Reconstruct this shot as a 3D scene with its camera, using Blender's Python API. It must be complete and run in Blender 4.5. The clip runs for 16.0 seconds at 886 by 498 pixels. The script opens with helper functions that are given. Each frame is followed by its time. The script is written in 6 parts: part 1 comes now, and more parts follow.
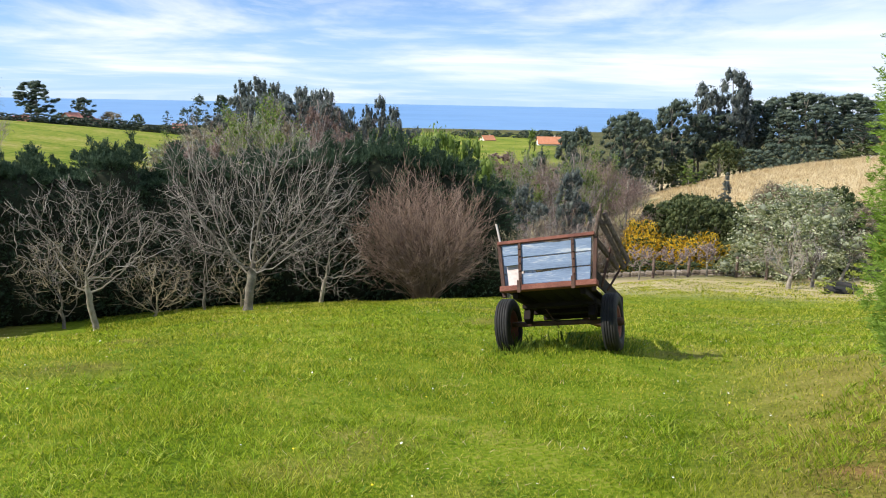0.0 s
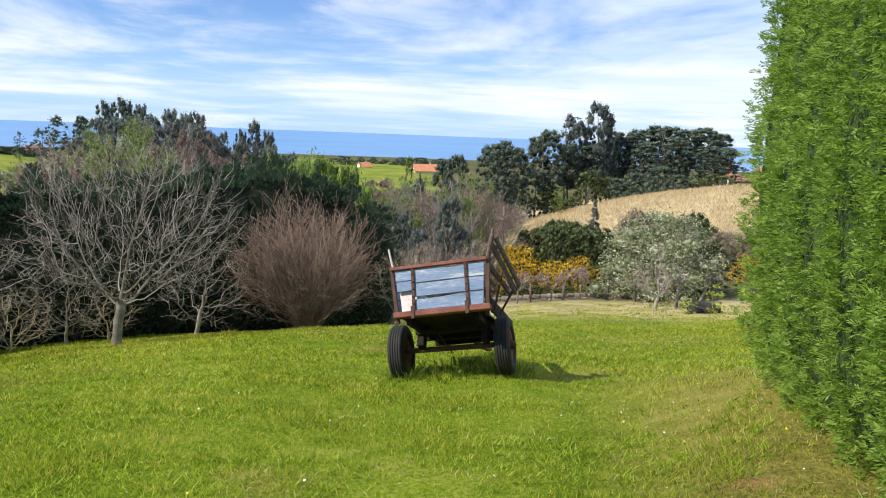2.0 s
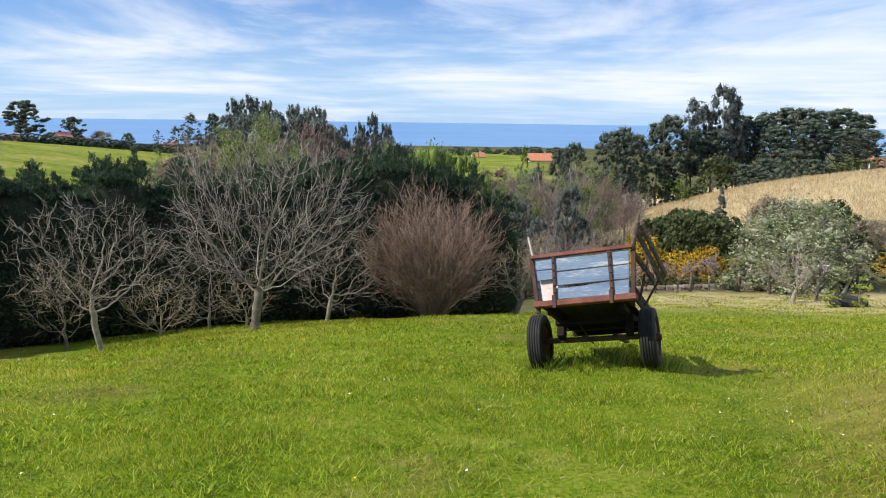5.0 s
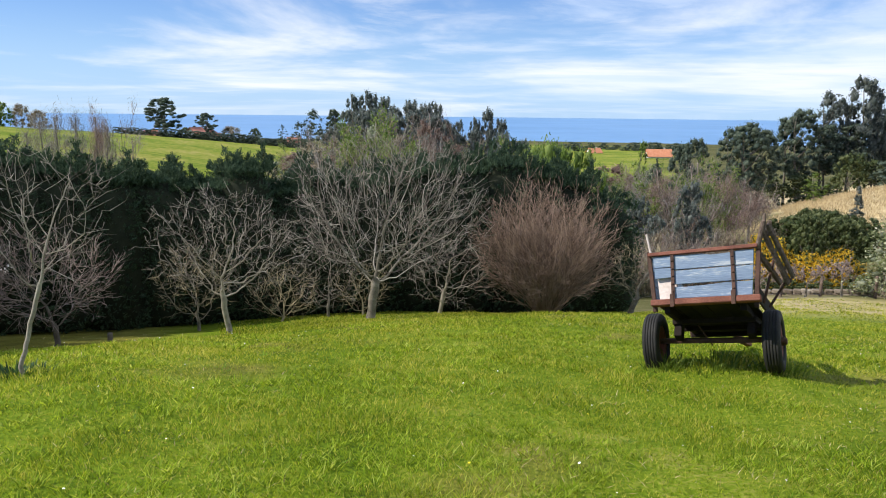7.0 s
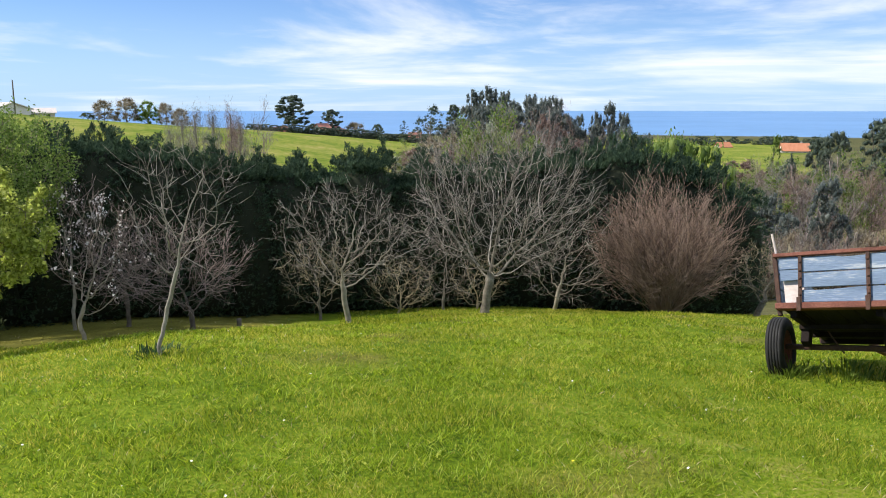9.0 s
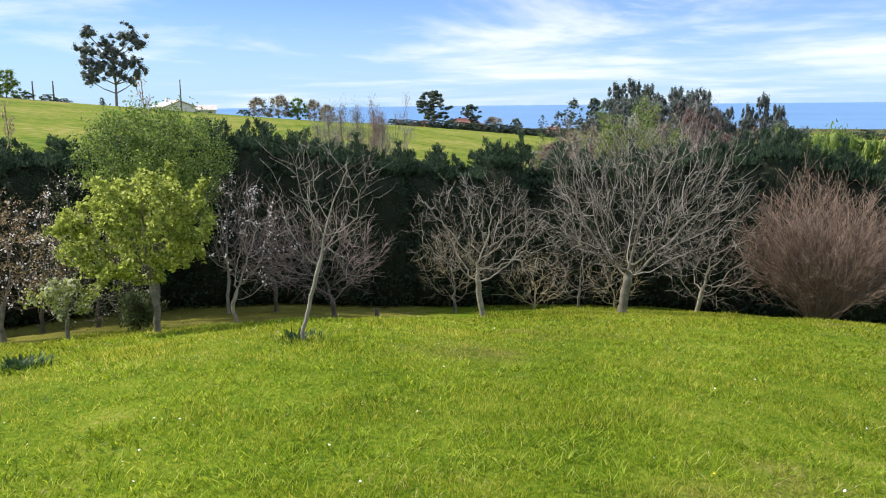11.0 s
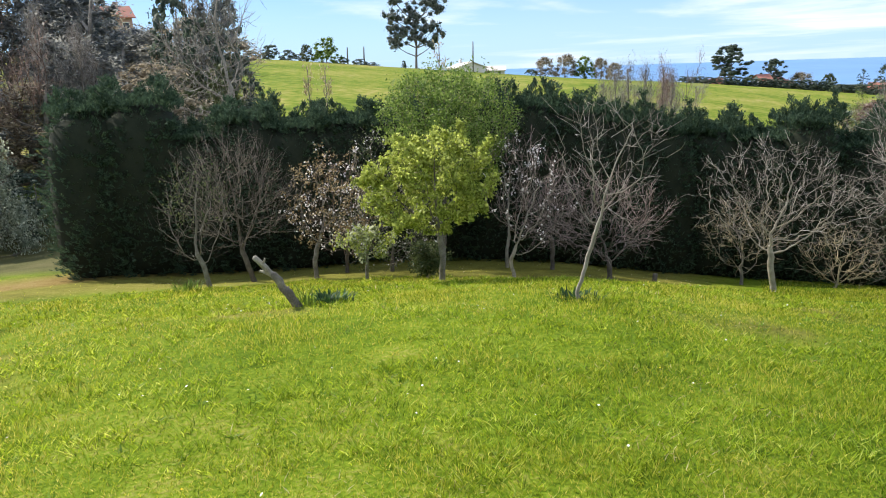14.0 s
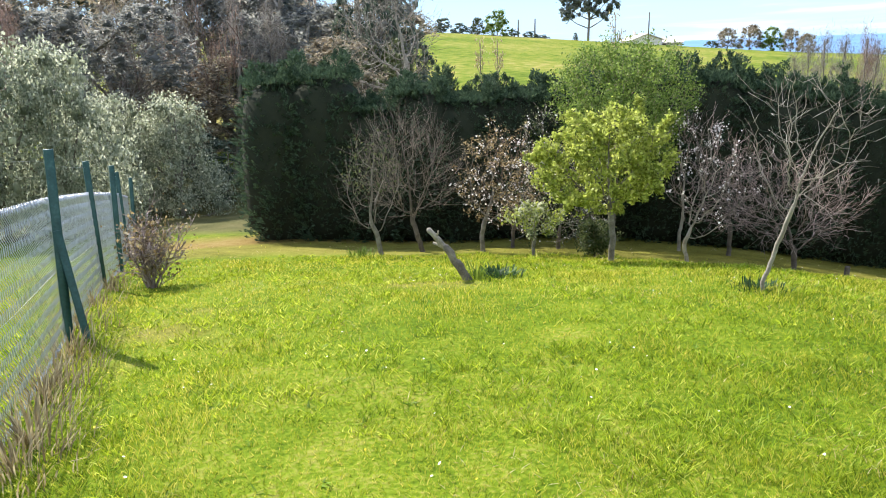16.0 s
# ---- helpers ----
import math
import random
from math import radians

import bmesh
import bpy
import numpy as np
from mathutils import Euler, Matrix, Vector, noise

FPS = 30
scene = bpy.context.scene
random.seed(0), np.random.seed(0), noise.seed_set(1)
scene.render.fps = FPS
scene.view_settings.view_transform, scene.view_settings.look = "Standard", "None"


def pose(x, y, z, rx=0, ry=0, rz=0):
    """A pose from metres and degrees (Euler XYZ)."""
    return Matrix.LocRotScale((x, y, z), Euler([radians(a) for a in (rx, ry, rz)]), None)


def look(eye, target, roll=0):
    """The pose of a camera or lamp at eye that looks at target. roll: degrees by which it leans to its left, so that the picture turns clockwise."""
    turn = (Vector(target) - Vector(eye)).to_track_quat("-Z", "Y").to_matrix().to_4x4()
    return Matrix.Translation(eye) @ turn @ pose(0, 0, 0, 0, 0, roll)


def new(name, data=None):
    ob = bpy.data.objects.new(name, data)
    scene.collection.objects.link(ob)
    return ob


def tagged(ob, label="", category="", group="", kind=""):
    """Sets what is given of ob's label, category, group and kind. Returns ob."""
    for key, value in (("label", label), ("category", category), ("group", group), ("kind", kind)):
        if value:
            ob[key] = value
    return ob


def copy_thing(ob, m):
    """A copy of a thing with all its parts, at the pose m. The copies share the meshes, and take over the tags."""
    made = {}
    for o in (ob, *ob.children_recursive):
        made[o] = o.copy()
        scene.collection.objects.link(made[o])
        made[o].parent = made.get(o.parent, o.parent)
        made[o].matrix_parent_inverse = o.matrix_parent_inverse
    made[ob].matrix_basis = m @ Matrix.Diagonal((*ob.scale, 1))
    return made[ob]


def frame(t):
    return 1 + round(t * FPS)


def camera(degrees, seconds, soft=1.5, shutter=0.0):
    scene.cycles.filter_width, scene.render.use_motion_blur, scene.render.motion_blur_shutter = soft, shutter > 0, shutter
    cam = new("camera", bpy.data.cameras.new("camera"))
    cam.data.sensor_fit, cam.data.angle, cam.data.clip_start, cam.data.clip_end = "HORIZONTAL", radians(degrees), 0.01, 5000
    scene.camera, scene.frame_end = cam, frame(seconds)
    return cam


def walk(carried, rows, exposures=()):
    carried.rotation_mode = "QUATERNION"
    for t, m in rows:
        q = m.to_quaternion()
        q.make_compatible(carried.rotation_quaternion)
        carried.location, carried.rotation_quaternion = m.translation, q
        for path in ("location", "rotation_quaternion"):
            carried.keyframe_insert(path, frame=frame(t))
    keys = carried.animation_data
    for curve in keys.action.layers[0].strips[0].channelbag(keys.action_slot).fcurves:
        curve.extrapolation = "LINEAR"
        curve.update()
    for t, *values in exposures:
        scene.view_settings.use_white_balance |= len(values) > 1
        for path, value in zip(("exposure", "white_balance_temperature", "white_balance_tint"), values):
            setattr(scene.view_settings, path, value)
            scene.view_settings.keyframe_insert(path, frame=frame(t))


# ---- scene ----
cam = camera(60.99, 16.0, soft=1.0)
PATH = [
    (0.0, pose(0.000, 0.002, 1.617, 78.877, -1.062, 0.000)),
    (0.5, pose(0.000, -0.016, 1.629, 79.198, -1.255, -2.714)),
    (1.0, pose(-0.036, -0.005, 1.620, 80.000, -1.688, -5.128)),
    (1.5, pose(-0.100, 0.053, 1.603, 80.852, -1.893, -7.626)),
    (2.0, pose(-0.170, 0.132, 1.580, 81.157, -2.153, -9.295)),
    (2.5, pose(-0.245, 0.197, 1.558, 80.891, -2.421, -9.901)),
    (3.0, pose(-0.311, 0.244, 1.549, 80.478, -2.342, -9.609)),
    (3.5, pose(-0.367, 0.285, 1.540, 80.252, -2.065, -8.078)),
    (4.0, pose(-0.402, 0.324, 1.525, 80.333, -1.493, -5.597)),
    (6.5, pose(-0.489, 0.216, 1.524, 79.867, -0.584, 5.700)),
    (7.0, pose(-0.486, 0.200, 1.523, 79.732, -0.590, 7.844)),
    (7.5, pose(-0.465, 0.197, 1.526, 79.582, -0.422, 10.103)),
    (8.0, pose(-0.443, 0.187, 1.531, 79.457, -0.185, 12.331)),
    (8.5, pose(-0.419, 0.163, 1.537, 79.349, -0.073, 14.606)),
    (11.0, pose(-0.433, 0.191, 1.542, 78.948, 0.581, 27.187)),
    (11.5, pose(-0.456, 0.223, 1.527, 78.600, 0.830, 30.721)),
    (12.0, pose(-0.475, 0.239, 1.520, 78.126, 1.100, 34.253)),
    (12.5, pose(-0.480, 0.233, 1.512, 77.699, 1.340, 37.754)),
    (13.0, pose(-0.458, 0.220, 1.508, 77.305, 1.619, 41.295)),
    (13.5, pose(-0.442, 0.216, 1.514, 76.896, 1.849, 44.878)),
    (14.0, pose(-0.455, 0.200, 1.525, 76.394, 1.867, 48.287)),
    (14.5, pose(-0.481, 0.167, 1.535, 75.908, 1.796, 51.544)),
    (15.0, pose(-0.498, 0.145, 1.536, 75.452, 1.871, 54.776)),
    (15.5, pose(-0.519, 0.138, 1.540, 75.059, 2.043, 57.928)),
    (16.0, pose(-0.544, 0.118, 1.550, 74.880, 2.154, 60.757)),
]
walk(cam, PATH, [(0.0, 0.48), (2.0, 0.44), (3.5, 0.28), (7.0, 0.36), (11.0, 0.49), (12.5, 0.57), (14.5, 0.70), (16.0, 1.05)])

# ---- world, sun, exposure ----
SUN_AZ, SUN_EL = 104.0, 42.0          # azimuth from +y towards -x


def sun_way():
    a, e = radians(SUN_AZ), radians(SUN_EL)
    return Vector((-math.sin(a) * math.cos(e), math.cos(a) * math.cos(e), math.sin(e)))


def build_world():
    w = bpy.data.worlds.new("sky")
    scene.world = w
    w.use_nodes = True
    nt = w.node_tree
    nt.nodes.clear()
    n, l = nt.nodes.new, nt.links.new
    out = n("ShaderNodeOutputWorld")
    bg = n("ShaderNodeBackground")
    sky = n("ShaderNodeTexSky")
    sky.sky_type = "NISHITA"
    sky.sun_disc = False
    sky.sun_elevation = radians(SUN_EL)
    sky.sun_rotation = radians(-SUN_AZ)
    sky.altitude, sky.air_density, sky.dust_density, sky.ozone_density = 80, 1.0, 0.6, 1.5
    tc = n("ShaderNodeTexCoord")
    sep = n("ShaderNodeSeparateXYZ")
    l(tc.outputs["Generated"], sep.inputs[0])
    # long banks of cloud, packed closer towards the horizon
    add = n("ShaderNodeMath"); add.operation = "ADD"; add.inputs[1].default_value = 0.10
    mx = n("ShaderNodeMath"); mx.operation = "MAXIMUM"; mx.inputs[1].default_value = 0.0
    l(sep.outputs["Z"], mx.inputs[0]); l(mx.outputs[0], add.inputs[0])
    inv = n("ShaderNodeMath"); inv.operation = "DIVIDE"; inv.inputs[0].default_value = 1.0
    l(add.outputs[0], inv.inputs[1])
    com = n("ShaderNodeCombineXYZ")
    l(sep.outputs["X"], com.inputs[0]); l(sep.outputs["Y"], com.inputs[1]); l(inv.outputs[0], com.inputs[2])

    def layer(scale, loc, wide, tall, lo, hi, detail, rough, dist):
        mp = n("ShaderNodeMapping")
        mp.inputs["Rotation"].default_value = (radians(3), radians(-4), 0)
        mp.inputs["Scale"].default_value = (wide, wide, tall)
        mp.inputs["Location"].default_value = loc
        l(com.outputs[0], mp.inputs[0])
        t = n("ShaderNodeTexNoise")
        t.inputs["Scale"].default_value = scale
        t.inputs["Detail"].default_value = detail
        t.inputs["Roughness"].default_value = rough
        t.inputs["Distortion"].default_value = dist
        l(mp.outputs[0], t.inputs["Vector"])
        r = n("ShaderNodeMapRange"); r.interpolation_type = "SMOOTHSTEP"
        r.inputs["From Min"].default_value, r.inputs["From Max"].default_value = lo, hi
        lean = n("ShaderNodeMath"); lean.operation = "MULTIPLY_ADD"    # the cloud thickens out to sea
        lean.inputs[1].default_value = 0.19
        l(sep.outputs["X"], lean.inputs[0]); l(t.outputs["Fac"], lean.inputs[2])
        l(lean.outputs[0], r.inputs["Value"])
        return r.outputs[0]

    big = layer(1.0, (4.1, 1.2, 2.3), 2.4, 0.42, 0.42, 0.64, 8, 0.55, 0.35)
    wisp = layer(1.0, (7.3, 2.2, 0.4), 4.2, 1.05, 0.45, 0.71, 9, 0.6, 0.35)
    m1 = n("ShaderNodeMath"); m1.operation = "MULTIPLY"; m1.inputs[1].default_value = 0.6
    l(wisp, m1.inputs[0])
    s = n("ShaderNodeMath"); s.operation = "MAXIMUM"; l(big, s.inputs[0]); l(m1.outputs[0], s.inputs[1])
    # thin haze gathers towards the horizon
    hz = n("ShaderNodeMapRange"); hz.interpolation_type = "SMOOTHSTEP"
    hz.inputs["From Min"].default_value, hz.inputs["From Max"].default_value = 0.0, 0.16
    hz.inputs["To Min"].default_value, hz.inputs["To Max"].default_value = 0.75, 0.2
    l(sep.outputs["Z"], hz.inputs["Value"])
    sc = n("ShaderNodeMath"); sc.operation = "MULTIPLY"; sc.inputs[1].default_value = 0.9
    l(s.outputs[0], sc.inputs[0])
    # cloud body: bright edges, softly blue-grey where thick
    thick = layer(1.0, (1.4, 5.2, 1.0), 2.6, 0.9, 0.42, 0.68, 7, 0.55, 0.4)
    ccol = n("ShaderNodeMix"); ccol.data_type = "RGBA"
    ccol.inputs["A"].default_value = (9.0, 9.2, 9.6, 1)
    ccol.inputs["B"].default_value = (6.8, 7.9, 9.8, 1)
    l(thick, ccol.inputs["Factor"])
    tint = n("ShaderNodeMix"); tint.data_type = "RGBA"; tint.blend_type = "MULTIPLY"
    tint.inputs["Factor"].default_value = 1.0
    tint.inputs["B"].default_value = (0.36, 0.65, 1.18, 1)
    l(sky.outputs[0], tint.inputs["A"])
    haze = n("ShaderNodeMix"); haze.data_type = "RGBA"
    haze.inputs["B"].default_value = (5.2, 7.2, 9.8, 1)
    l(hz.outputs[0], haze.inputs["Factor"]); l(tint.outputs["Result"], haze.inputs["A"])
    mix = n("ShaderNodeMix"); mix.data_type = "RGBA"
    l(sc.outputs[0], mix.inputs["Factor"]); l(haze.outputs["Result"], mix.inputs["A"]); l(ccol.outputs["Result"], mix.inputs["B"])
    l(mix.outputs["Result"], bg.inputs[0])
    bg.inputs[1].default_value = SKY_STRENGTH
    l(bg.outputs[0], out.inputs[0])


SKY_STRENGTH = 0.092
build_world()
lamp = bpy.data.lights.new("sun", "SUN")
lamp.energy, lamp.angle, lamp.color = 5.0, radians(0.53), (1.0, 0.935, 0.83)
sun = new("sun", lamp)
sun.matrix_world = look((0, 0, 60), Vector((0, 0, 60)) - sun_way())

# ---- materials ----


def ramp(nt, cols):
    r = nt.nodes.new("ShaderNodeValToRGB")
    e = r.color_ramp.elements
    while len(e) < len(cols):
        e.new(0.5)
    for k, (p, c) in enumerate(cols):
        e[k].position, e[k].color = p, (*c, 1)
    return r


def noise_tex(nt, vec, scale, detail=4, rough=0.55):
    t = nt.nodes.new("ShaderNodeTexNoise")
    t.inputs["Scale"].default_value, t.inputs["Detail"].default_value, t.inputs["Roughness"].default_value = scale, detail, rough
    nt.links.new(vec, t.inputs["Vector"])
    return t.outputs["Fac"]


def mixval(nt, a, b, f):
    m = nt.nodes.new("ShaderNodeMix")
    m.inputs["Factor"].default_value = f
    nt.links.new(a, m.inputs["A"]); nt.links.new(b, m.inputs["B"])
    return m.outputs["Result"]


def material(name, cols, scale=4.0, fine=40.0, rough=0.8, bump=0.3, metal=0.0, stretch=(1, 1, 1), island=0.0, trans=0.0, spec=0.3, obj_random=0.0, dist=0.01, glow_hue=0.5):
    """Two scales of noise drive a colour ramp; a random value per piece may join in; trans adds light shining through."""
    m = bpy.data.materials.new(name)
    m.use_nodes = True
    nt = m.node_tree
    b = nt.nodes["Principled BSDF"]
    out = nt.nodes["Material Output"]
    tc = nt.nodes.new("ShaderNodeTexCoord")
    mp = nt.nodes.new("ShaderNodeMapping")
    mp.inputs["Scale"].default_value = stretch
    nt.links.new(tc.outputs["Object"], mp.inputs[0])
    v = mp.outputs[0]
    big, small = noise_tex(nt, v, scale), noise_tex(nt, v, fine, 3)
    f = mixval(nt, big, small, 0.4)
    if island:
        g = nt.nodes.new("ShaderNodeNewGeometry")
        f = mixval(nt, f, g.outputs["Random Per Island"], island)
    if obj_random:
        o = nt.nodes.new("ShaderNodeObjectInfo")
        f = mixval(nt, f, o.outputs["Random"], obj_random)
    r = ramp(nt, cols)
    nt.links.new(f, r.inputs[0])
    nt.links.new(r.outputs[0], b.inputs["Base Color"])
    b.inputs["Roughness"].default_value, b.inputs["Metallic"].default_value = rough, metal
    b.inputs["Specular IOR Level"].default_value = spec
    if bump:
        bp = nt.nodes.new("ShaderNodeBump")
        bp.inputs["Strength"].default_value, bp.inputs["Distance"].default_value = bump, dist
        nt.links.new(small, bp.inputs["Height"])
        nt.links.new(bp.outputs[0], b.inputs["Normal"])
    if trans:
        t = nt.nodes.new("ShaderNodeBsdfTranslucent")
        hs = nt.nodes.new("ShaderNodeHueSaturation")
        hs.inputs["Hue"].default_value, hs.inputs["Saturation"].default_value, hs.inputs["Value"].default_value = glow_hue, 1.0, 1.4
        nt.links.new(r.outputs[0], hs.inputs["Color"]); nt.links.new(hs.outputs[0], t.inputs["Color"])
        mx = nt.nodes.new("ShaderNodeMixShader")
        mx.inputs[0].default_value = trans
        nt.links.new(b.outputs[0], mx.inputs[1]); nt.links.new(t.outputs[0], mx.inputs[2])
        nt.links.new(mx.outputs[0], out.inputs[0])
    return m


def leafmat(name, dark, mid, light, trans=0.4, island=0.6, rough=0.55, spec=0.25):
    return material(name, [(0.25, dark), (0.5, mid), (0.75, light)], scale=0.9, fine=6.0, rough=rough, bump=0, island=island, trans=trans, spec=spec)


BARK_GREY = material("grey_lichen_bark", [(0.3, (0.07, 0.058, 0.045)), (0.5, (0.17, 0.15, 0.12)), (0.7, (0.32, 0.30, 0.25))], 7, 60, 0.9, 0.6)
BARK_PALE = material("pale_bark", [(0.3, (0.13, 0.11, 0.085)), (0.5, (0.27, 0.24, 0.19)), (0.72, (0.42, 0.39, 0.32))], 7, 60, 0.9, 0.5)
BARK_DARK = material("dark_bark", [(0.3, (0.05, 0.04, 0.03)), (0.55, (0.12, 0.10, 0.08)), (0.75, (0.22, 0.19, 0.15))], 7, 50, 0.9, 0.6)
TWIG_GREY = material("grey_twigs", [(0.3, (0.08, 0.065, 0.053)), (0.5, (0.19, 0.166, 0.138)), (0.7, (0.38, 0.35, 0.30))], 3, 30, 0.85, 0, island=0.5)
TWIG_RED = material("red_brown_twigs", [(0.3, (0.09, 0.058, 0.042)), (0.5, (0.175, 0.118, 0.086)), (0.7, (0.285, 0.205, 0.155))], 3, 30, 0.8, 0, island=0.5)
TWIG_PINK = material("pink_brown_twigs", [(0.3, (0.12, 0.085, 0.075)), (0.5, (0.235, 0.18, 0.16)), (0.7, (0.38, 0.305, 0.275))], 3, 30, 0.8, 0, island=0.5)
TWIG_TAN = material("tan_twigs", [(0.3, (0.16, 0.13, 0.08)), (0.5, (0.27, 0.225, 0.14)), (0.7, (0.38, 0.33, 0.21))], 3, 30, 0.8, 0, island=0.5)
TWIG_BROWN = material("grey_brown_twigs", [(0.3, (0.05, 0.04, 0.03)), (0.5, (0.115, 0.095, 0.075)), (0.7, (0.21, 0.18, 0.145))], 3, 30, 0.85, 0, island=0.5)
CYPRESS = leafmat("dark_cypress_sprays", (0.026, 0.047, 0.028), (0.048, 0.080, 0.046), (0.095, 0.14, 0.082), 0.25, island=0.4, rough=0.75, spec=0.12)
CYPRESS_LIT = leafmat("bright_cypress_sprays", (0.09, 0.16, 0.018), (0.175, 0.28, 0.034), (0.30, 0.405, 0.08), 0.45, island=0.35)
# Darker green than the sprays: paints the shade in the clipped hedge's gaps.
INNER_SHADE = material("hedge_gap_shade", [(0.3, (0.016, 0.03, 0.007)), (0.5, (0.045, 0.08, 0.015)), (0.7, (0.09, 0.15, 0.03))], 14, 70, 0.9, 1.0, stretch=(1, 1, 0.4), dist=0.03)
# Near-black paints the shade inside the hedge; also colours the planter's soil.
CORE = material("inner_shade_and_soil", [(0.3, (0.008, 0.012, 0.006)), (0.7, (0.025, 0.03, 0.014))], 4, 30, 0.95, 0.5)
# Needles and leaves lightened: distance haze is mixed into both colours.
PINE = leafmat("hazed_pine_needles", (0.037, 0.058, 0.042), (0.070, 0.098, 0.068), (0.13, 0.16, 0.11), 0.3)
EUC = leafmat("hazed_eucalyptus_leaves", (0.065, 0.085, 0.075), (0.125, 0.15, 0.135), (0.23, 0.25, 0.22), 0.5)
OLIVE = leafmat("dull_green_leaves", (0.03, 0.05, 0.015), (0.07, 0.09, 0.03), (0.13, 0.15, 0.06), 0.3)
SPRING = leafmat("spring_green_leaves", (0.07, 0.12, 0.02), (0.14, 0.21, 0.04), (0.24, 0.31, 0.08), 0.45)
YELLOWGREEN = leafmat("yellow_green_leaves", (0.17, 0.205, 0.035), (0.31, 0.36, 0.065), (0.49, 0.52, 0.13), 0.5)
WILLOW = leafmat("grey_green_willow_leaves", (0.15, 0.175, 0.115), (0.27, 0.295, 0.205), (0.47, 0.49, 0.38), 0.6)
BLOSSOM = leafmat("white_blossom", (0.5, 0.45, 0.42), (0.72, 0.68, 0.66), (0.85, 0.83, 0.8), 0.3)
CREAM = leafmat("cream_blossom_and_leaf", (0.13, 0.16, 0.06), (0.25, 0.28, 0.13), (0.55, 0.56, 0.40), 0.4)
GORSE = leafmat("gorse_flowers", (0.34, 0.20, 0.01), (0.66, 0.39, 0.012), (0.84, 0.58, 0.04), 0.3)
# Pale leaf colour stands in for the bright haze over the wood.
VEILWOOD = leafmat("veiled_wood_leaves", (0.12, 0.13, 0.12), (0.18, 0.188, 0.172), (0.26, 0.258, 0.235), 0.62)
HAZE_RED = leafmat("red_brown_fine_twigs", (0.13, 0.088, 0.072), (0.24, 0.165, 0.135), (0.37, 0.275, 0.225), 0.4)
HAZE_TAN = leafmat("tan_fine_twigs", (0.145, 0.118, 0.08), (0.265, 0.222, 0.15), (0.40, 0.345, 0.245), 0.4)
HAZE_GREY = leafmat("grey_fine_twigs", (0.12, 0.105, 0.09), (0.22, 0.2, 0.17), (0.36, 0.33, 0.29), 0.3)
RUSSET = leafmat("russet_leaves", (0.11, 0.075, 0.03), (0.23, 0.165, 0.08), (0.40, 0.32, 0.18), 0.4)
DRYLEAF = leafmat("dry_straw", (0.28, 0.21, 0.11), (0.45, 0.36, 0.2), (0.62, 0.52, 0.33), 0.3)

# ---- ground ----
TAIL = [(700, -22.5), (900, -31), (4900, -40)]
PROFILE = {
    -180: [(10, -.3), (30, -1), (100, -5), (400, -15)],
    -75: [(4.5, -.2), (9, -.4), (12, -.7), (32, -3), (60, -4), (95, -2.6), (150, -4), (300, -12)],
    -41: [(4.5, -.34), (9, -.62), (12, -1.2), (32, -4.8), (60, -6), (95, -2.6), (150, -4), (300, -12)],
    -33: [(4.5, -.38), (9, -.78), (12, -1.6), (32, -5.1), (60, -6.5), (95, -2.9), (150, -6), (300, -13)],
    -26: [(4.5, -.55), (9, -1.2), (20, -3.4), (32, -5.6), (38, -6.2), (60, -8), (92, -4.2), (150, -9), (300, -14)],
    -20: [(4.5, -.6), (9, -1.35), (20, -3.5), (34, -5.9), (60, -9), (90, -6.8), (150, -11), (300, -16)],
    -14: [(4.5, -.58), (9, -1.27), (20, -3.6), (32, -5.9), (60, -10.5), (90, -10.6), (150, -15), (450, -20)],
    -5: [(4.5, -.62), (9, -1.43), (14, -2.2), (20, -3.6), (28, -5.8), (60, -12), (120, -18), (300, -20), (450, -20.5)],
    3: [(4.5, -.6), (9, -1.35), (14, -2.2), (17, -2.95), (20, -3.9), (26, -5.5), (60, -11), (120, -15), (250, -16), (450, -20)],
    10: [(4.5, -.58), (9, -1.3), (14, -2.4), (19.6, -3.7), (24, -4.9), (40, -8), (100, -11), (240, -12.5)],
    18: [(4.5, -.55), (9, -1.25), (13, -2.15), (17.4, -3.25), (19, -3.6), (24, -4.6), (40, -8), (100, -10.5), (240, -9.6), (300, -12)],
    25: [(4.5, -.5), (9, -1.2), (13, -2.2), (16.2, -3.12), (18, -3.5), (24, -4.6), (40, -7), (100, -7.5), (230, -6.6), (300, -10)],
    33: [(4.5, -.45), (8, -.85), (11, -1.55), (14, -2.55), (20, -3.8), (24, -4.3), (40, -5.5), (100, -5), (220, -4), (300, -6)],
    42: [(4.5, -.4), (7.8, -.74), (10, -1.2), (14.4, -2.5), (20, -3.42), (40, -4.4), (100, -3), (200, -.8), (300, -6)],
    51: [(4.5, -.4), (8, -.82), (12.1, -1.85), (15, -2.45), (19, -3.15), (40, -3.5), (100, -1), (190, 2), (260, 0)],
    62: [(4.5, -.42), (8.5, -.96), (13.9, -2.2), (19, -3.25), (40, -4), (90, 0), (180, 5.4), (260, 4)],
    75: [(4.5, -.42), (8, -.88), (14, -2.0), (19, -2.9), (32, -4.6), (50, -4.6), (100, 0), (180, 7), (260, 7)],
    90: [(4.5, -.42), (7.5, -.8), (14, -1.8), (20, -2.9), (32, -4.6), (60, -3), (180, 8), (260, 9)],
    125: [(10, -.9), (30, -2), (100, 5), (200, 10)],
    180: [(10, -.3), (30, -1), (100, -5), (400, -15)],
}
AZS = np.array(sorted(PROFILE), float)
PX = [np.array([0] + [d for d, _ in PROFILE[a]] + [d for d, _ in TAIL]) for a in sorted(PROFILE)]
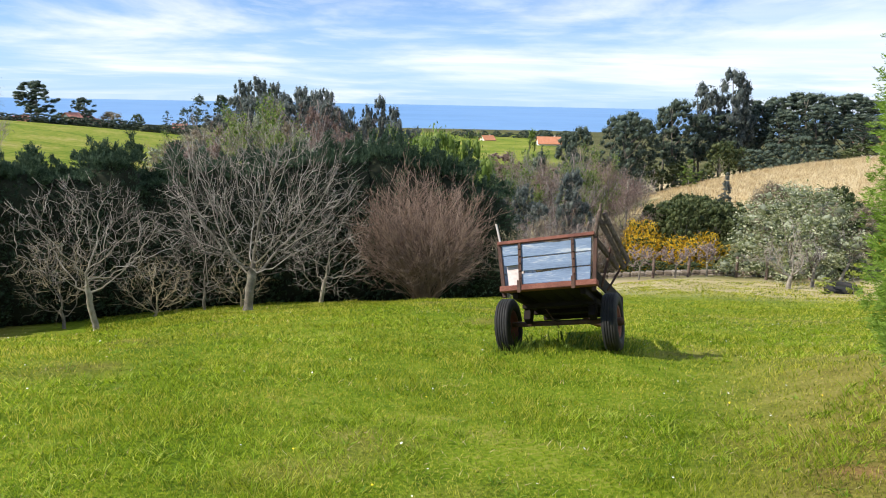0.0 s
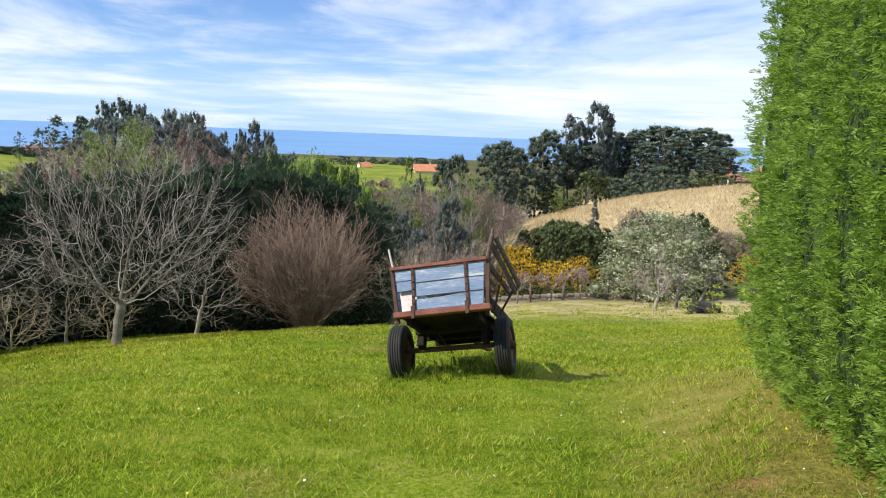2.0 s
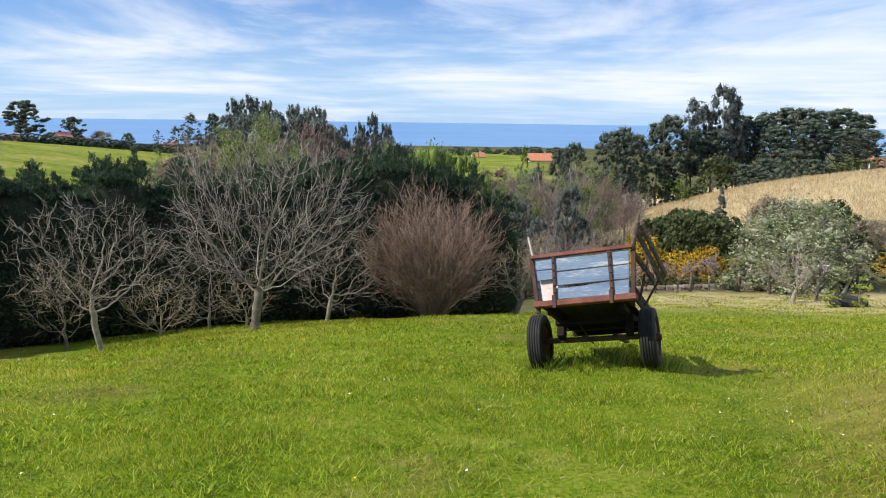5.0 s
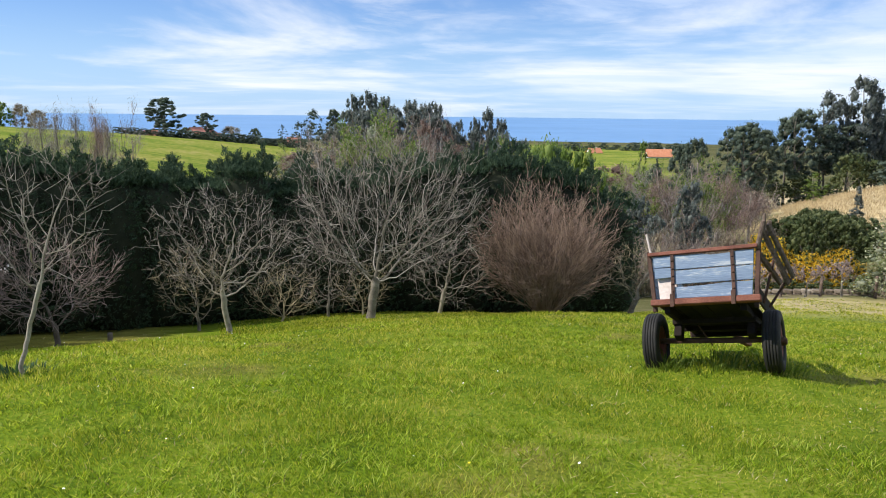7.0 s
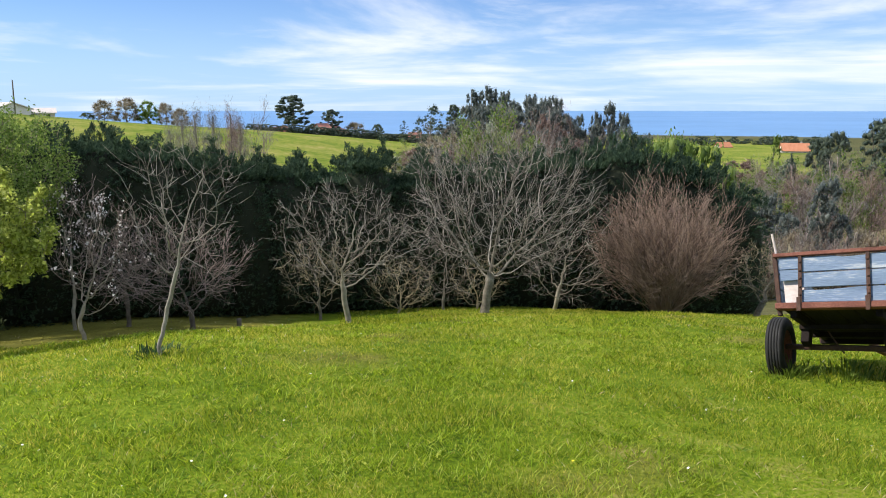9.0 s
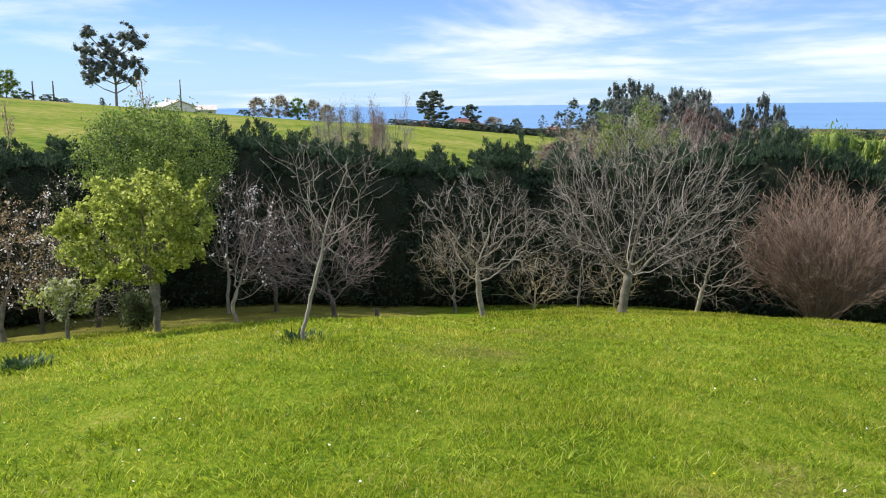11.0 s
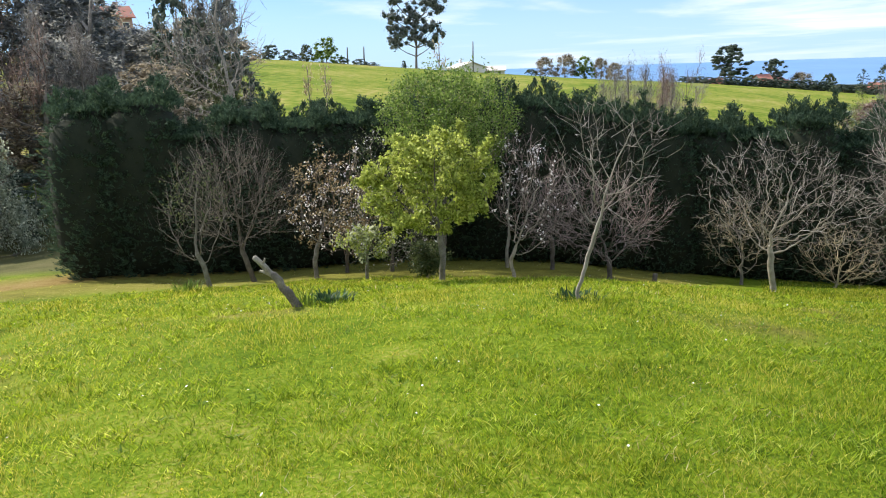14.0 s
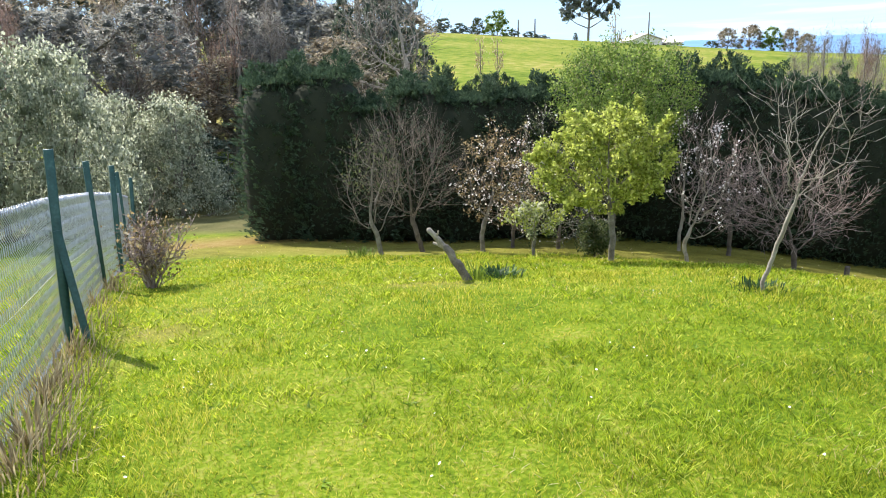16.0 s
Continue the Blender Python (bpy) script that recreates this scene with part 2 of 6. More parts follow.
PZ = [np.array([0] + [z for _, z in PROFILE[a]] + [z for _, z in TAIL]) for a in sorted(PROFILE)]


def raw_height(az, d):
    az, d = np.asarray(az, float), np.asarray(d, float)
    cols = np.stack([np.interp(d, px, pz) for px, pz in zip(PX, PZ)])
    k = np.clip(np.searchsorted(AZS, az, "right") - 1, 0, len(AZS) - 2)
    f = (az - AZS[k]) / (AZS[k + 1] - AZS[k])
    idx = np.indices(d.shape)
    lo, hi = cols[(k, *idx)], cols[(k + 1, *idx)]
    return lo + (hi - lo) * f


def height(x, y):
    """The ground's height at x, y (arrays or numbers)."""
    x, y = np.asarray(x, float), np.asarray(y, float)
    d, az = np.hypot(x, y), np.degrees(np.arctan2(-x, y))
    z = 0
    for k in (0.9, 1.0, 1.1):
        for a in (-3, 0, 3):
            z = z + raw_height((az + a + 180) % 360 - 180, d * k)
    z = z / 9
    bump = 0.018 * np.sin(x * 2.1 + 1.3 * np.sin(y * 1.7)) * np.sin(y * 2.6 + x * 0.7) + 0.03 * np.sin(x * 0.8 + 0.5) * np.sin(y * 0.9 - 1)
    return z + bump * np.clip(d / 4, 0, 1)


def spot(az, d):
    """The place on the ground at that azimuth and distance."""
    a = radians(az)
    x, y = -d * math.sin(a), d * math.cos(a)
    return Vector((x, y, float(height(x, y))))


def mesh_object(name, verts, faces, mat, smooth=True, parent=None):
    me = bpy.data.meshes.new(name)
    if isinstance(verts, np.ndarray):
        nv, nf, k = len(verts), len(faces), faces.shape[1]
        me.vertices.add(nv); me.vertices.foreach_set("co", verts.astype(np.float32).ravel())
        me.loops.add(nf * k); me.loops.foreach_set("vertex_index", faces.astype(np.int32).ravel())
        me.polygons.add(nf)
        me.polygons.foreach_set("loop_start", np.arange(0, nf * k, k, dtype=np.int32))
        me.update(calc_edges=True)
        me.validate()
    else:
        me.from_pydata(verts, [], faces)
    if smooth:
        me.polygons.foreach_set("use_smooth", np.ones(len(me.polygons), bool))
    me.materials.append(mat)
    me.update()
    ob = new(name, me)
    if parent:
        ob.parent = parent
    return ob


def grass_material():
    m = bpy.data.materials.new("ground_cover")
    m.use_nodes = True
    nt = m.node_tree
    b = nt.nodes["Principled BSDF"]
    tc = nt.nodes.new("ShaderNodeTexCoord")
    v = tc.outputs["Object"]
    g1, g2, g3 = noise_tex(nt, v, 0.35, 5), noise_tex(nt, v, 2.5, 5), noise_tex(nt, v, 28, 4)
    f = mixval(nt, mixval(nt, g1, g2, 0.5), g3, 0.45)
    near = ramp(nt, [(0.36, (0.035, 0.062, 0.005)), (0.45, (0.09, 0.145, 0.008)), (0.53, (0.15, 0.205, 0.014)), (0.62, (0.235, 0.235, 0.05))])
    nt.links.new(f, near.inputs[0])
    # which cover grows where: kept as named weights on the ground's points
    col = near.outputs[0]
    h1, h2 = noise_tex(nt, v, 0.06, 5), noise_tex(nt, v, 0.8, 6)
    hf = mixval(nt, h1, h2, 0.5)
    for key, cols in (("wild", [(0.3, (0.035, 0.04, 0.015)), (0.5, (0.09, 0.09, 0.035)), (0.7, (0.16, 0.14, 0.07))]),
                      ("field", [(0.36, (0.07, 0.115, 0.012)), (0.46, (0.14, 0.19, 0.022)), (0.54, (0.21, 0.225, 0.04)), (0.64, (0.31, 0.265, 0.09))]),
                      ("dry", [(0.3, (0.25, 0.185, 0.10)), (0.5, (0.46, 0.37, 0.215)), (0.7, (0.62, 0.53, 0.35))]),
                      ("bare", [(0.3, (0.12, 0.055, 0.022)), (0.5, (0.25, 0.145, 0.065)), (0.7, (0.32, 0.25, 0.12))])):
        r = ramp(nt, cols)
        nt.links.new(hf if key != "bare" else f, r.inputs[0])
        at = nt.nodes.new("ShaderNodeAttribute")
        at.attribute_name = key
        mx = nt.nodes.new("ShaderNodeMix"); mx.data_type = "RGBA"
        nt.links.new(at.outputs["Fac"], mx.inputs["Factor"])
        nt.links.new(col, mx.inputs["A"]); nt.links.new(r.outputs[0], mx.inputs["B"])
        col = mx.outputs["Result"]
    nt.links.new(col, b.inputs["Base Color"])
    b.inputs["Roughness"].default_value = 0.9
    b.inputs["Specular IOR Level"].default_value = 0.04
    bp = nt.nodes.new("ShaderNodeBump")
    bp.inputs["Strength"].default_value, bp.inputs["Distance"].default_value = 0.6, 0.05
    nt.links.new(g3, bp.inputs["Height"]); nt.links.new(bp.outputs[0], b.inputs["Normal"])
    return m


def smooth01(a, b, x):
    t = np.clip((x - a) / (b - a), 0, 1)
    return t * t * (3 - 2 * t)


def cover(x, y):
    """Weights of field, dry grass, wild scrub and bare earth at x, y."""
    d, az = np.hypot(x, y), np.degrees(np.arctan2(-x, y))
    wob = 3 * np.sin(x * 0.21 + 2 * np.sin(y * 0.13)) + 2 * np.sin(y * 0.37 + x * 0.11)
    edge = np.interp(az, [-60, -41, -20, -14, -5, 3, 10, 25, 42, 62, 76, 95, 130], [30, 33, 36, 33, 25, 20, 21, 20, 20, 20, 21, 26, 30])
    wild = smooth01(edge - 1.0, edge + 1.5, d)
    field = smooth01(14, 18, az) * smooth01(38, 48, d) * (1 - smooth01(300, 340, d))
    field = np.maximum(field, smooth01(240, 260, d) * (1 - smooth01(520, 600, d)) * smooth01(-11, -7, az + wob * 0.2) * (1 - smooth01(13, 15, az)))
    dry = smooth01(-14 + 0.3 * wob, -17 + 0.3 * wob, az) * smooth01(62 + wob, 72 + wob, d) * (1 - smooth01(150, 170, d))
    dry = np.maximum(dry, 0.85 * smooth01(-8, -13, az) * smooth01(24, 29, d + wob * 0.5) * (1 - smooth01(34, 38, d)))
    bare = smooth01(-17, -30, az) * smooth01(2.5, 4, d) * (1 - smooth01(14, 17, d)) * 0.45 * smooth01(-3.5, 2.5, wob)
    for px, py, k in ((2.45, 4.0, 0.95), (2.78, 4.3, 0.6), (3.3, 5.5, 0.5), (1.9, 3.5, 0.45), (2.2, 5.0, 0.4), (2.9, 6.2, 0.45)):
        bare = np.maximum(bare, k * np.exp(-((x - px) ** 2 / 0.09 + (y - py) ** 2 / 0.045)))
    bare = np.maximum(bare, 0.75 * smooth01(55, 62, az) * (1 - smooth01(83, 86, az)) * smooth01(17.0, 18.2, d + wob * 0.05) * (1 - smooth01(19.5, 21, d)))
    bare = np.maximum(bare, 0.4 * smooth01(27, 33, az) * (1 - smooth01(80, 86, az)) * smooth01(13.2, 14.6, d + wob * 0.12) * (1 - smooth01(19.5, 21, d)))
    worn = np.sin(x * 0.9 + 2.1 * np.sin(y * 0.7 + 1)) * np.sin(y * 1.2 + 1.4 * np.sin(x * 0.8)) + 0.5 * np.sin(x * 3.1 + 1.5 * np.sin(y * 2.6)) * np.sin(y * 3.4 - x)
    bare = np.maximum(bare, 0.38 * smooth01(0.5, 1.1, worn) * (1 - smooth01(16, 20, d)))
    return {"field": field, "dry": dry, "wild": wild, "bare": bare}


def build_ground():
    az = np.concatenate([np.arange(-180, -46, 6.0), np.arange(-46, 100, 0.8), np.arange(100, 180, 6.0)])
    rr = np.concatenate([[0.0], np.geomspace(0.5, 4950, 190)])
    A, Rr = np.meshgrid(np.radians(az), rr[1:])
    x, y = -Rr * np.sin(A), Rr * np.cos(A)
    z = height(x, y)
    na = len(az)
    v = np.concatenate([[[0, 0, 0]], np.stack([x, y, z], -1).reshape(-1, 3)])
    j = np.arange(na); jn = (j + 1) % na
    tri = [(0, 1 + b, 1 + a) for a, b in zip(j, jn)]
    quads = []
    for i in range(len(rr) - 2):
        o, p = 1 + i * na, 1 + (i + 1) * na
        quads += list(zip((o + j).tolist(), (o + jn).tolist(), (p + jn).tolist(), (p + j).tolist()))
    quads = [q[::-1] for q in quads]
    ob = mesh_object("ground", v.tolist(), [t[::-1] for t in tri] + quads, grass_material())
    ob.data.flip_normals() if ob.data.polygons[5].normal.z < 0 else None
    for key, w in cover(v[:, 0], v[:, 1]).items():
        at = ob.data.attributes.new(key, "FLOAT", "POINT")
        at.data.foreach_set("value", np.asarray(w, np.float32))
    tagged(ob, "sloping green lawn falling to orchard, fields and a wooded valley", "ground", kind="structure")


build_ground()


def water_material():
    # blues raised so the water's colour includes the haze above it
    m = material("sea_water", [(0.35, (0.105, 0.225, 0.41)), (0.6, (0.14, 0.28, 0.49))], 0.004, 0.05, 0.45, 0.15, spec=0.35, dist=0.5)
    return m


def build_sea():
    n = 96
    v, f = [], []
    for r in (500, 1200, 2600, 4950):
        v += [(-r * math.sin(k * math.tau / n), r * math.cos(k * math.tau / n), -24.0) for k in range(n)]
    for i in range(3):
        for k in range(n):
            a, b = i * n + k, i * n + (k + 1) % n
            f.append((a, b, b + n, a + n))
    ob = mesh_object("sea_water", v, [q[::-1] for q in f], water_material())
    ob.data.flip_normals() if ob.data.polygons[5].normal.z < 0 else None
    tagged(ob, "calm blue sea reaching the horizon", "sea", kind="structure")


build_sea()

# ---- tools for plants ----


def empty(name, at, label, category, group=""):
    e = new(name)
    e.location = at
    e.empty_display_size = 0.2
    return tagged(e, label, category, group)


class Tubes:
    """Collects tapered tubes as plain vertex and face lists."""

    def __init__(self):
        self.v, self.f = [], []

    def add(self, pts, radii, sides):
        base, prev = len(self.v), None
        for i, (p, r) in enumerate(zip(pts, radii)):
            t = (pts[min(i + 1, len(pts) - 1)] - pts[max(i - 1, 0)]).normalized()
            if prev is None:
                u = t.orthogonal().normalized()
            else:
                u = (prev - t * prev.dot(t))
                u = u.normalized() if u.length > 1e-6 else t.orthogonal().normalized()
            prev = u
            w = t.cross(u)
            for k in range(sides):
                a = math.tau * k / sides
                q = p + u * (r * math.cos(a)) + w * (r * math.sin(a))
                self.v.append((q.x, q.y, q.z))
        for i in range(len(pts) - 1):
            for k in range(sides):
                a, b = base + i * sides + k, base + i * sides + (k + 1) % sides
                self.f.append((a, b, b + sides, a + sides))
        self.f.append(tuple(base + (len(pts) - 1) * sides + k for k in range(sides)))

    def mesh(self, name, mat, parent):
        return mesh_object(name, self.v, self.f, mat, True, parent)


def rand_unit(rng):
    while True:
        v = Vector((rng.uniform(-1, 1), rng.uniform(-1, 1), rng.uniform(-1, 1)))
        if 0.05 < v.length < 1:
            return v.normalized()


def limb_path(rng, start, way, length, n, wander, rise):
    pts, p, d = [start.copy()], start.copy(), way.normalized()
    for _ in range(n):
        d = (d + rand_unit(rng) * wander + Vector((0, 0, rise))).normalized()
        p = p + d * (length / n)
        pts.append(p.copy())
    return pts


def spread_way(rng, way, angle):
    side = way.cross(rand_unit(rng))
    side = side.normalized() if side.length > 1e-4 else way.orthogonal().normalized()
    return (way * math.cos(angle) + side * math.sin(angle)).normalized()


def woody(root, seed, h, trunk_h, r, limbs, spread, lean=(0, 0), twig_mat=None, bark=None, density=1.0, stems=1, rise=0.10, wander=0.22,
          levels=3, twig_r=0.005, trunk_wander=0.06, angle=(0.55, 1.1), limb_len=None, along_trunk=0.0, foot=0.0):
    """Trunk, limbs and a crown of bare twigs under root. Returns the tips of the twigs (local)."""
    rng = random.Random(seed)
    twigs, tips = Tubes(), []
    L = limb_len or (h - trunk_h) * 1.05

    def grow(start, way, length, rad, level):
        n = 2 if level >= levels else max(3, 2 + 2 * (levels - level))
        pts = limb_path(rng, start, way, length, n, wander, rise)
        radii = [max(twig_r, rad * (1 - 0.80 * i / n)) for i in range(n + 1)]
        tube = Tubes() if level == 0 else twigs
        tube.add(pts, radii, 6 if level == 0 else (4 if level == 1 else 3))
        if level == 0:
            tube.mesh("limb", bark, root)
        if level >= levels:
            tips.extend([pts[-1], pts[n // 2]])
            return
        kids = int(round(rng.uniform(4.0, 6.4) * density * (1.25 if level == 0 else 1.0)))
        for k in range(kids):
            s = 0.22 + 0.78 * (k + rng.random()) / kids
            i = min(n - 1, int(s * n))
            f = s * n - i
            p = pts[i].lerp(pts[i + 1], min(1, f))
            d = (pts[i + 1] - pts[i]).normalized()
            grow(p, spread_way(rng, d, rng.uniform(*angle) * 0.85), length * rng.uniform(0.32, 0.58) * (1.12 - 0.45 * s), max(twig_r, radii[i] * 0.5), level + 1)

    for s in range(stems):
        way = Vector((lean[0], lean[1], 1)).normalized()
        if stems > 1:
            a = math.tau * (s + rng.random() * 0.6) / stems
            q = rng.uniform(0.12, 0.75) * spread
            way = Vector((math.cos(a) * q + lean[0], math.sin(a) * q + lean[1], 1)).normalized()
            o = r * 1.2 + foot * math.sqrt(rng.random()) * min(1.0, q / spread * 1.8)
            grow(Vector((math.cos(a) * o, math.sin(a) * o, -0.05)), way, h * rng.uniform(0.72, 1.05) * (1.1 if q < 0.3 else 0.95), r * rng.uniform(0.5, 1), 0)
            continue
        pts = limb_path(rng, Vector((0, 0, -0.08)), way, trunk_h + 0.08, 6, trunk_wander, 0.0)
        radii = [r * (1.35 if i == 0 else 1.08 if i == 1 else 1) * (1 - 0.04 * i) for i in range(7)]
        tube = Tubes()
        tube.add(pts, radii, 9)
        tube.mesh("trunk", bark, root)
        top = pts[-1]
        for k in range(limbs):
            a = math.tau * (k + rng.random() * 0.7) / limbs
            q = spread * rng.uniform(0.45, 1.15) if k else spread * 0.15
            w = Vector((math.cos(a) * q + lean[0] * 0.6, math.sin(a) * q + lean[1] * 0.6, 1)).normalized()
            start = top if k % 2 == 0 else pts[-2].lerp(top, rng.random())
            size = 1.0
            if along_trunk:
                u = 0.22 + 0.78 * (k + rng.random()) / limbs
                i = min(5, int(u * 6))
                start = pts[i].lerp(pts[i + 1], u * 6 - i)
                size = (1.15 - u) * along_trunk
                w = Vector((math.cos(a * 3.7) * spread, math.sin(a * 3.7) * spread, rng.uniform(0.2, 0.9))).normalized()
            grow(start - w * r * 0.3, w, L * size * rng.uniform(0.62, 0.95) * (1.0 if k else 1.05), r * rng.uniform(0.24, 0.42) * (0.6 if along_trunk else 1), 0)
    if twigs.v:
        twigs.mesh("crown", twig_mat, root)
    return tips


def leaf_quads(centres, length, width, rng, up=0.0, out=None, fold=0.25):
    """Folded diamond leaves round the given centres, as one array of vertices and faces."""
    n = len(centres)
    a = rng.normal(size=(n, 3)); a[:, 2] += up
    if out is not None:
        a += out
    a /= np.linalg.norm(a, axis=1, keepdims=True) + 1e-9
    b = np.cross(a, rng.normal(size=(n, 3))); b /= np.linalg.norm(b, axis=1, keepdims=True) + 1e-9
    c = np.cross(a, b)
    s = rng.uniform(0.6, 1.3, (n, 1))
    L, W = length * s, width * s
    v = np.stack([centres - a * L * 0.5, centres + b * W * 0.5 + c * W * fold, centres + a * L * 0.5, centres - b * W * 0.5 + c * W * fold], 1)
    return v.reshape(-1, 3), np.arange(n * 4).reshape(n, 4)


def leaves(name, root, centres, length, width, mat, seed, up=0.0, out=None):
    rng = np.random.default_rng(seed)
    v, f = leaf_quads(np.asarray(centres, float), length, width, rng, up, out)
    return mesh_object(name, v, f, mat, False, root)


def sprays(centres, way, length, m, leaf_w, rng, splay=0.75):
    """Feathery sprays: each a flat fan of m narrow leaflets along its axis; one array of vertices and faces."""
    n = len(centres)
    a = way / (np.linalg.norm(way, axis=1, keepdims=True) + 1e-9)
    b = np.cross(a, rng.normal(size=(n, 3))); b /= np.linalg.norm(b, axis=1, keepdims=True) + 1e-9
    L = length * rng.uniform(0.6, 1.35, (n, 1))
    out = []
    for j in range(m):
        u = j / (m - 1)
        side = 0.0 if j == m - 1 else (1 if j % 2 else -1) * splay * (1.0 - 0.35 * u)
        d = a + b * side + rng.normal(size=(n, 3)) * 0.13
        d /= np.linalg.norm(d, axis=1, keepdims=True)
        p = centres + a * L * (0.62 * u)
        l = L * (0.5 - 0.12 * u)
        w = np.cross(d, np.cross(a, b) + rng.normal(size=(n, 3)) * 0.45)
        w *= leaf_w * 0.5 / (np.linalg.norm(w, axis=1, keepdims=True) + 1e-9)
        out.append(np.stack([p, p + d * l * 0.55 + w, p + d * l, p + d * l * 0.55 - w], 1))
    v = np.concatenate(out, 1).reshape(-1, 3)
    return v, np.arange(n * m * 4).reshape(-1, 4)


def clumps(rng, blobs, per, squash=0.8, shell=0.55):
    """Points in the outer parts of many small blobs: rows of (x, y, z, radius)."""
    out = []
    for x, y, z, r in blobs:
        n = max(6, int(per * r * r))
        d = rng.normal(size=(n, 3)); d /= np.linalg.norm(d, axis=1, keepdims=True)
        rad = r * (shell + (1 - shell) * rng.random((n, 1))) * (0.8 + 0.4 * rng.random((n, 1)))
        out.append(np.array([x, y, z]) + d * rad * np.array([1, 1, squash]))
    return np.concatenate(out)


def dome_blobs(rng, n, cx, cy, z0, z1, radius, r0, r1, power=1.0):
    """Blob centres that fill a rounded crown between two heights, uneven at its edge."""
    rows = []
    for _ in range(n):
        u = rng.random()
        z = z0 + (z1 - z0) * u
        lim = radius * (math.sin(math.pi * (0.12 + 0.84 * u)) ** power)
        a, q = rng.random() * math.tau, math.sqrt(rng.random()) * lim * (0.8 + 0.4 * rng.random())
        rows.append((cx + q * math.cos(a), cy + q * math.sin(a), z, r0 + (r1 - r0) * rng.random()))
    return rows


# ---- conifer hedges ----


def column_points(rng, n, h, w, depth, top=0.62, taper=0.0, faces=0.0):
    """Points on the skin of a clipped conifer column with a broken, pointed top."""
    u = rng.random(n) ** 0.9
    a = rng.random(n) * math.tau
    k = rng.random(n) < faces       # more growth on the two open faces of the row
    a = np.where(k, math.pi / 2 * np.where(rng.random(n) < 0.5, 1, -1) + rng.normal(size=n) * 0.6, a)
    prof = np.where(u < top, 1.0 - 0.12 * (u / top) ** 2, 0.88 * np.sqrt(np.clip(1 - np.clip((u - top) / (1 - top), 0, 1) ** 1.6, 0, 1)))
    prof = prof * np.clip(0.72 + u * 3, 0, 1) * (1 - taper * np.clip(1 - u / 0.45, 0, 1))
    wob = 1 + 0.10 * np.sin(a * 3 + u * 5) + 0.09 * np.sin(a * 9 - u * 8) + 0.05 * np.sin(a * 5 + u * 31)
    q = prof * wob * (0.86 + 0.2 * rng.random(n))
    e = 2.6
    ca, sa = np.cos(a), np.sin(a)
    k = (np.abs(ca) ** e + np.abs(sa) ** e) ** (-1 / e)
    return np.stack([ca * k * q * w / 2, sa * k * q * depth / 2, u * h], 1), np.stack([ca, sa, np.zeros(n)], 1)


def conifer(name, seed, h, w, depth, n, length, leaf_w, mat, label, category, group, up=0.5, taper=0.0, top=0.62, faces=0.0, inner=None, lead=(0.05, 0.13), jut=0.05):
    rng = np.random.default_rng(seed)
    root = empty(name, (0, 0, 0), label, category, group)
    t = Tubes()
    t.add([Vector((0, 0, -0.3)), Vector((0, 0, h * 0.5)), Vector((0.03, 0, h * 0.93))], [0.11, 0.08, 0.02], 6)
    t.mesh("trunk", BARK_DARK, root)
    pts, out = column_points(rng, n, h, w, depth, top, taper, faces)
    # growth stands out in soft tufts
    k = 1 + jut * np.sin(pts[:, 2] * 9 + pts[:, 0] * 7 + seed) * np.sin(pts[:, 0] * 11 + pts[:, 1] * 12 + 2 * np.sin(pts[:, 2] * 5)) + 0.6 * jut * np.sin(pts[:, 2] * 23 + pts[:, 1] * 19)
    pts[:, :2] *= k[:, None]
    # the closed top of the plant
    m = n // 9
    a, q = rng.random(m) * math.tau, np.sqrt(rng.random(m)) * 0.86
    cap = np.stack([np.cos(a) * q * w / 2, np.sin(a) * q * depth / 2, h * (0.93 + 0.035 * np.sqrt(1 - q * q) + 0.02 * rng.random(m))], 1)
    pts, out = np.concatenate([pts, cap]), np.concatenate([out, np.zeros_like(cap) + np.array([0, 0, 1.0])])
    # leaders stand above the top as small uneven cones
    for _ in range(14):
        m = n // 60
        v = rng.random(m)
        a, q = rng.random(m) * math.tau, (1 - v) * w * rng.uniform(0.05, 0.10)
        at = np.array([rng.uniform(-.38, .38) * w, rng.uniform(-.3, .3) * depth, h * rng.uniform(0.9, 0.96)])
        tip = np.stack([np.cos(a) * q, np.sin(a) * q, v * h * rng.uniform(*lead)], 1) + at
        pts, out = np.concatenate([pts, tip]), np.concatenate([out, np.stack([np.cos(a), np.sin(a), np.ones(m)], 1) * 0.6])
    way = out + rng.normal(size=out.shape) * 0.38 + np.array([0, 0, up])
    v, f = sprays(pts, way, length, 7, leaf_w, rng)
    mesh_object("crown", v, f, mat, False, root)
    # a closed core inside, its dark colour standing in for shade between sprays
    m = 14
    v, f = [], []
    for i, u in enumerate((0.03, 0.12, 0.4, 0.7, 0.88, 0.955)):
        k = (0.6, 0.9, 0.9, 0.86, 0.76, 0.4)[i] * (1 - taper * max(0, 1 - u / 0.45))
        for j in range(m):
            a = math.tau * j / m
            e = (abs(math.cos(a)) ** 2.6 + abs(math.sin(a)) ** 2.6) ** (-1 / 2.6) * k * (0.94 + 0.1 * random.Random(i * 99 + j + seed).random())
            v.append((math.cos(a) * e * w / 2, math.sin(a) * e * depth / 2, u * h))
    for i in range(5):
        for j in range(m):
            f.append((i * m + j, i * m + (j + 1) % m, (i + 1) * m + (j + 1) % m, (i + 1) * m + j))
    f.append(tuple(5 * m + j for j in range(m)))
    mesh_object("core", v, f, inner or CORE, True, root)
    return root


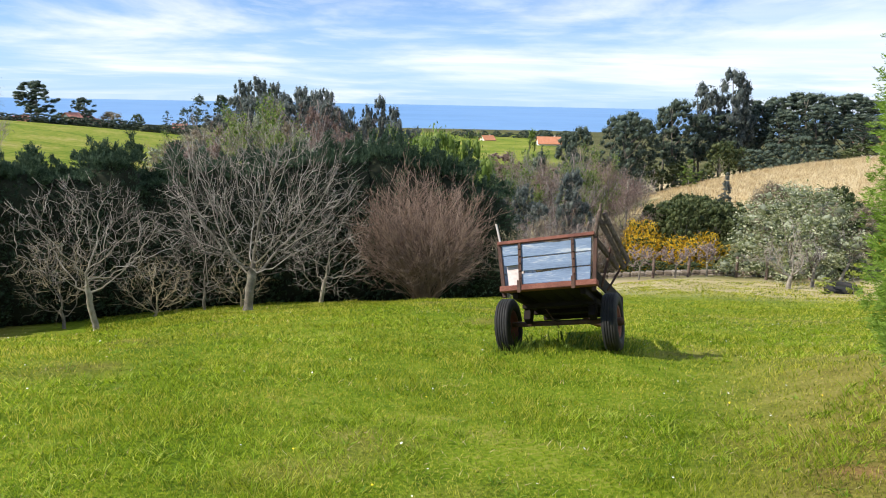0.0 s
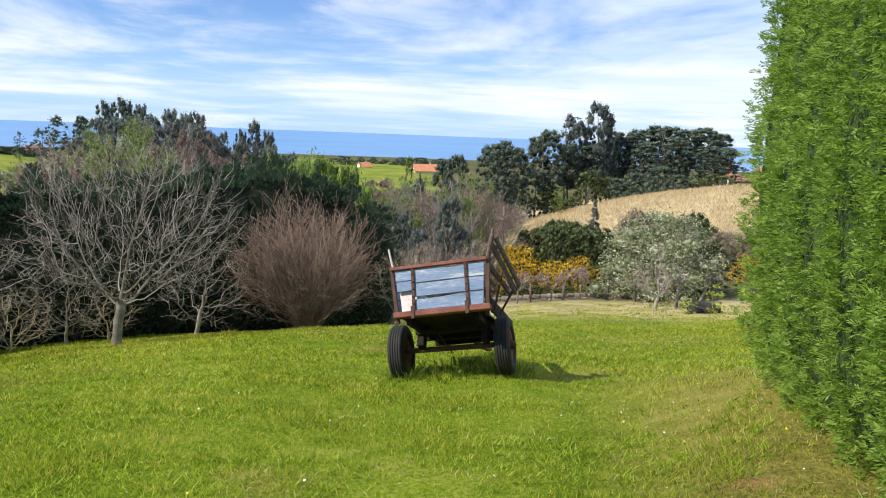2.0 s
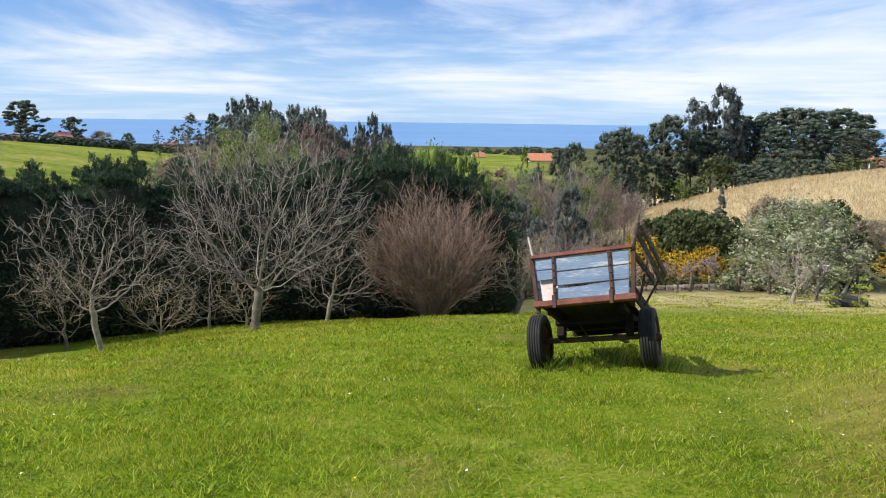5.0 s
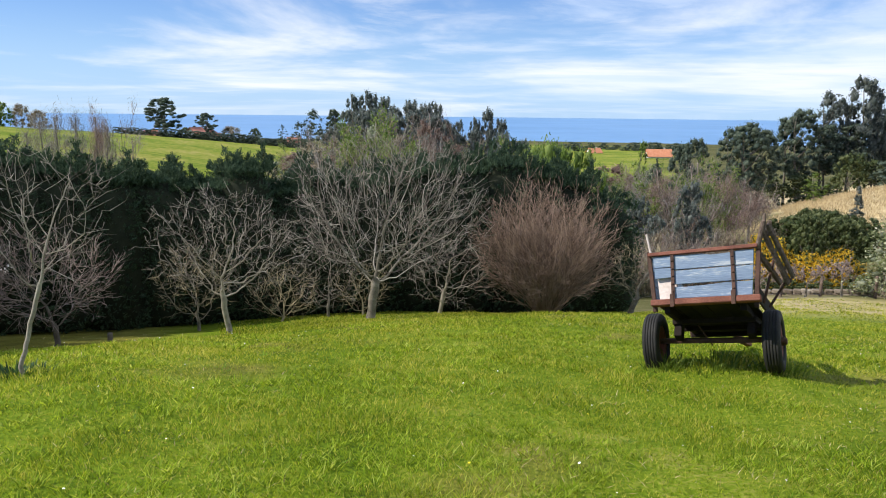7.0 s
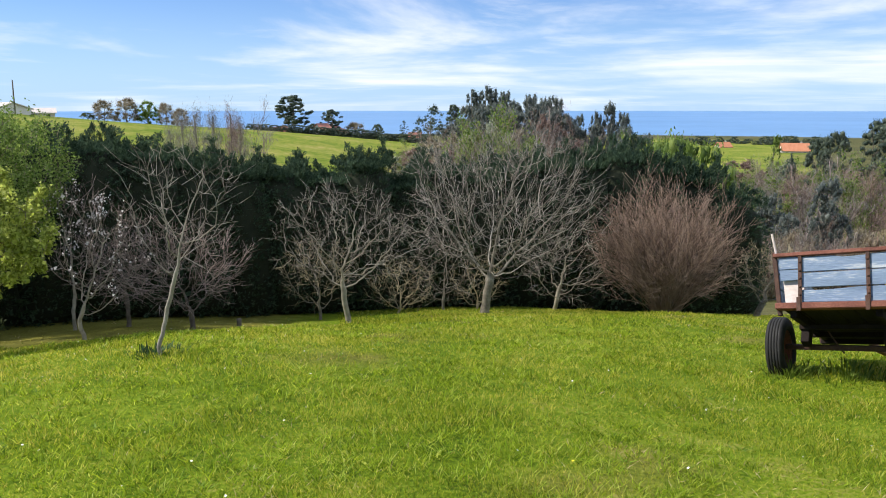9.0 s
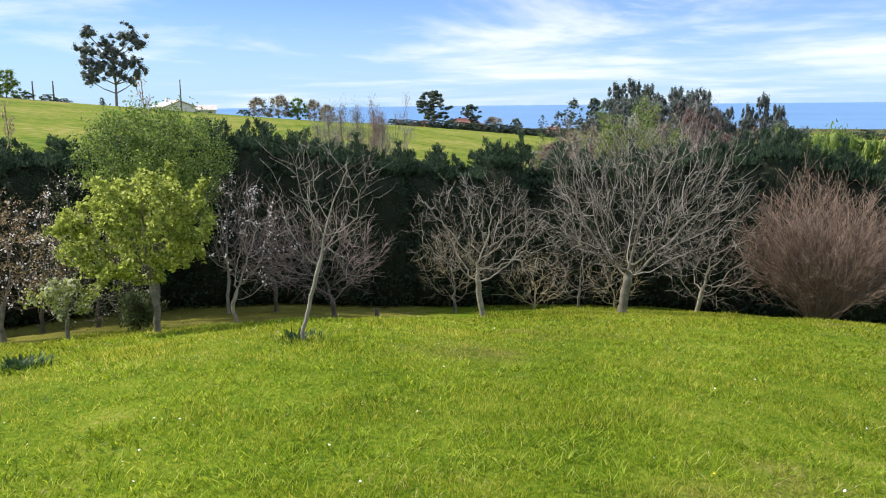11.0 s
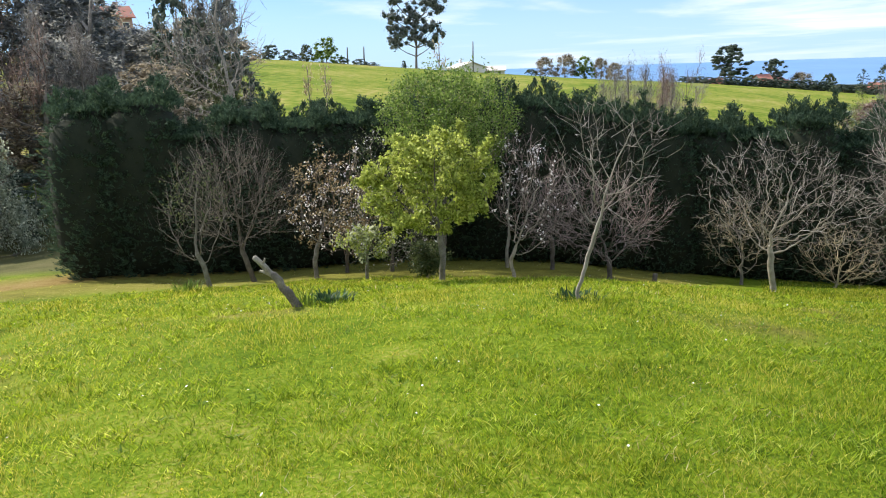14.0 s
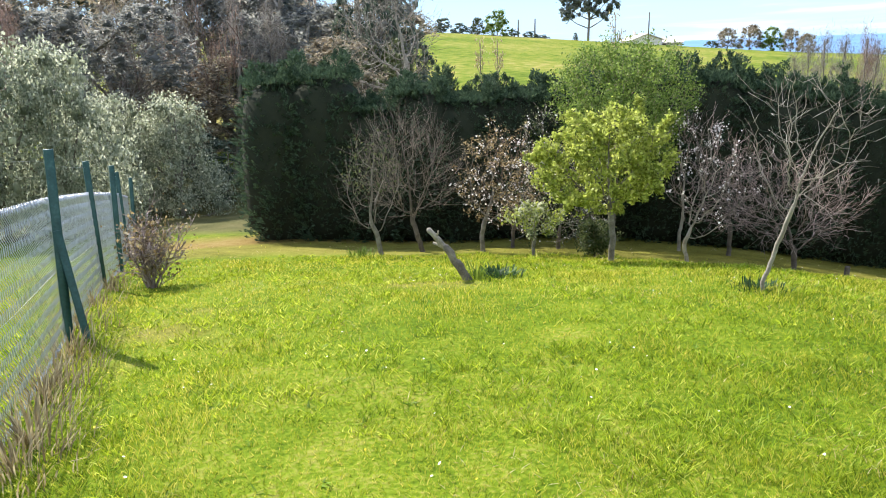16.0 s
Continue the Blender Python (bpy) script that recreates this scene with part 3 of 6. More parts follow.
def at_pose(p, turn=0.0, s=1.0, sz=None, tilt=0.0):
    return Matrix.Translation(p) @ Euler((radians(tilt), 0, radians(turn))).to_matrix().to_4x4() @ Matrix.Diagonal((s, s, sz or s, 1))


def along(points, step):
    """Places every step metres along a line of corners, with the line's heading."""
    out, carry = [], 0.0
    for (x0, y0), (x1, y1) in zip(points, points[1:]):
        L = math.hypot(x1 - x0, y1 - y0)
        s = carry
        while s < L:
            out.append((x0 + (x1 - x0) * s / L, y0 + (y1 - y0) * s / L, math.degrees(math.atan2(y1 - y0, x1 - x0))))
            s += step
        carry = s - L
    return out


def place_row(protos, spots, rng, s0, s1, h_of=None):
    for k, (x, y, turn) in enumerate(spots):
        src = protos[k] if k < len(protos) else None
        s = rng.uniform(s0, s1)
        sz = s if h_of is None else h_of(x, y) * rng.uniform(0.92, 1.06)
        m = at_pose((x, y, float(height(x, y)) - 0.05), turn + rng.choice((0, 180)), s, sz)
        if src is not None:
            src.matrix_basis = m
        else:
            ob = protos[rng.randrange(len(protos))]
            c = copy_thing(ob, m)
            c.matrix_basis = m


HEDGE_LINE = [(-18.35, 5.55), (-16.6, 8.6), (-13.6, 13.2), (-10.2, 17.4), (-4.2, 22.2), (1.55, 24.3)]


def build_dark_hedge():
    rng = random.Random(5)
    lab = "tall dense dark green cypress in the garden hedge"
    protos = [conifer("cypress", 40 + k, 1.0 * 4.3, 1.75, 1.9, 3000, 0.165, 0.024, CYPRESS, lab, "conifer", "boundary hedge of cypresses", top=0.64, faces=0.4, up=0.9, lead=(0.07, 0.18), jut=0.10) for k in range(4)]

    def tall(x, y):
        d, az = math.hypot(x, y), math.degrees(math.atan2(-x, y))
        top = np.interp(az, [-6, -4, -2.6, -1, 1, 3, 7, 15, 22, 31, 37, 43, 50, 54.6, 57, 59, 60.6, 62, 63.4, 65.3, 66.8, 68, 69.4, 71.2, 73, 74.7, 76], [-.13, -.115, -.10, -.088, -.078, -.068, -.072, -.088, -.08, -.072, -.058, -.054, -.052, -.04, -.048, -.052, -.07, -.034, -.062, -.078, -.072, -.052, -.034, -.018, -.034, -.026, -.05])
        return (1.6 + top * d - float(height(x, y))) / 4.3

    place_row(protos, along(HEDGE_LINE, 1.12), rng, 1.06, 1.22, tall)


def build_near_hedge():
    rng = random.Random(8)
    lab = "tall clipped bright green cypress hedge plant in full sun"
    protos = [conifer("hedge_cypress", 60 + k, 4.3, 1.25, 1.3, 6000, 0.092, 0.0105, CYPRESS_LIT, lab, "conifer", "clipped hedge beside the lawn", up=0.12, taper=0.34, top=0.93, faces=0.6, inner=INNER_SHADE, lead=(0.02, 0.05), jut=0.06) for k in range(3)]
    place_row(protos, along([(4.395, 6.3), (2.355, 1.08)], 0.8), rng, 0.97, 1.05, lambda x, y: 1.0)


build_dark_hedge()
build_near_hedge()

# ---- garden trees ----


def bare(name, az, d, label, seed, **kw):
    root = empty(name, spot(az, d), label, "tree", "")
    tips = woody(root, seed, **kw)
    return root, tips



def grow_into(root, seed, stem, crown, points, r, tip_r, bark, twig, step=0.13, shoots=1.0, shoot_len=(0.15, 0.4), shoot_up=0.5, kink=0.12, up=0.05, hollow=0.35, limb_share=0.05):
    """Branches reach for points scattered through the crown's ellipsoids (x, y, z, rx, ry, rz), then carry fine shoots.
    stem is the trunk's line; the result is trunk, limbs and a crown of twigs under root. Returns the places of the twigs."""
    rng = np.random.default_rng(seed)
    vol = np.array([c[3] * c[4] * c[5] for c in crown])
    att = []
    for c, k in zip(crown, np.maximum(8, points * vol / vol.sum()).astype(int)):
        d = rng.normal(size=(k, 3)); d /= np.linalg.norm(d, axis=1, keepdims=True)
        rad = (hollow ** 3 + (1 - hollow ** 3) * rng.random((k, 1))) ** (1 / 3)
        att.append(np.array(c[:3]) + d * rad * np.array(c[3:]) * (0.9 + 0.2 * rng.random((k, 1))))
    att = np.concatenate(att)
    cap = 9000
    pos, par = np.zeros((cap, 3)), np.full(cap, -1)
    line = [np.array(stem[0], float)]
    for a, b in zip(stem, stem[1:]):
        a, b = np.array(a, float), np.array(b, float)
        k = max(1, int(round(np.linalg.norm(b - a) / step)))
        line += [a + (b - a) * (q + 1) / k for q in range(k)]
    n = len(line)
    pos[:n] = line
    par[1:n] = np.arange(n - 1)
    pos[2:n] += rng.normal(size=(n - 2, 3)) * step * 0.06
    first = max(0, n - 1 - max(1, int(0.28 * n)))       # limbs leave the upper part of the trunk only
    dd = np.linalg.norm(att[:, None] - pos[None, first:n], axis=2)
    near, dist = dd.argmin(1) + first, dd.min(1)
    kids = np.zeros(cap, int)
    for _ in range(90):
        if not len(att) or n > cap - 1200:
            break
        w = (att - pos[near]) / (dist[:, None] + 1e-9)
        acc = np.zeros((n, 3))
        np.add.at(acc, near, w)
        src = np.unique(near)
        src = src[kids[src] < 4]
        if not len(src):
            break
        d = acc[src]
        d /= np.linalg.norm(d, axis=1, keepdims=True) + 1e-9
        d = d + rng.normal(size=d.shape) * kink + np.array([0, 0, up])
        d /= np.linalg.norm(d, axis=1, keepdims=True) + 1e-9
        m = len(src)
        pos[n:n + m], par[n:n + m] = pos[src] + d * step, src
        kids[src] += 1
        dn = np.linalg.norm(att[:, None] - pos[None, n:n + m], axis=2)
        k, q = dn.argmin(1), dn.min(1)
        better = q < dist
        near, dist = np.where(better, k + n, near), np.where(better, q, dist)
        n += m
        keep = (dist > step * 1.05) & (kids[near] < 4)
        att, near, dist = att[keep], near[keep], dist[keep]
    pos, par = pos[:n], par[:n]
    load = np.ones(n)
    has = np.zeros(n, bool)
    has[par[1:]] = True
    load[has] = 0
    for k in range(n - 1, 0, -1):
        load[par[k]] += load[k]
    power = math.log(r / tip_r) / math.log(max(2.0, load[0]))
    rad = tip_r * load ** power
    rad[len(line):] = np.maximum(tip_r * 0.9, rad[len(line):] * 0.68)
    children = [[] for _ in range(n)]
    for k in range(1, n):
        children[par[k]].append(k)
    twigs = Tubes()
    V = [Vector(p) for p in pos]
    starts = [(0, -1)]
    while starts:
        k, back = starts.pop()
        chain = [k] if back < 0 else [back, k]
        share = load[k] / load[0]
        while children[k]:
            c = sorted(children[k], key=lambda q: -load[q])
            starts += [(q, k) for q in c[1:]]
            k = c[0]
            chain.append(k)
        rr = [rad[q] for q in chain]
        if back >= 0:
            rr[0] = rr[1]
        else:
            rr[0] *= 1.4
            rr[1] *= 1.1
        if back < 0:
            tube = Tubes(); tube.add([V[q] for q in chain], rr, 9); tube.mesh("trunk", bark, root)
        elif share > limb_share:
            tube = Tubes(); tube.add([V[q] for q in chain], rr, 6); tube.mesh("limb", bark, root)
        else:
            twigs.add([V[q] for q in chain], rr, 3)
    thin = np.where(load < max(12, load[0] * 0.02))[0]
    thin = thin[thin > len(line)]
    ends = [pos[thin]]
    mid = np.mean([c[:3] for c in crown], axis=0)
    for q in rng.choice(thin, int(len(thin) * shoots)):
        d = pos[q] - pos[par[q]]
        d = d / (np.linalg.norm(d) + 1e-9) + rng.normal(size=3) * 0.55 + np.array([0, 0, shoot_up])
        out = pos[q] - mid
        d += 0.5 * out / (np.linalg.norm(out) + 1e-9)
        d /= np.linalg.norm(d)
        L = rng.uniform(*shoot_len)
        a = pos[q]
        b = a + d * L * 0.5 + rng.normal(size=3) * L * 0.06
        c = a + d * L + rng.normal(size=3) * L * 0.08
        twigs.add([Vector(a), Vector(b), Vector(c)], [tip_r, tip_r * 0.85, tip_r * 0.45], 3)
        ends.append(np.array([b, c]))
    twigs.mesh("crown", twig, root)
    return np.concatenate(ends)


def tree(name, az, d, label, seed, stem, crown, **kw):
    """A tree of the garden: x to the right and y away as seen from the lawn; crown rows are x, z, half width, half height."""
    root = empty(name, spot(az, d), label, "tree")
    root.rotation_euler = (0, 0, radians(az))
    rng = random.Random(seed)
    line = [(0, 0, -0.1)] + [(x, rng.uniform(-.03, .03), z) for x, z in stem]
    cr = [(x, rng.uniform(-.1, .1) * w, z, w, w * 0.85, h) for x, z, w, h in crown]
    return root, grow_into(root, seed, line, cr, **kw)


def dress(root, places, leaf, count, length, width, jitter, seed, sites=0, inside=None, up=0.2, name="foliage"):
    """Leaves or blossom gathered at some of the twigs' places."""
    rng = np.random.default_rng(seed)
    t = np.asarray(places)
    if inside is not None:
        x, z, w, h = inside
        t = t[((t[:, 0] - x) / w) ** 2 + ((t[:, 2] - z) / h) ** 2 < 1]
    if sites:
        t = t[rng.choice(len(t), min(len(t), sites), replace=False)]
    c = t[rng.integers(0, len(t), count)] + rng.normal(size=(count, 3)) * jitter
    return leaves(name, root, c, length, width, leaf, seed + 3, up=up)


tree("young_walnut_tree", 40.0, 7.8, "young bare tree with a pale crooked leaning trunk on the lawn", 21, [(0.0, 0.10), (0.06, 0.28), (0.10, 0.47), (0.20, 0.80)], [(0.28, 1.45, 0.58, 0.62)],
     points=300, r=0.020, tip_r=0.0024, bark=BARK_PALE, twig=TWIG_GREY, step=0.075, shoots=0.4, shoot_len=(0.1, 0.34), kink=0.14, shoot_up=0.6)
tree("apple_tree", 25.3, 16.2, "bare spreading apple tree with lichen on grey branches", 12, [(-0.08, 0.45), (-0.12, 0.85)], [(-0.13, 1.95, 1.5, 1.12), (0.7, 1.75, 1.2, 0.75)],
     points=900, r=0.062, tip_r=0.0042, bark=BARK_PALE, twig=TWIG_GREY, step=0.12, shoots=0.8, shoot_len=(0.1, 0.32), kink=0.36, shoot_up=0.5)
tree("fig_tree", 14.8, 17.4, "large bare many-limbed tree with a rounded crown of grey shoots", 13, [(0.06, 0.5), (0.13, 0.85)], [(0.42, 2.55, 2.3, 1.72), (0.2, 1.9, 2.1, 0.9)],
     points=1700, r=0.10, tip_r=0.0044, bark=BARK_GREY, twig=TWIG_GREY, step=0.15, shoots=0.9, shoot_len=(0.25, 0.6), kink=0.08, shoot_up=0.8, hollow=0.5)
tree("small_fruit_tree", 9.3, 19.6, "small bare grey fruit tree at the lawn's edge", 14, [(0.05, 0.3), (0.1, 0.6)], [(0.28, 1.15, 1.22, 1.0)],
     points=480, r=0.055, tip_r=0.0042, bark=BARK_PALE, twig=TWIG_GREY, step=0.13, shoots=0.8, shoot_len=(0.15, 0.4), kink=0.22)
bare("hazel_bush", 1.2, 19.0, "dense rounded bush of bare reddish stems", 15, h=2.75, trunk_h=0.2, r=0.015, limbs=0, spread=1.3, stems=130, foot=0.3,
     twig_mat=TWIG_RED, bark=TWIG_RED, density=1.35, rise=0.07, wander=0.24, levels=2, twig_r=0.0034, angle=(0.35, 0.95))
tree("pale_shrub", 17.9, 18.6, "thin pale grey bare shrub behind the lawn's edge", 16, [(0.0, 0.25), (0.02, 0.4)], [(0.0, 0.98, 0.85, 0.85)],
     points=260, r=0.035, tip_r=0.0042, bark=BARK_GREY, twig=TWIG_GREY, step=0.11, shoots=0.9, shoot_len=(0.12, 0.34), kink=0.22)
tree("brush_shrub", 27.4, 17.4, "small tan bare shrub with tangled twigs", 17, [(0.0, 0.25), (-0.04, 0.4)], [(-0.08, 1.05, 0.85, 0.82)],
     points=280, r=0.036, tip_r=0.0042, bark=BARK_GREY, twig=TWIG_TAN, step=0.11, shoots=1.0, shoot_len=(0.12, 0.32), kink=0.24)
tree("leaning_shrub", 21.5, 18.2, "bare tangled shrub in the shade of the hedge", 19, [(0.1, 0.2)], [(0.1, 0.7, 0.9, 0.6)],
     points=240, r=0.03, tip_r=0.0042, bark=TWIG_TAN, twig=TWIG_TAN, step=0.11, shoots=0.9, kink=0.24)
tree("tan_shrub", 15.2, 19.2, "low tan bare shrub behind the large tree's trunk", 20, [(0.0, 0.2)], [(0.0, 0.65, 0.75, 0.6)],
     points=220, r=0.03, tip_r=0.0042, bark=TWIG_TAN, twig=TWIG_TAN, step=0.11, shoots=0.9, kink=0.22)
tree("old_apple_tree", -5.2, 20.5, "old crooked bare apple tree behind the lawn's edge", 18, [(0.12, 0.3), (0.2, 0.5)], [(0.35, 1.2, 1.15, 0.8)],
     points=280, r=0.075, tip_r=0.005, bark=BARK_GREY, twig=TWIG_TAN, step=0.13, shoots=0.8, kink=0.25)

root, tips = tree("yellow_green_tree", 49.6, 12.1, "rounded small tree in fresh yellow-green leaf", 31, [(0.02, 0.4), (-0.02, 0.85)], [(-0.13, 1.62, 1.12, 0.84)],
                  points=520, r=0.048, tip_r=0.004, bark=BARK_GREY, twig=TWIG_TAN, step=0.1, shoots=0.3, shoot_len=(0.06, 0.16), hollow=0.3)
dress(root, tips, YELLOWGREEN, 17000, 0.062, 0.040, 0.038, 31, sites=620)
root, tips = tree("spring_birch", 49.3, 16.6, "upright tree with thin pale green spring leaves", 32, [(0.05, 0.8), (0.1, 1.6)], [(0.2, 3.25, 1.5, 1.0), (0.15, 2.4, 1.2, 0.9)],
                  points=700, r=0.055, tip_r=0.004, bark=BARK_GREY, twig=TWIG_TAN, step=0.13, shoots=0.5, shoot_len=(0.1, 0.35), shoot_up=0.9)
dress(root, tips, SPRING, 24000, 0.058, 0.034, 0.075, 32)
root, tips = tree("cherry_tree", 43.9, 14.4, "slender bare cherry tree with a few white blossoms", 33, [(-0.08, 0.3), (0.0, 0.55)], [(0.36, 1.46, 0.72, 1.0)],
                  points=300, r=0.036, tip_r=0.0034, bark=BARK_PALE, twig=TWIG_PINK, step=0.1, shoots=0.8, shoot_len=(0.15, 0.4), kink=0.14, shoot_up=0.8)
dress(root, tips, BLOSSOM, 150, 0.045, 0.04, 0.03, 33, sites=60)
tree("plum_tree", 41.0, 16.4, "bare brown plum tree with a dense twiggy crown", 34, [(0.0, 0.35), (0.0, 0.65)], [(-0.04, 1.4, 0.75, 0.9)],
     points=360, r=0.045, tip_r=0.0038, bark=BARK_DARK, twig=TWIG_PINK, step=0.11, shoots=1.1, shoot_len=(0.15, 0.4), kink=0.16)
tree("plum_tree", 36.8, 15.2, "wide bare plum tree with pinkish-brown twigs", 35, [(0.0, 0.2), (0.0, 0.35)], [(-0.06, 1.22, 1.15, 0.85), (-0.7, 1.25, 0.7, 0.65)],
     points=560, r=0.05, tip_r=0.0036, bark=BARK_DARK, twig=TWIG_PINK, step=0.11, shoots=1.4, shoot_len=(0.18, 0.45), kink=0.15)
root, tips = tree("blossom_tree", 44.4, 16.6, "tall thin tree with white blossom along its shoots", 36, [(0.0, 0.4), (0.05, 0.7)], [(0.1, 1.7, 0.6, 1.0), (0.0, 2.4, 0.75, 0.55)],
                  points=220, r=0.036, tip_r=0.0036, bark=BARK_PALE, twig=TWIG_PINK, step=0.12, shoots=0.6, shoot_len=(0.2, 0.5), shoot_up=1.0)
dress(root, tips, BLOSSOM, 420, 0.042, 0.038, 0.045, 36, sites=50, inside=(0.0, 2.35, 0.9, 0.7))
root, tips = tree("white_shrub", 55.2, 13.0, "little shrub covered in creamy white blossom", 37, [(0.0, 0.2), (0.02, 0.36)], [(0.06, 0.68, 0.46, 0.33)],
                  points=110, r=0.03, tip_r=0.004, bark=BARK_GREY, twig=TWIG_GREY, step=0.09, shoots=0.4, shoot_len=(0.06, 0.2))
dress(root, tips, CREAM, 750, 0.06, 0.044, 0.04, 37, sites=70, name="blossom")
dress(root, tips, YELLOWGREEN, 560, 0.06, 0.04, 0.04, 57, sites=60)
root, tips = tree("hawthorn_tree", 53.2, 15.4, "grey-green twiggy tree dotted with small white blossom", 38, [(0.0, 0.2), (0.02, 0.35)], [(0.08, 1.1, 1.15, 1.05), (-0.35, 2.2, 0.45, 0.8)],
                  points=520, r=0.042, tip_r=0.0034, bark=BARK_DARK, twig=TWIG_GREY, step=0.11, shoots=1.0, shoot_len=(0.15, 0.4))
dress(root, tips, BLOSSOM, 620, 0.036, 0.03, 0.06, 38, name="blossom")
dress(root, tips, OLIVE, 3600, 0.045, 0.026, 0.06, 48, name="young_leaves")
root, tips = tree("holly_bush", 50.6, 13.8, "low dark green bush at the foot of the trees", 39, [(0.0, 0.1)], [(0.0, 0.34, 0.36, 0.34)],
                  points=120, r=0.02, tip_r=0.004, bark=TWIG_TAN, twig=TWIG_TAN, step=0.07, shoots=0.5, shoot_len=(0.05, 0.15))
dress(root, tips, OLIVE, 3200, 0.055, 0.03, 0.05, 39)
root, tips = tree("russet_tree", 58.9, 14.6, "small tree with russet young leaves and pale blossom", 41, [(-0.02, 0.35), (0.05, 0.62)], [(0.3, 1.5, 0.85, 0.92)],
                  points=330, r=0.045, tip_r=0.003, bark=BARK_GREY, twig=TWIG_BROWN, step=0.1, shoots=0.7, shoot_len=(0.12, 0.3))
dress(root, tips, RUSSET, 1700, 0.05, 0.032, 0.035, 41, sites=260)
dress(root, tips, BLOSSOM, 260, 0.045, 0.038, 0.04, 45, sites=90, name="blossom")
root, tips = tree("blossoming_pear", 56.6, 15.8, "dark pear tree with scattered white blossom", 42, [(0.0, 0.3), (0.05, 0.5)], [(0.1, 1.4, 1.0, 0.95)],
                  points=280, r=0.04, tip_r=0.0034, bark=BARK_DARK, twig=TWIG_RED, step=0.11, shoots=0.7, shoot_len=(0.15, 0.4))
dress(root, tips, BLOSSOM, 520, 0.048, 0.042, 0.04, 42, sites=120)
tree("willow_tree", 63.4, 15.0, "bare fan-shaped tree of fine grey-brown shoots", 43, [(-0.1, 0.3), (-0.2, 0.62)], [(-0.18, 1.7, 0.95, 1.0)],
     points=520, r=0.05, tip_r=0.003, bark=BARK_DARK, twig=TWIG_BROWN, step=0.11, shoots=1.5, shoot_len=(0.3, 0.6), shoot_up=1.1, kink=0.08)
root, tips = tree("quince_tree", 66.6, 13.9, "small leaning tree with a few green leaves", 44, [(-0.06, 0.35), (-0.16, 0.6)], [(-0.12, 1.35, 0.65, 0.92)],
                  points=240, r=0.045, tip_r=0.003, bark=BARK_GREY, twig=TWIG_BROWN, step=0.1, shoots=0.9, shoot_len=(0.15, 0.45), shoot_up=0.8)
dress(root, tips, OLIVE, 420, 0.05, 0.03, 0.05, 44, inside=(0.0, 1.7, 0.7, 0.6))
tree("tall_bare_tree", 64.0, 27.2, "tall pale bare tree standing behind the garden hedge", 47, [(0.0, 1.5), (0.02, 3.2), (0.1, 4.6)], [(-0.5, 5.6, 1.9, 2.2), (0.35, 8.0, 1.0, 1.6), (-1.0, 4.4, 1.2, 1.2)],
     points=620, r=0.14, tip_r=0.007, bark=BARK_PALE, twig=TWIG_GREY, step=0.2, shoots=0.8, shoot_len=(0.3, 0.8), kink=0.14, shoot_up=0.3)


def leafy(name, az, d, label, seed, leaf, count, length, width, jitter, **kw):
    """A many-stemmed bush whose twigs carry leaves."""
    root, tips = bare(name, az, d, label, seed, **kw)
    dress(root, [tuple(p) for p in tips], leaf, count, length, width, jitter, seed)
    return root


def build_log():
    """A dead leaning trunk with a broken top and two stubs."""
    base = spot(60.7, 8.5)
    root = empty("dead_trunk", base, "leaning dead grey trunk stub with peeling bark", "tree stump")
    side = Vector((-math.cos(radians(60.7)), -math.sin(radians(60.7)), 0))

    def at(out, up, near=0.0):
        return side * out + Vector((0, 0, up)) + side.cross(Vector((0, 0, 1))) * near

    t = Tubes()
    t.add([at(-.03, -.12), at(-.01, .0), at(.045, .09, .01), at(.075, .165, -.015), at(.14, .225, .015), at(.165, .31), at(.225, .385), at(.25, .40)], [0.07, 0.056, 0.047, 0.052, 0.041, 0.046, 0.038, 0.022], 10)
    t.mesh("trunk", BARK_GREY, root)
    t = Tubes()
    t.add([at(.20, .35), at(.26, .41, .01), at(.30, .47), at(.345, .525, .01), at(.40, .585), at(.415, .595)], [0.037, 0.033, 0.036, 0.029, 0.031, 0.014], 9)
    t.mesh("broken_top", BARK_PALE, root)
    for pts, r in (([at(.22, .36), at(.29, .40, .02), at(.36, .43, .03)], .022), ([at(.33, .50), at(.30, .55, -.02), at(.295, .575, -.03)], .014), ([at(.10, .17), at(.07, .23, .03)], .013)):
        s = Tubes()
        s.add(pts, [r * (1 - 0.2 * k) for k in range(len(pts))], 7)
        s.mesh("stub", BARK_PALE, root)
    return base


build_log()


def blade_tuft(name, at, label, category, n, h, spread, width, mat, seed):
    """A clump of long arching leaves."""
    rng = random.Random(seed)
    v, f = [], []
    for _ in range(n):
        a, q, hh = rng.random() * math.tau, rng.random() * spread, h * rng.uniform(0.5, 1.1)
        p = Vector((math.cos(a) * q, math.sin(a) * q, -0.02))
        o = Vector((math.cos(a + rng.uniform(-.6, .6)), math.sin(a + rng.uniform(-.6, .6)), 0))
        s = o.cross(Vector((0, 0, 1))) * width * rng.uniform(0.6, 1.2)
        k = rng.uniform(0.1, 0.7) * hh
        b = len(v)
        for u, w in ((0, 1), (0.4, 1), (0.75, 0.8), (1, 0.1)):
            c = p + Vector((0, 0, hh * (u - 0.25 * u * u))) + o * k * u * u
            v += [tuple(c - s * w), tuple(c + s * w)]
        f += [(b, b + 1, b + 3, b + 2), (b + 2, b + 3, b + 5, b + 4), (b + 4, b + 5, b + 7, b + 6)]
    ob = mesh_object(name, v, f, mat, True)
    ob.location = at
    return tagged(ob, label, category, kind="stuff")


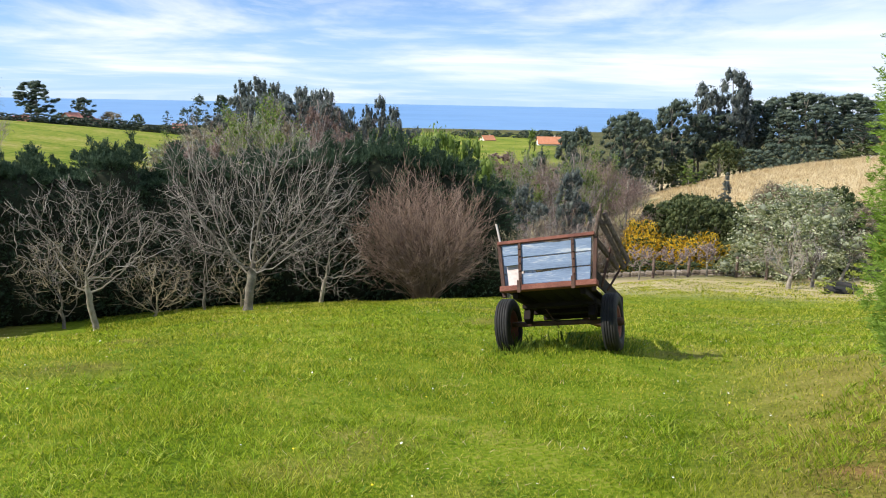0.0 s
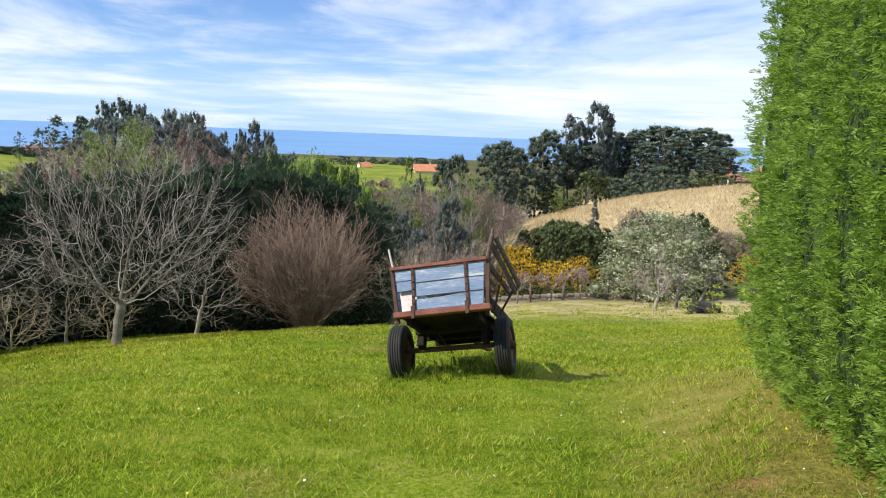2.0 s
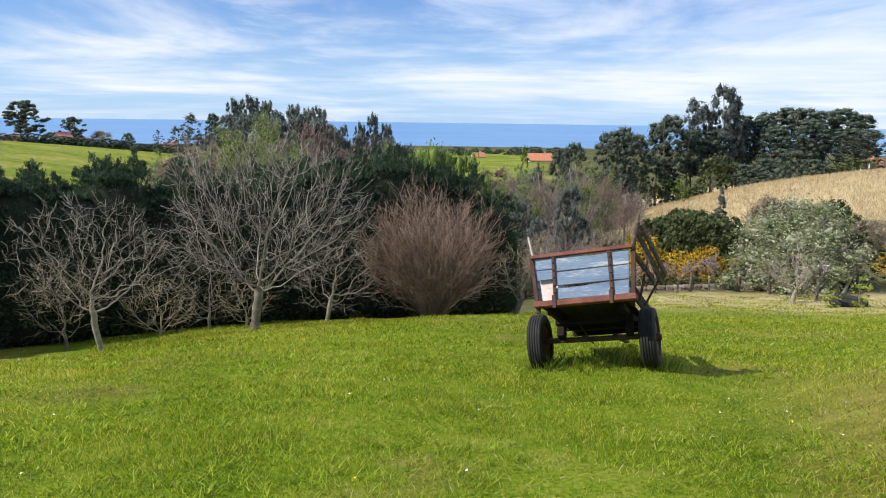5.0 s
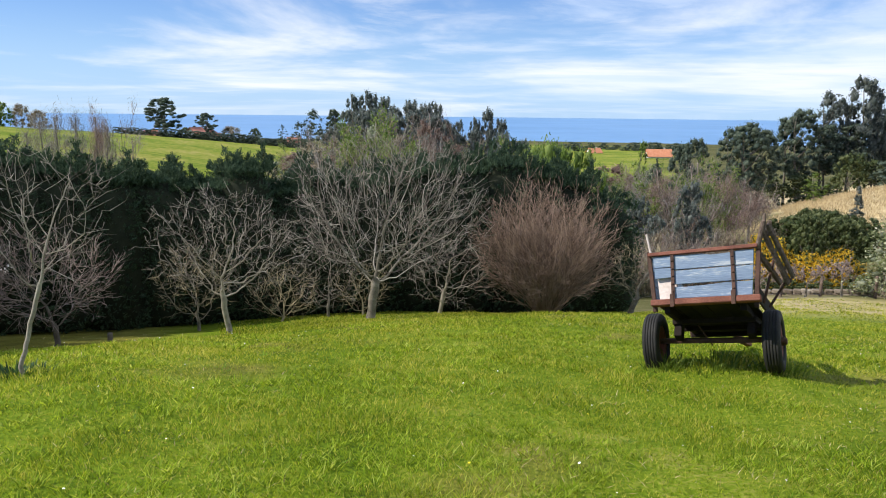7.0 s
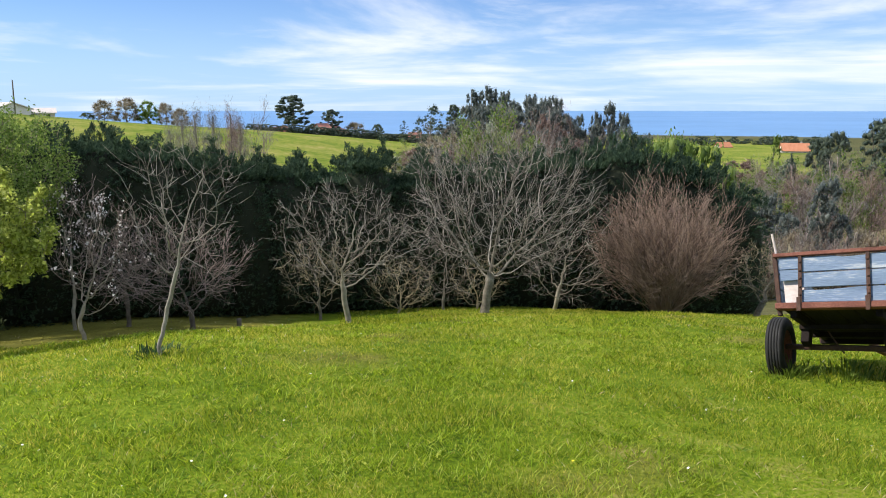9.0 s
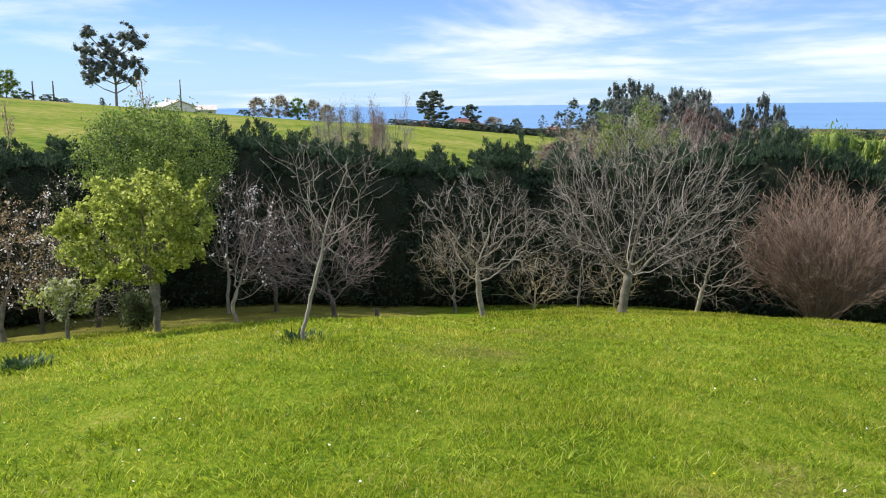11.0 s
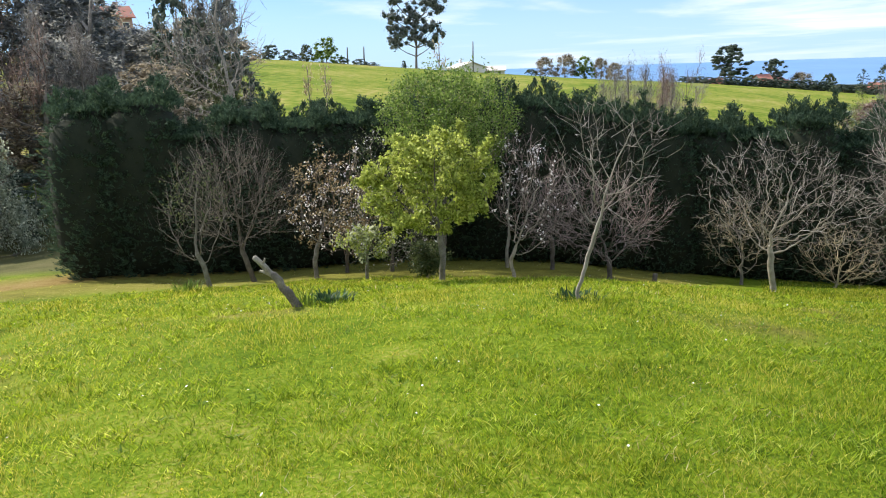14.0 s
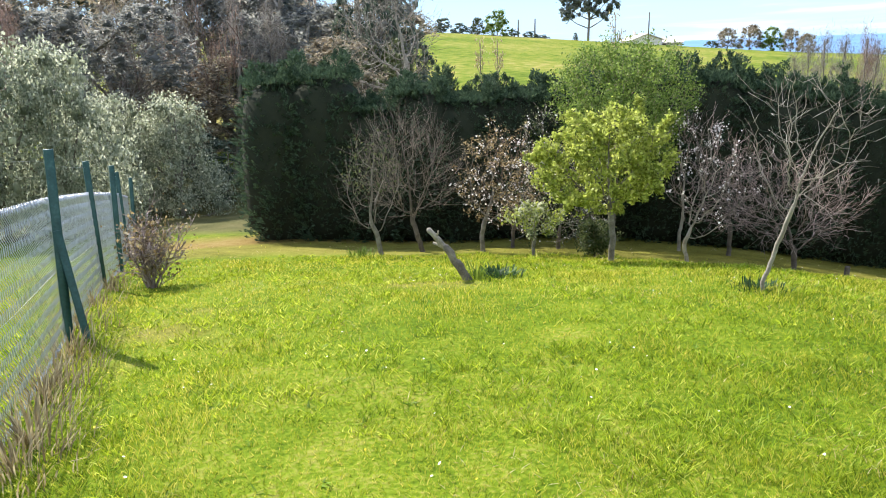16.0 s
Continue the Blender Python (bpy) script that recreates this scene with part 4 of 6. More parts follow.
IRIS = leafmat("iris_leaves", (0.06, 0.10, 0.012), (0.12, 0.185, 0.022), (0.22, 0.28, 0.05), 0.4)
DARKLEAF = leafmat("dark_clump_leaves", (0.018, 0.045, 0.012), (0.035, 0.08, 0.02), (0.06, 0.12, 0.03), 0.25)
blade_tuft("daffodil_clump", spot(60.0, 8.5), "clump of upright daffodil leaves beside the dead trunk", "plant", 40, 0.36, 0.1, 0.006, IRIS, 1)
blade_tuft("leaf_clump", spot(58.4, 8.75), "low dark green leaf clump in the lawn", "plant", 240, 0.15, 0.3, 0.012, DARKLEAF, 2)
blade_tuft("grass_tuft", spot(40.0, 7.9), "dark grass tuft round the young tree's foot", "plant", 160, 0.12, 0.28, 0.008, DARKLEAF, 3)
blade_tuft("leaf_clump", spot(68.3, 13.2), "tuft of rank green leaves", "plant", 90, 0.25, 0.25, 0.012, IRIS, 4)


def build_post():
    p = spot(33.6, 14.2)
    bm_v, bm_f = Tubes(), None
    bm_v.add([Vector((0, 0, -0.15)), Vector((0, 0, 0.1)), Vector((0.005, 0, 0.24)), Vector((0.005, 0, 0.25))], [0.045, 0.045, 0.043, 0.03], 9)
    ob = bm_v.mesh("wooden_post", BARK_DARK, None)
    ob.location = p
    tagged(ob, "short weathered wooden post in the orchard grass", "post")


build_post()

# ---- the cart ----
PAINT_BLUE = material("worn_blue_paint", [(0.34, (0.035, 0.04, 0.05)), (0.40, (0.09, 0.12, 0.17)), (0.5, (0.13, 0.185, 0.275)), (0.6, (0.165, 0.23, 0.33)), (0.68, (0.38, 0.41, 0.44))], 2.2, 24, 0.65, 0.6,
                      stretch=(0.6, 4, 5), obj_random=0.2, spec=0.35)
RUST = material("rusty_red_oxide", [(0.3, (0.07, 0.03, 0.022)), (0.5, (0.17, 0.06, 0.04)), (0.7, (0.26, 0.11, 0.075))], 5, 60, 0.75, 0.6)
IRON = material("dark_rusted_iron", [(0.3, (0.035, 0.022, 0.018)), (0.55, (0.085, 0.045, 0.032)), (0.75, (0.15, 0.08, 0.055))], 8, 80, 0.7, 0.6, metal=0.3)
OLDWOOD = material("grey_rotten_wood", [(0.3, (0.06, 0.045, 0.035)), (0.5, (0.14, 0.10, 0.08)), (0.7, (0.25, 0.2, 0.16))], 4, 40, 0.9, 0.8, stretch=(8, 1, 8))
# Near-black wood colour carries the shade under the cart.
SHADEWOOD = material("shade_darkened_wood", [(0.3, (0.006, 0.004, 0.0035)), (0.55, (0.013, 0.008, 0.0065)), (0.75, (0.03, 0.018, 0.013))], 4, 40, 0.9, 0.6)
PALEWOOD = material("bare_pinkish_board", [(0.3, (0.42, 0.34, 0.30)), (0.5, (0.60, 0.52, 0.48)), (0.7, (0.70, 0.65, 0.62))], 3, 30, 0.8, 0.4)
RUBBER = material("weathered_rubber", [(0.3, (0.012, 0.012, 0.012)), (0.55, (0.024, 0.023, 0.022)), (0.75, (0.05, 0.047, 0.043))], 6, 70, 0.75, 0.3)


def part(name, bm, mat, parent, label="", smooth=False):
    me = bpy.data.meshes.new(name)
    bm.to_mesh(me)
    bm.free()
    me.materials.append(mat)
    if smooth:
        me.polygons.foreach_set("use_smooth", np.ones(len(me.polygons), bool))
    ob = new(name, me)
    ob.parent = parent
    if label:
        ob["label"] = label
    return ob


def slab(corners, thick, bevel=0.006, jag=0.0, rng=None):
    """A board from four corners of its front face (x, z pairs on the plane y = 0), going back by thick."""
    bm = bmesh.new()
    fr = [bm.verts.new((x, 0, z)) for x, z in corners]
    bk = [bm.verts.new((x, thick, z)) for x, z in corners]
    bm.faces.new(fr)
    bm.faces.new(bk[::-1])
    n = len(corners)
    for k in range(n):
        bm.faces.new((fr[(k + 1) % n], fr[k], bk[k], bk[(k + 1) % n]))
    bmesh.ops.recalc_face_normals(bm, faces=bm.faces)
    if bevel:
        bmesh.ops.bevel(bm, geom=bm.edges[:], offset=bevel, segments=1, affect="EDGES")
    return bm


def beam(a, b, w, h, bevel=0.006, roll=0.0):
    """A squared beam from a to b."""
    a, b = Vector(a), Vector(b)
    bm = bmesh.new()
    bmesh.ops.create_cube(bm, size=1)
    L = (b - a).length
    bmesh.ops.scale(bm, vec=(w, h, L), verts=bm.verts)
    bmesh.ops.bevel(bm, geom=bm.edges[:], offset=min(bevel, w * 0.3, h * 0.3), segments=1, affect="EDGES")
    q = (b - a).to_track_quat("Z", "Y").to_matrix().to_4x4() @ Matrix.Rotation(roll, 4, "Z")
    bmesh.ops.transform(bm, matrix=Matrix.Translation((a + b) / 2) @ q, verts=bm.verts)
    return bm


def lathe(profile, n=28, axis="X"):
    """A ring turned round the x axis from (x, radius) pairs; closed."""
    bm = bmesh.new()
    rings = [[bm.verts.new((x, r * math.cos(math.tau * k / n), r * math.sin(math.tau * k / n))) for k in range(n)] for x, r in profile]
    m = len(rings)
    for i in range(m):
        a, b = rings[i], rings[(i + 1) % m]
        for k in range(n):
            bm.faces.new((a[k], a[(k + 1) % n], b[(k + 1) % n], b[k]))
    bmesh.ops.recalc_face_normals(bm, faces=bm.faces)
    return bm


def build_cart():
    L = Vector((0.87, 9.0, -1.45)); R = Vector((2.065, 8.56, -1.235))
    mid = (L + R) / 2
    xa = (R - L).normalized()
    ya = Vector((0, 0, 1)).cross(xa).normalized()
    za = xa.cross(ya)
    root = empty("farm_cart", mid, "old two-wheeled farm cart with worn blue tailboard, tipped on the lawn", "cart")
    mid = mid + xa * 0.05
    root.matrix_basis = Matrix.Translation(mid) @ Matrix((xa, ya, za)).transposed().to_4x4()
    half, rad = 0.64, 0.345
    # wheels with treaded car tyres
    for s in (-1, 1):
        tyre_prof = [(-0.085, 0.2), (-0.095, 0.25), (-0.085, 0.295), (-0.068, 0.31)]
        for g in (-0.045, -0.015, 0.015, 0.045):
            tyre_prof += [(g - 0.016 + 0.006, 0.316), (g - 0.004, 0.316), (g - 0.003, 0.305), (g + 0.004, 0.305), (g + 0.005, 0.316)]
        tyre_prof += [(0.068, 0.31), (0.085, 0.295), (0.095, 0.25), (0.085, 0.2), (0.05, 0.19), (-0.05, 0.19)]
        wheel = part("wheel", lathe([(x, q * 1.095) for x, q in tyre_prof], 40), RUBBER, root, "worn black car tyre wheel", True)
        wheel.location = (s * half, 0, rad - 0.02)
        rim = part("rim", lathe([(-0.06, 0.19), (-0.07, 0.2), (-0.05, 0.17), (-0.01, 0.15), (0.02, 0.07), (0.02, 0.03), (0.03, 0.03), (0.03, 0.075), (0.0, 0.155), (0.06, 0.17), (0.07, 0.2), (0.06, 0.19)], 28), RUST, wheel, "rusty steel rim", True)
        rim.rotation_euler = (0, 0, 0 if s > 0 else math.pi)
        part("hub", lathe([(-0.02, 0.02), (-0.02, 0.055), (0.1, 0.05), (0.13, 0.035), (0.135, 0.012)], 14), IRON, wheel, "", True).rotation_euler = (0, 0, 0 if s > 0 else math.pi)
    part("axle", beam((-half + 0.05, 0, rad), (half - 0.05, 0, rad), 0.055, 0.055), IRON, root)
    # the body leans forward about the axle
    tip = radians(-23)
    M = Matrix.Translation((0.045, 0, rad + 0.21)) @ Matrix.Rotation(radians(-0.9), 4, "Y") @ Matrix.Rotation(tip, 4, "X") @ Matrix.Diagonal((0.93, 1, 0.91, 1))

    def put(name, bm, mat, label="", parent=root, m=Matrix.Identity(4)):
        bmesh.ops.transform(bm, matrix=M @ m, verts=bm.verts)
        return part(name, bm, mat, parent, label)

    y0, y1 = -0.62, 1.45             # tail and front of the floor
    wb, wt, hh = 0.535, 0.582, 0.62   # half widths below and above, height of the boards
    z0 = 0.14
    up = Matrix.Translation((0, y0, z0))
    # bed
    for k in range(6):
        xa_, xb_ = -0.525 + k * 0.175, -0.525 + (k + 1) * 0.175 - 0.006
        put("floor_board", beam(((xa_ + xb_) / 2, y0 + 0.02, z0 - 0.02), ((xa_ + xb_) / 2, y1, z0 - 0.02), 0.169, 0.03), SHADEWOOD)
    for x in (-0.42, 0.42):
        put("chassis_rail", beam((x, y0 + 0.03, z0 - 0.08), (x, y1, z0 - 0.08), 0.07, 0.09), SHADEWOOD)
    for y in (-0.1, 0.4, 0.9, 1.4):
        put("cross_member", beam((-0.48, y, z0 - 0.14), (0.48, y, z0 - 0.14), 0.06, 0.06), SHADEWOOD)
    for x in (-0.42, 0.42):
        put("spring_hanger", beam((x, 0, z0 - 0.12), (x, -0.08, -0.2), 0.09, 0.14), SHADEWOOD)
    put("tail_beam", beam((-0.59, y0 - 0.02, z0 - 0.005), (0.62, y0 - 0.02, z0 - 0.005), 0.11, 0.075, 0.01), RUST, "red-brown tail beam")
    put("draw_bar", beam((0, y1, z0 - 0.1), (0, y1 + 1.1, z0 - 0.02), 0.08, 0.08), RUST)

    # tailboard: blue planks, one torn off at a corner
    def xl(z):
        return -(wb + (wt - wb) * z / hh)

    def xr(z):
        return wb + (wt - wb) * z / hh

    rows = [(0.045, 0.215, -0.335), (0.222, 0.40, -0.335), (0.406, 0.585, None)]
    for za_, zb_, cut in rows:
        a = xl(za_) + 0.012 if cut is None else cut
        b = xl(zb_) + 0.012 if cut is None else cut
        gap = 0.012
        left = [(a, za_), (xr(za_) - 0.012, za_ + 0.004), (xr(zb_) - 0.012, zb_ - 0.002), (b, zb_ - (0.012 if cut else 0))]
        if za_ < 0.05:
            left = [(a, za_ + 0.005), (xr(za_) - 0.012, za_), (xr(zb_) - 0.012, zb_ - 0.002), (0.25, zb_ - 0.004), (0.02, zb_ - 0.022), (-0.2, zb_ - 0.03), (b, zb_ - 0.025)]
        if za_ > 0.4:
            left = [(a, za_ + 0.03), (-0.34, za_ + 0.035), (-0.33, za_ - 0.003), (0.1, za_), (xr(za_) - 0.012, za_), (xr(zb_) - 0.012, zb_), (0.38, zb_ - 0.004), (0.3, zb_ - 0.02), (0.1, zb_ - 0.03), (0.0, zb_ - 0.008), (b, zb_)]
        put("plank", slab(left, 0.024, 0.004), PAINT_BLUE, "blue painted tail plank", m=up)
    put("plank", slab([(xl(.30) + .012, .30), (-0.345, .31), (-0.345, .43), (xl(.43) + .012, .43)], 0.022, 0.004), PAINT_BLUE, "blue painted stub of a broken plank", m=up)
    put("inner_board", slab([(xl(.03) + 0.03, .03), (-0.30, .03), (-0.30, .40), (-0.38, .34), (-0.43, .38), (xl(.4) + 0.03, .36)], 0.02, 0.003), PALEWOOD, "bare pinkish board behind the gap", m=up @ Matrix.Translation((0, 0.05, 0)))
    put("top_rail", beam((xl(hh) - 0.04, y0 - 0.005, z0 + 0.605), (xr(hh) + 0.03, y0 - 0.005, z0 + 0.615), 0.055, 0.045), RUST, "red-brown top rail")
    for x in (-0.338, 0.335):
        strap = put("iron_strap", beam((x, y0 - 0.016, z0 + 0.0), (x, y0 - 0.016, z0 + 0.6), 0.04, 0.014, 0.003), IRON, "rusted iron strap")
        for z in (0.03, 0.13, 0.22, 0.32, 0.41, 0.51):
            bm = bmesh.new()
            bmesh.ops.create_uvsphere(bm, u_segments=8, v_segments=6, radius=0.013)
            put("bolt", bm, IRON, parent=strap, m=Matrix.Translation((x, y0 - 0.024, z0 + z)))
        put("bracket", beam((x, y0 - 0.08, z0 - 0.07), (x, y0 - 0.08, z0 + 0.09), 0.045, 0.016, 0.003), IRON, parent=strap)
    # side boards, stakes and the ladder rails above them
    for s in (-1, 1):
        side = Matrix.Translation((s * (wb + 0.01), 0, z0)) @ Matrix.Rotation(s * 0.07, 4, "Y")
        for z in ((0.02, 0.21, 0.40) if s < 0 else (0.02,)):
            # the right board reuses the shade-darkened wood
            put("side_board", beam((0, y0 + 0.03, z + 0.09), (0, y1, z + 0.09), 0.175, 0.022, 0.004, math.pi / 2), SHADEWOOD if s > 0 else PAINT_BLUE, "weathered side board", m=side)
        for y in ((y0 + 0.03, 0.35, 1.3) if s < 0 else (y0 + 0.03,)):
            put("stake", beam((s * 0.02, y, -0.1), (s * 0.03, y, 0.66), 0.035, 0.05), IRON, "iron corner stake", m=side)
    # the right rack stands out past the box and is half broken
    for k, (dx, dz, w) in enumerate(((0.0, 0.0, 0.085), (0.055, 0.075, 0.07))):
        put("rack_rail", beam((0.67 + dx, y0 + 0.02, z0 + 0.80 + dz), (0.86 + dx, y0 + 0.50, z0 + 0.26 + dz), 0.04, w, 0.014), OLDWOOD, "rotten grey rack rail")
    for u in (0.12, 0.42, 0.75, 0.97):
        a = Vector((0.66, y0 + 0.03, z0 + 0.77)).lerp(Vector((0.85, y0 + 0.51, z0 + 0.23)), u)
        put("rack_slat", beam(a, a + Vector((0.08, 0.01, 0.135)), 0.035, 0.028, 0.008), OLDWOOD, "short cross slat of the rack")
    put("rack_rail", beam((0.60, y0 + 0.1, z0 + 0.56), (0.76, y0 + 0.6, z0 + 0.30), 0.04, 0.08, 0.01), OLDWOOD, "rotten grey rack rail")
    put("rack_slat", beam((0.60, y0 + 0.02, z0 + 0.58), (0.70, y0 - 0.04, z0 + 0.90), 0.06, 0.05, 0.014), OLDWOOD, "splintered rack post")
    put("rack_slat", beam((0.70, y0 - 0.04, z0 + 0.88), (0.715, y0 - 0.05, z0 + 0.98), 0.03, 0.03, 0.01), OLDWOOD, "splinter of the rack post")
    put("rack_slat", beam((0.735, y0 + 0.08, z0 + 0.74), (0.745, y0 + 0.05, z0 + 0.92), 0.05, 0.03, 0.01), OLDWOOD, "splintered rack slat")
    put("rack_slat", beam((0.60, y0 + 0.3, z0 + 0.0), (0.74, y0 + 0.4, z0 + 0.60), 0.025, 0.03, 0.008), IRON, "thin iron brace")
    put("rack_slat", beam((0.64, y0 + 0.45, z0 - 0.02), (0.83, y0 + 0.5, z0 + 0.30), 0.028, 0.028, 0.008), IRON, "thin iron brace")
    put("rack_slat", beam((-0.59, y0 + 0.03, z0 + 0.58), (-0.63, y0 - 0.03, z0 + 0.87), 0.026, 0.026, 0.008), PALEWOOD, "pale broken stake")
    put("rack_slat", beam((-0.58, y0 + 0.2, z0 + 0.6), (-0.60, y0 + 0.5, z0 + 0.75), 0.03, 0.05, 0.008), OLDWOOD)
    put("hanging_chain", beam((-0.2, -0.02, -0.03), (-0.05, 0.06, -0.28), 0.015, 0.015, 0.003), IRON, "thin rusted rod under the axle")


build_cart()
blade_tuft("weed_clump", Vector((0.95, 8.7, float(height(0.95, 8.7)))), "tall weeds growing round the cart wheel", "plant", 150, 0.2, 0.3, 0.008, IRIS, 6)
blade_tuft("weed_clump", Vector((1.5, 8.55, float(height(1.5, 8.55)))), "rank grass growing below the cart", "plant", 220, 0.17, 0.5, 0.007, IRIS, 7)
blade_tuft("weed_clump", Vector((2.1, 8.5, float(height(2.1, 8.5)))), "tall weeds growing round the cart wheel", "plant", 130, 0.16, 0.3, 0.008, IRIS, 8)

# ---- fence ----
DRYWEED = leafmat("dry_weed_stems", (0.16, 0.12, 0.06), (0.30, 0.235, 0.125), (0.46, 0.38, 0.22), 0.3)
GREENPAINT = material("dark_green_post_paint", [(0.3, (0.014, 0.045, 0.038)), (0.55, (0.028, 0.080, 0.068)), (0.75, (0.07, 0.14, 0.12))], 5, 40, 0.5, 0.3)
WIRE = material("galvanised_wire", [(0.3, (0.35, 0.37, 0.4)), (0.7, (0.62, 0.64, 0.68))], 9, 60, 0.4, 0, metal=0.7)
FENCE = [(95.6, 4.0), (88.7, 7.6), (86.2, 11.05), (85.1, 13.0), (84.5, 15.5), (84.0, 18.0)]


def build_fence():
    root = empty("chain_link_fence", spot(88.7, 7.6), "galvanised chain-link fence on dark green posts", "fence")
    o = root.location
    pts = [spot(a, d) - o for a, d in FENCE]
    for k, p in enumerate(pts):
        lean = Vector((-0.05 + 0.03 * (k % 3), 0.02 + 0.09 * (k % 2), 0))
        t = Tubes()
        t.add([p + Vector((0, 0, -0.25)), p + Vector((0, 0, 0.5)) + lean * 0.4, p + Vector((0, 0, 1.68)) + lean], [0.055, 0.054, 0.052], 4)
        t.mesh("post", GREENPAINT, root)
    t = Tubes()
    p = pts[1]
    t.add([p + Vector((0.08, 0.17, -0.12)), p + Vector((0.03, 0.07, 1.0))], [0.045, 0.045], 4)
    t.mesh("brace", GREENPAINT, root)
    for a, b in zip(pts, pts[1:]):
        net = Tubes()
        L = (b - a).length
        cell, h = 0.06, 1.3
        n = int(L / cell)
        rows = int(h / cell)
        wide = (b - a) / n
        off = Vector((0.03, 0, 0))
        for i in range(n):
            q = a + wide * i + off
            net.add([q + wide * (0.5 if j % 2 else -0.5) + Vector((0, 0.004 * (1 if j % 2 else -1), 0.03 + j * cell)) for j in range(rows + 1)], [0.0038] * (rows + 1), 3)
        net.mesh("wire_mesh", WIRE, root)
        for z in (0.08, 0.64, 1.28, 1.6):
            w = Tubes()
            sag = Vector((0, 0, -0.02))
            w.add([a + off + Vector((0, 0, z)), (a + b) / 2 + off + Vector((0, 0, z)) + sag, b + off + Vector((0, 0, z))], [0.002] * 3, 4)
            w.mesh("wire", WIRE, root)


build_fence()
for k, (a, d, n, h) in enumerate(((88.7, 7.0, 220, 0.34), (87.8, 8.0, 200, 0.3), (86.9, 9.4, 200, 0.34), (90.4, 5.7, 260, 0.32), (85.8, 10.8, 200, 0.34), (91.4, 4.9, 260, 0.3), (89.5, 6.3, 240, 0.26), (92.4, 4.5, 240, 0.3))):
    blade_tuft("dry_weed_clump", spot(a, d), "dry straw-coloured weeds along the fence", "plant", int(n * 0.6), h * 0.9, 0.36, 0.005, DRYWEED, 60 + k)
leafy("bramble_bush", 83.1, 10.6, "dry brown bramble bush at the fence's end", 70, RUSSET, 900, 0.05, 0.03, 0.1, h=0.85, trunk_h=0.1, r=0.018, limbs=0, spread=1.1, stems=22,
      twig_mat=TWIG_PINK, bark=TWIG_PINK, density=1.0, wander=0.3, levels=2, twig_r=0.004)

# ---- trees of the woods, made once at ten metres and then copied ----


def top_height(az, d, tan_top):
    return 1.6 + tan_top * d - float(height(-d * math.sin(radians(az)), d * math.cos(radians(az))))


def proto_trunk(root, h, r, rng, forks=()):
    t = Tubes()
    pts = limb_path(rng, Vector((0, 0, -1.0)), Vector((rng.uniform(-.05, .05), rng.uniform(-.05, .05), 1)), h + 1.0, 7, 0.05, 0.02)
    t.add(pts, [r * (1 - 0.11 * i) for i in range(8)], 6)
    t.mesh("trunk", BARK_GREY, root)
    return pts


def ico():
    bm = bmesh.new()
    bmesh.ops.create_icosphere(bm, subdivisions=1, radius=1)
    v, f = np.array([tuple(p.co) for p in bm.verts]), np.array([[p.index for p in q.verts] for q in bm.faces])
    bm.free()
    return v, f


ICO_V, ICO_F = ico()


def leaf_tree(name, seed, label, category, mat, blobs, per, length, width, trunk_h, trunk_r, squash=0.75, limb_every=4, up=0.3, shell=0.35, fill=0.66, inner=None):
    rng = random.Random(seed)
    root = empty(name, (0, 0, 0), label, category)
    pts = proto_trunk(root, trunk_h, trunk_r, rng)
    for x, y, z, r in blobs[::limb_every]:
        i = max(2, min(6, int(7 * (z - 1.5 * r) / max(0.1, trunk_h))))
        t = Tubes()
        a = pts[i]
        b = Vector((x, y, z))
        t.add([a, a.lerp(b, 0.5) + Vector((0, 0, -0.1 * (b - a).length * 0.5)), b], [trunk_r * 0.45, trunk_r * 0.3, trunk_r * 0.12], 5)
        t.mesh("limb", BARK_GREY, root)
    c = clumps(np.random.default_rng(seed), blobs, per, squash, shell)
    leaves("crown", root, c, length, width, mat, seed + 1, up=up)
    # the dense middle of each clump, uneven and small
    rng = np.random.default_rng(seed + 2)
    n = len(blobs)
    b = np.array(blobs)
    v = ICO_V[None] * (b[:, 3:4] * fill)[:, None] * rng.uniform(0.45, 1.35, (n, 12, 1)) * np.array([1, 1, squash]) + b[:, None, :3]
    f = (ICO_F[None] + 12 * np.arange(n)[:, None, None]).reshape(-1, 3)
    mesh_object("inner_foliage", v.reshape(-1, 3), f, inner or mat, True, root)
    return root


def pine_proto(seed, spread=2.6):
    rng = random.Random(seed)
    blobs = []
    for k in range(130):
        u = rng.random() ** 0.8
        z = 3.0 + 6.6 * u
        lim = spread * math.sin(math.pi * (0.16 + 0.76 * u)) ** 0.7
        a, q = rng.random() * math.tau, (0.35 + 0.65 * rng.random()) * lim
        blobs.append((q * math.cos(a), q * math.sin(a), z, rng.uniform(0.36, 0.75)))
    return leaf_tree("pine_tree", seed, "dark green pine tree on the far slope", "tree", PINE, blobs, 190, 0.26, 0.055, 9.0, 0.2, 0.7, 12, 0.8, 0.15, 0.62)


def euc_proto(seed, lean=0.0, mat=None, per=260, size=0.26, fill=0.58, label="tall dark grey-green eucalyptus with broken crown"):
    rng = random.Random(seed)
    blobs = []
    for k in range(110):
        u = rng.random()
        z = 2.4 + 7.1 * u
        lim = 1.6 * (0.25 + math.sin(math.pi * (0.08 + 0.84 * u)))
        a, q = rng.random() * math.tau, math.sqrt(rng.random()) * lim
        blobs.append((q * math.cos(a) + lean * u, q * math.sin(a), z, rng.uniform(0.25, 0.62)))
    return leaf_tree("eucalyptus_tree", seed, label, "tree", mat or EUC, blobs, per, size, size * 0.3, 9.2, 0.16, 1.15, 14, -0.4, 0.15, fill)


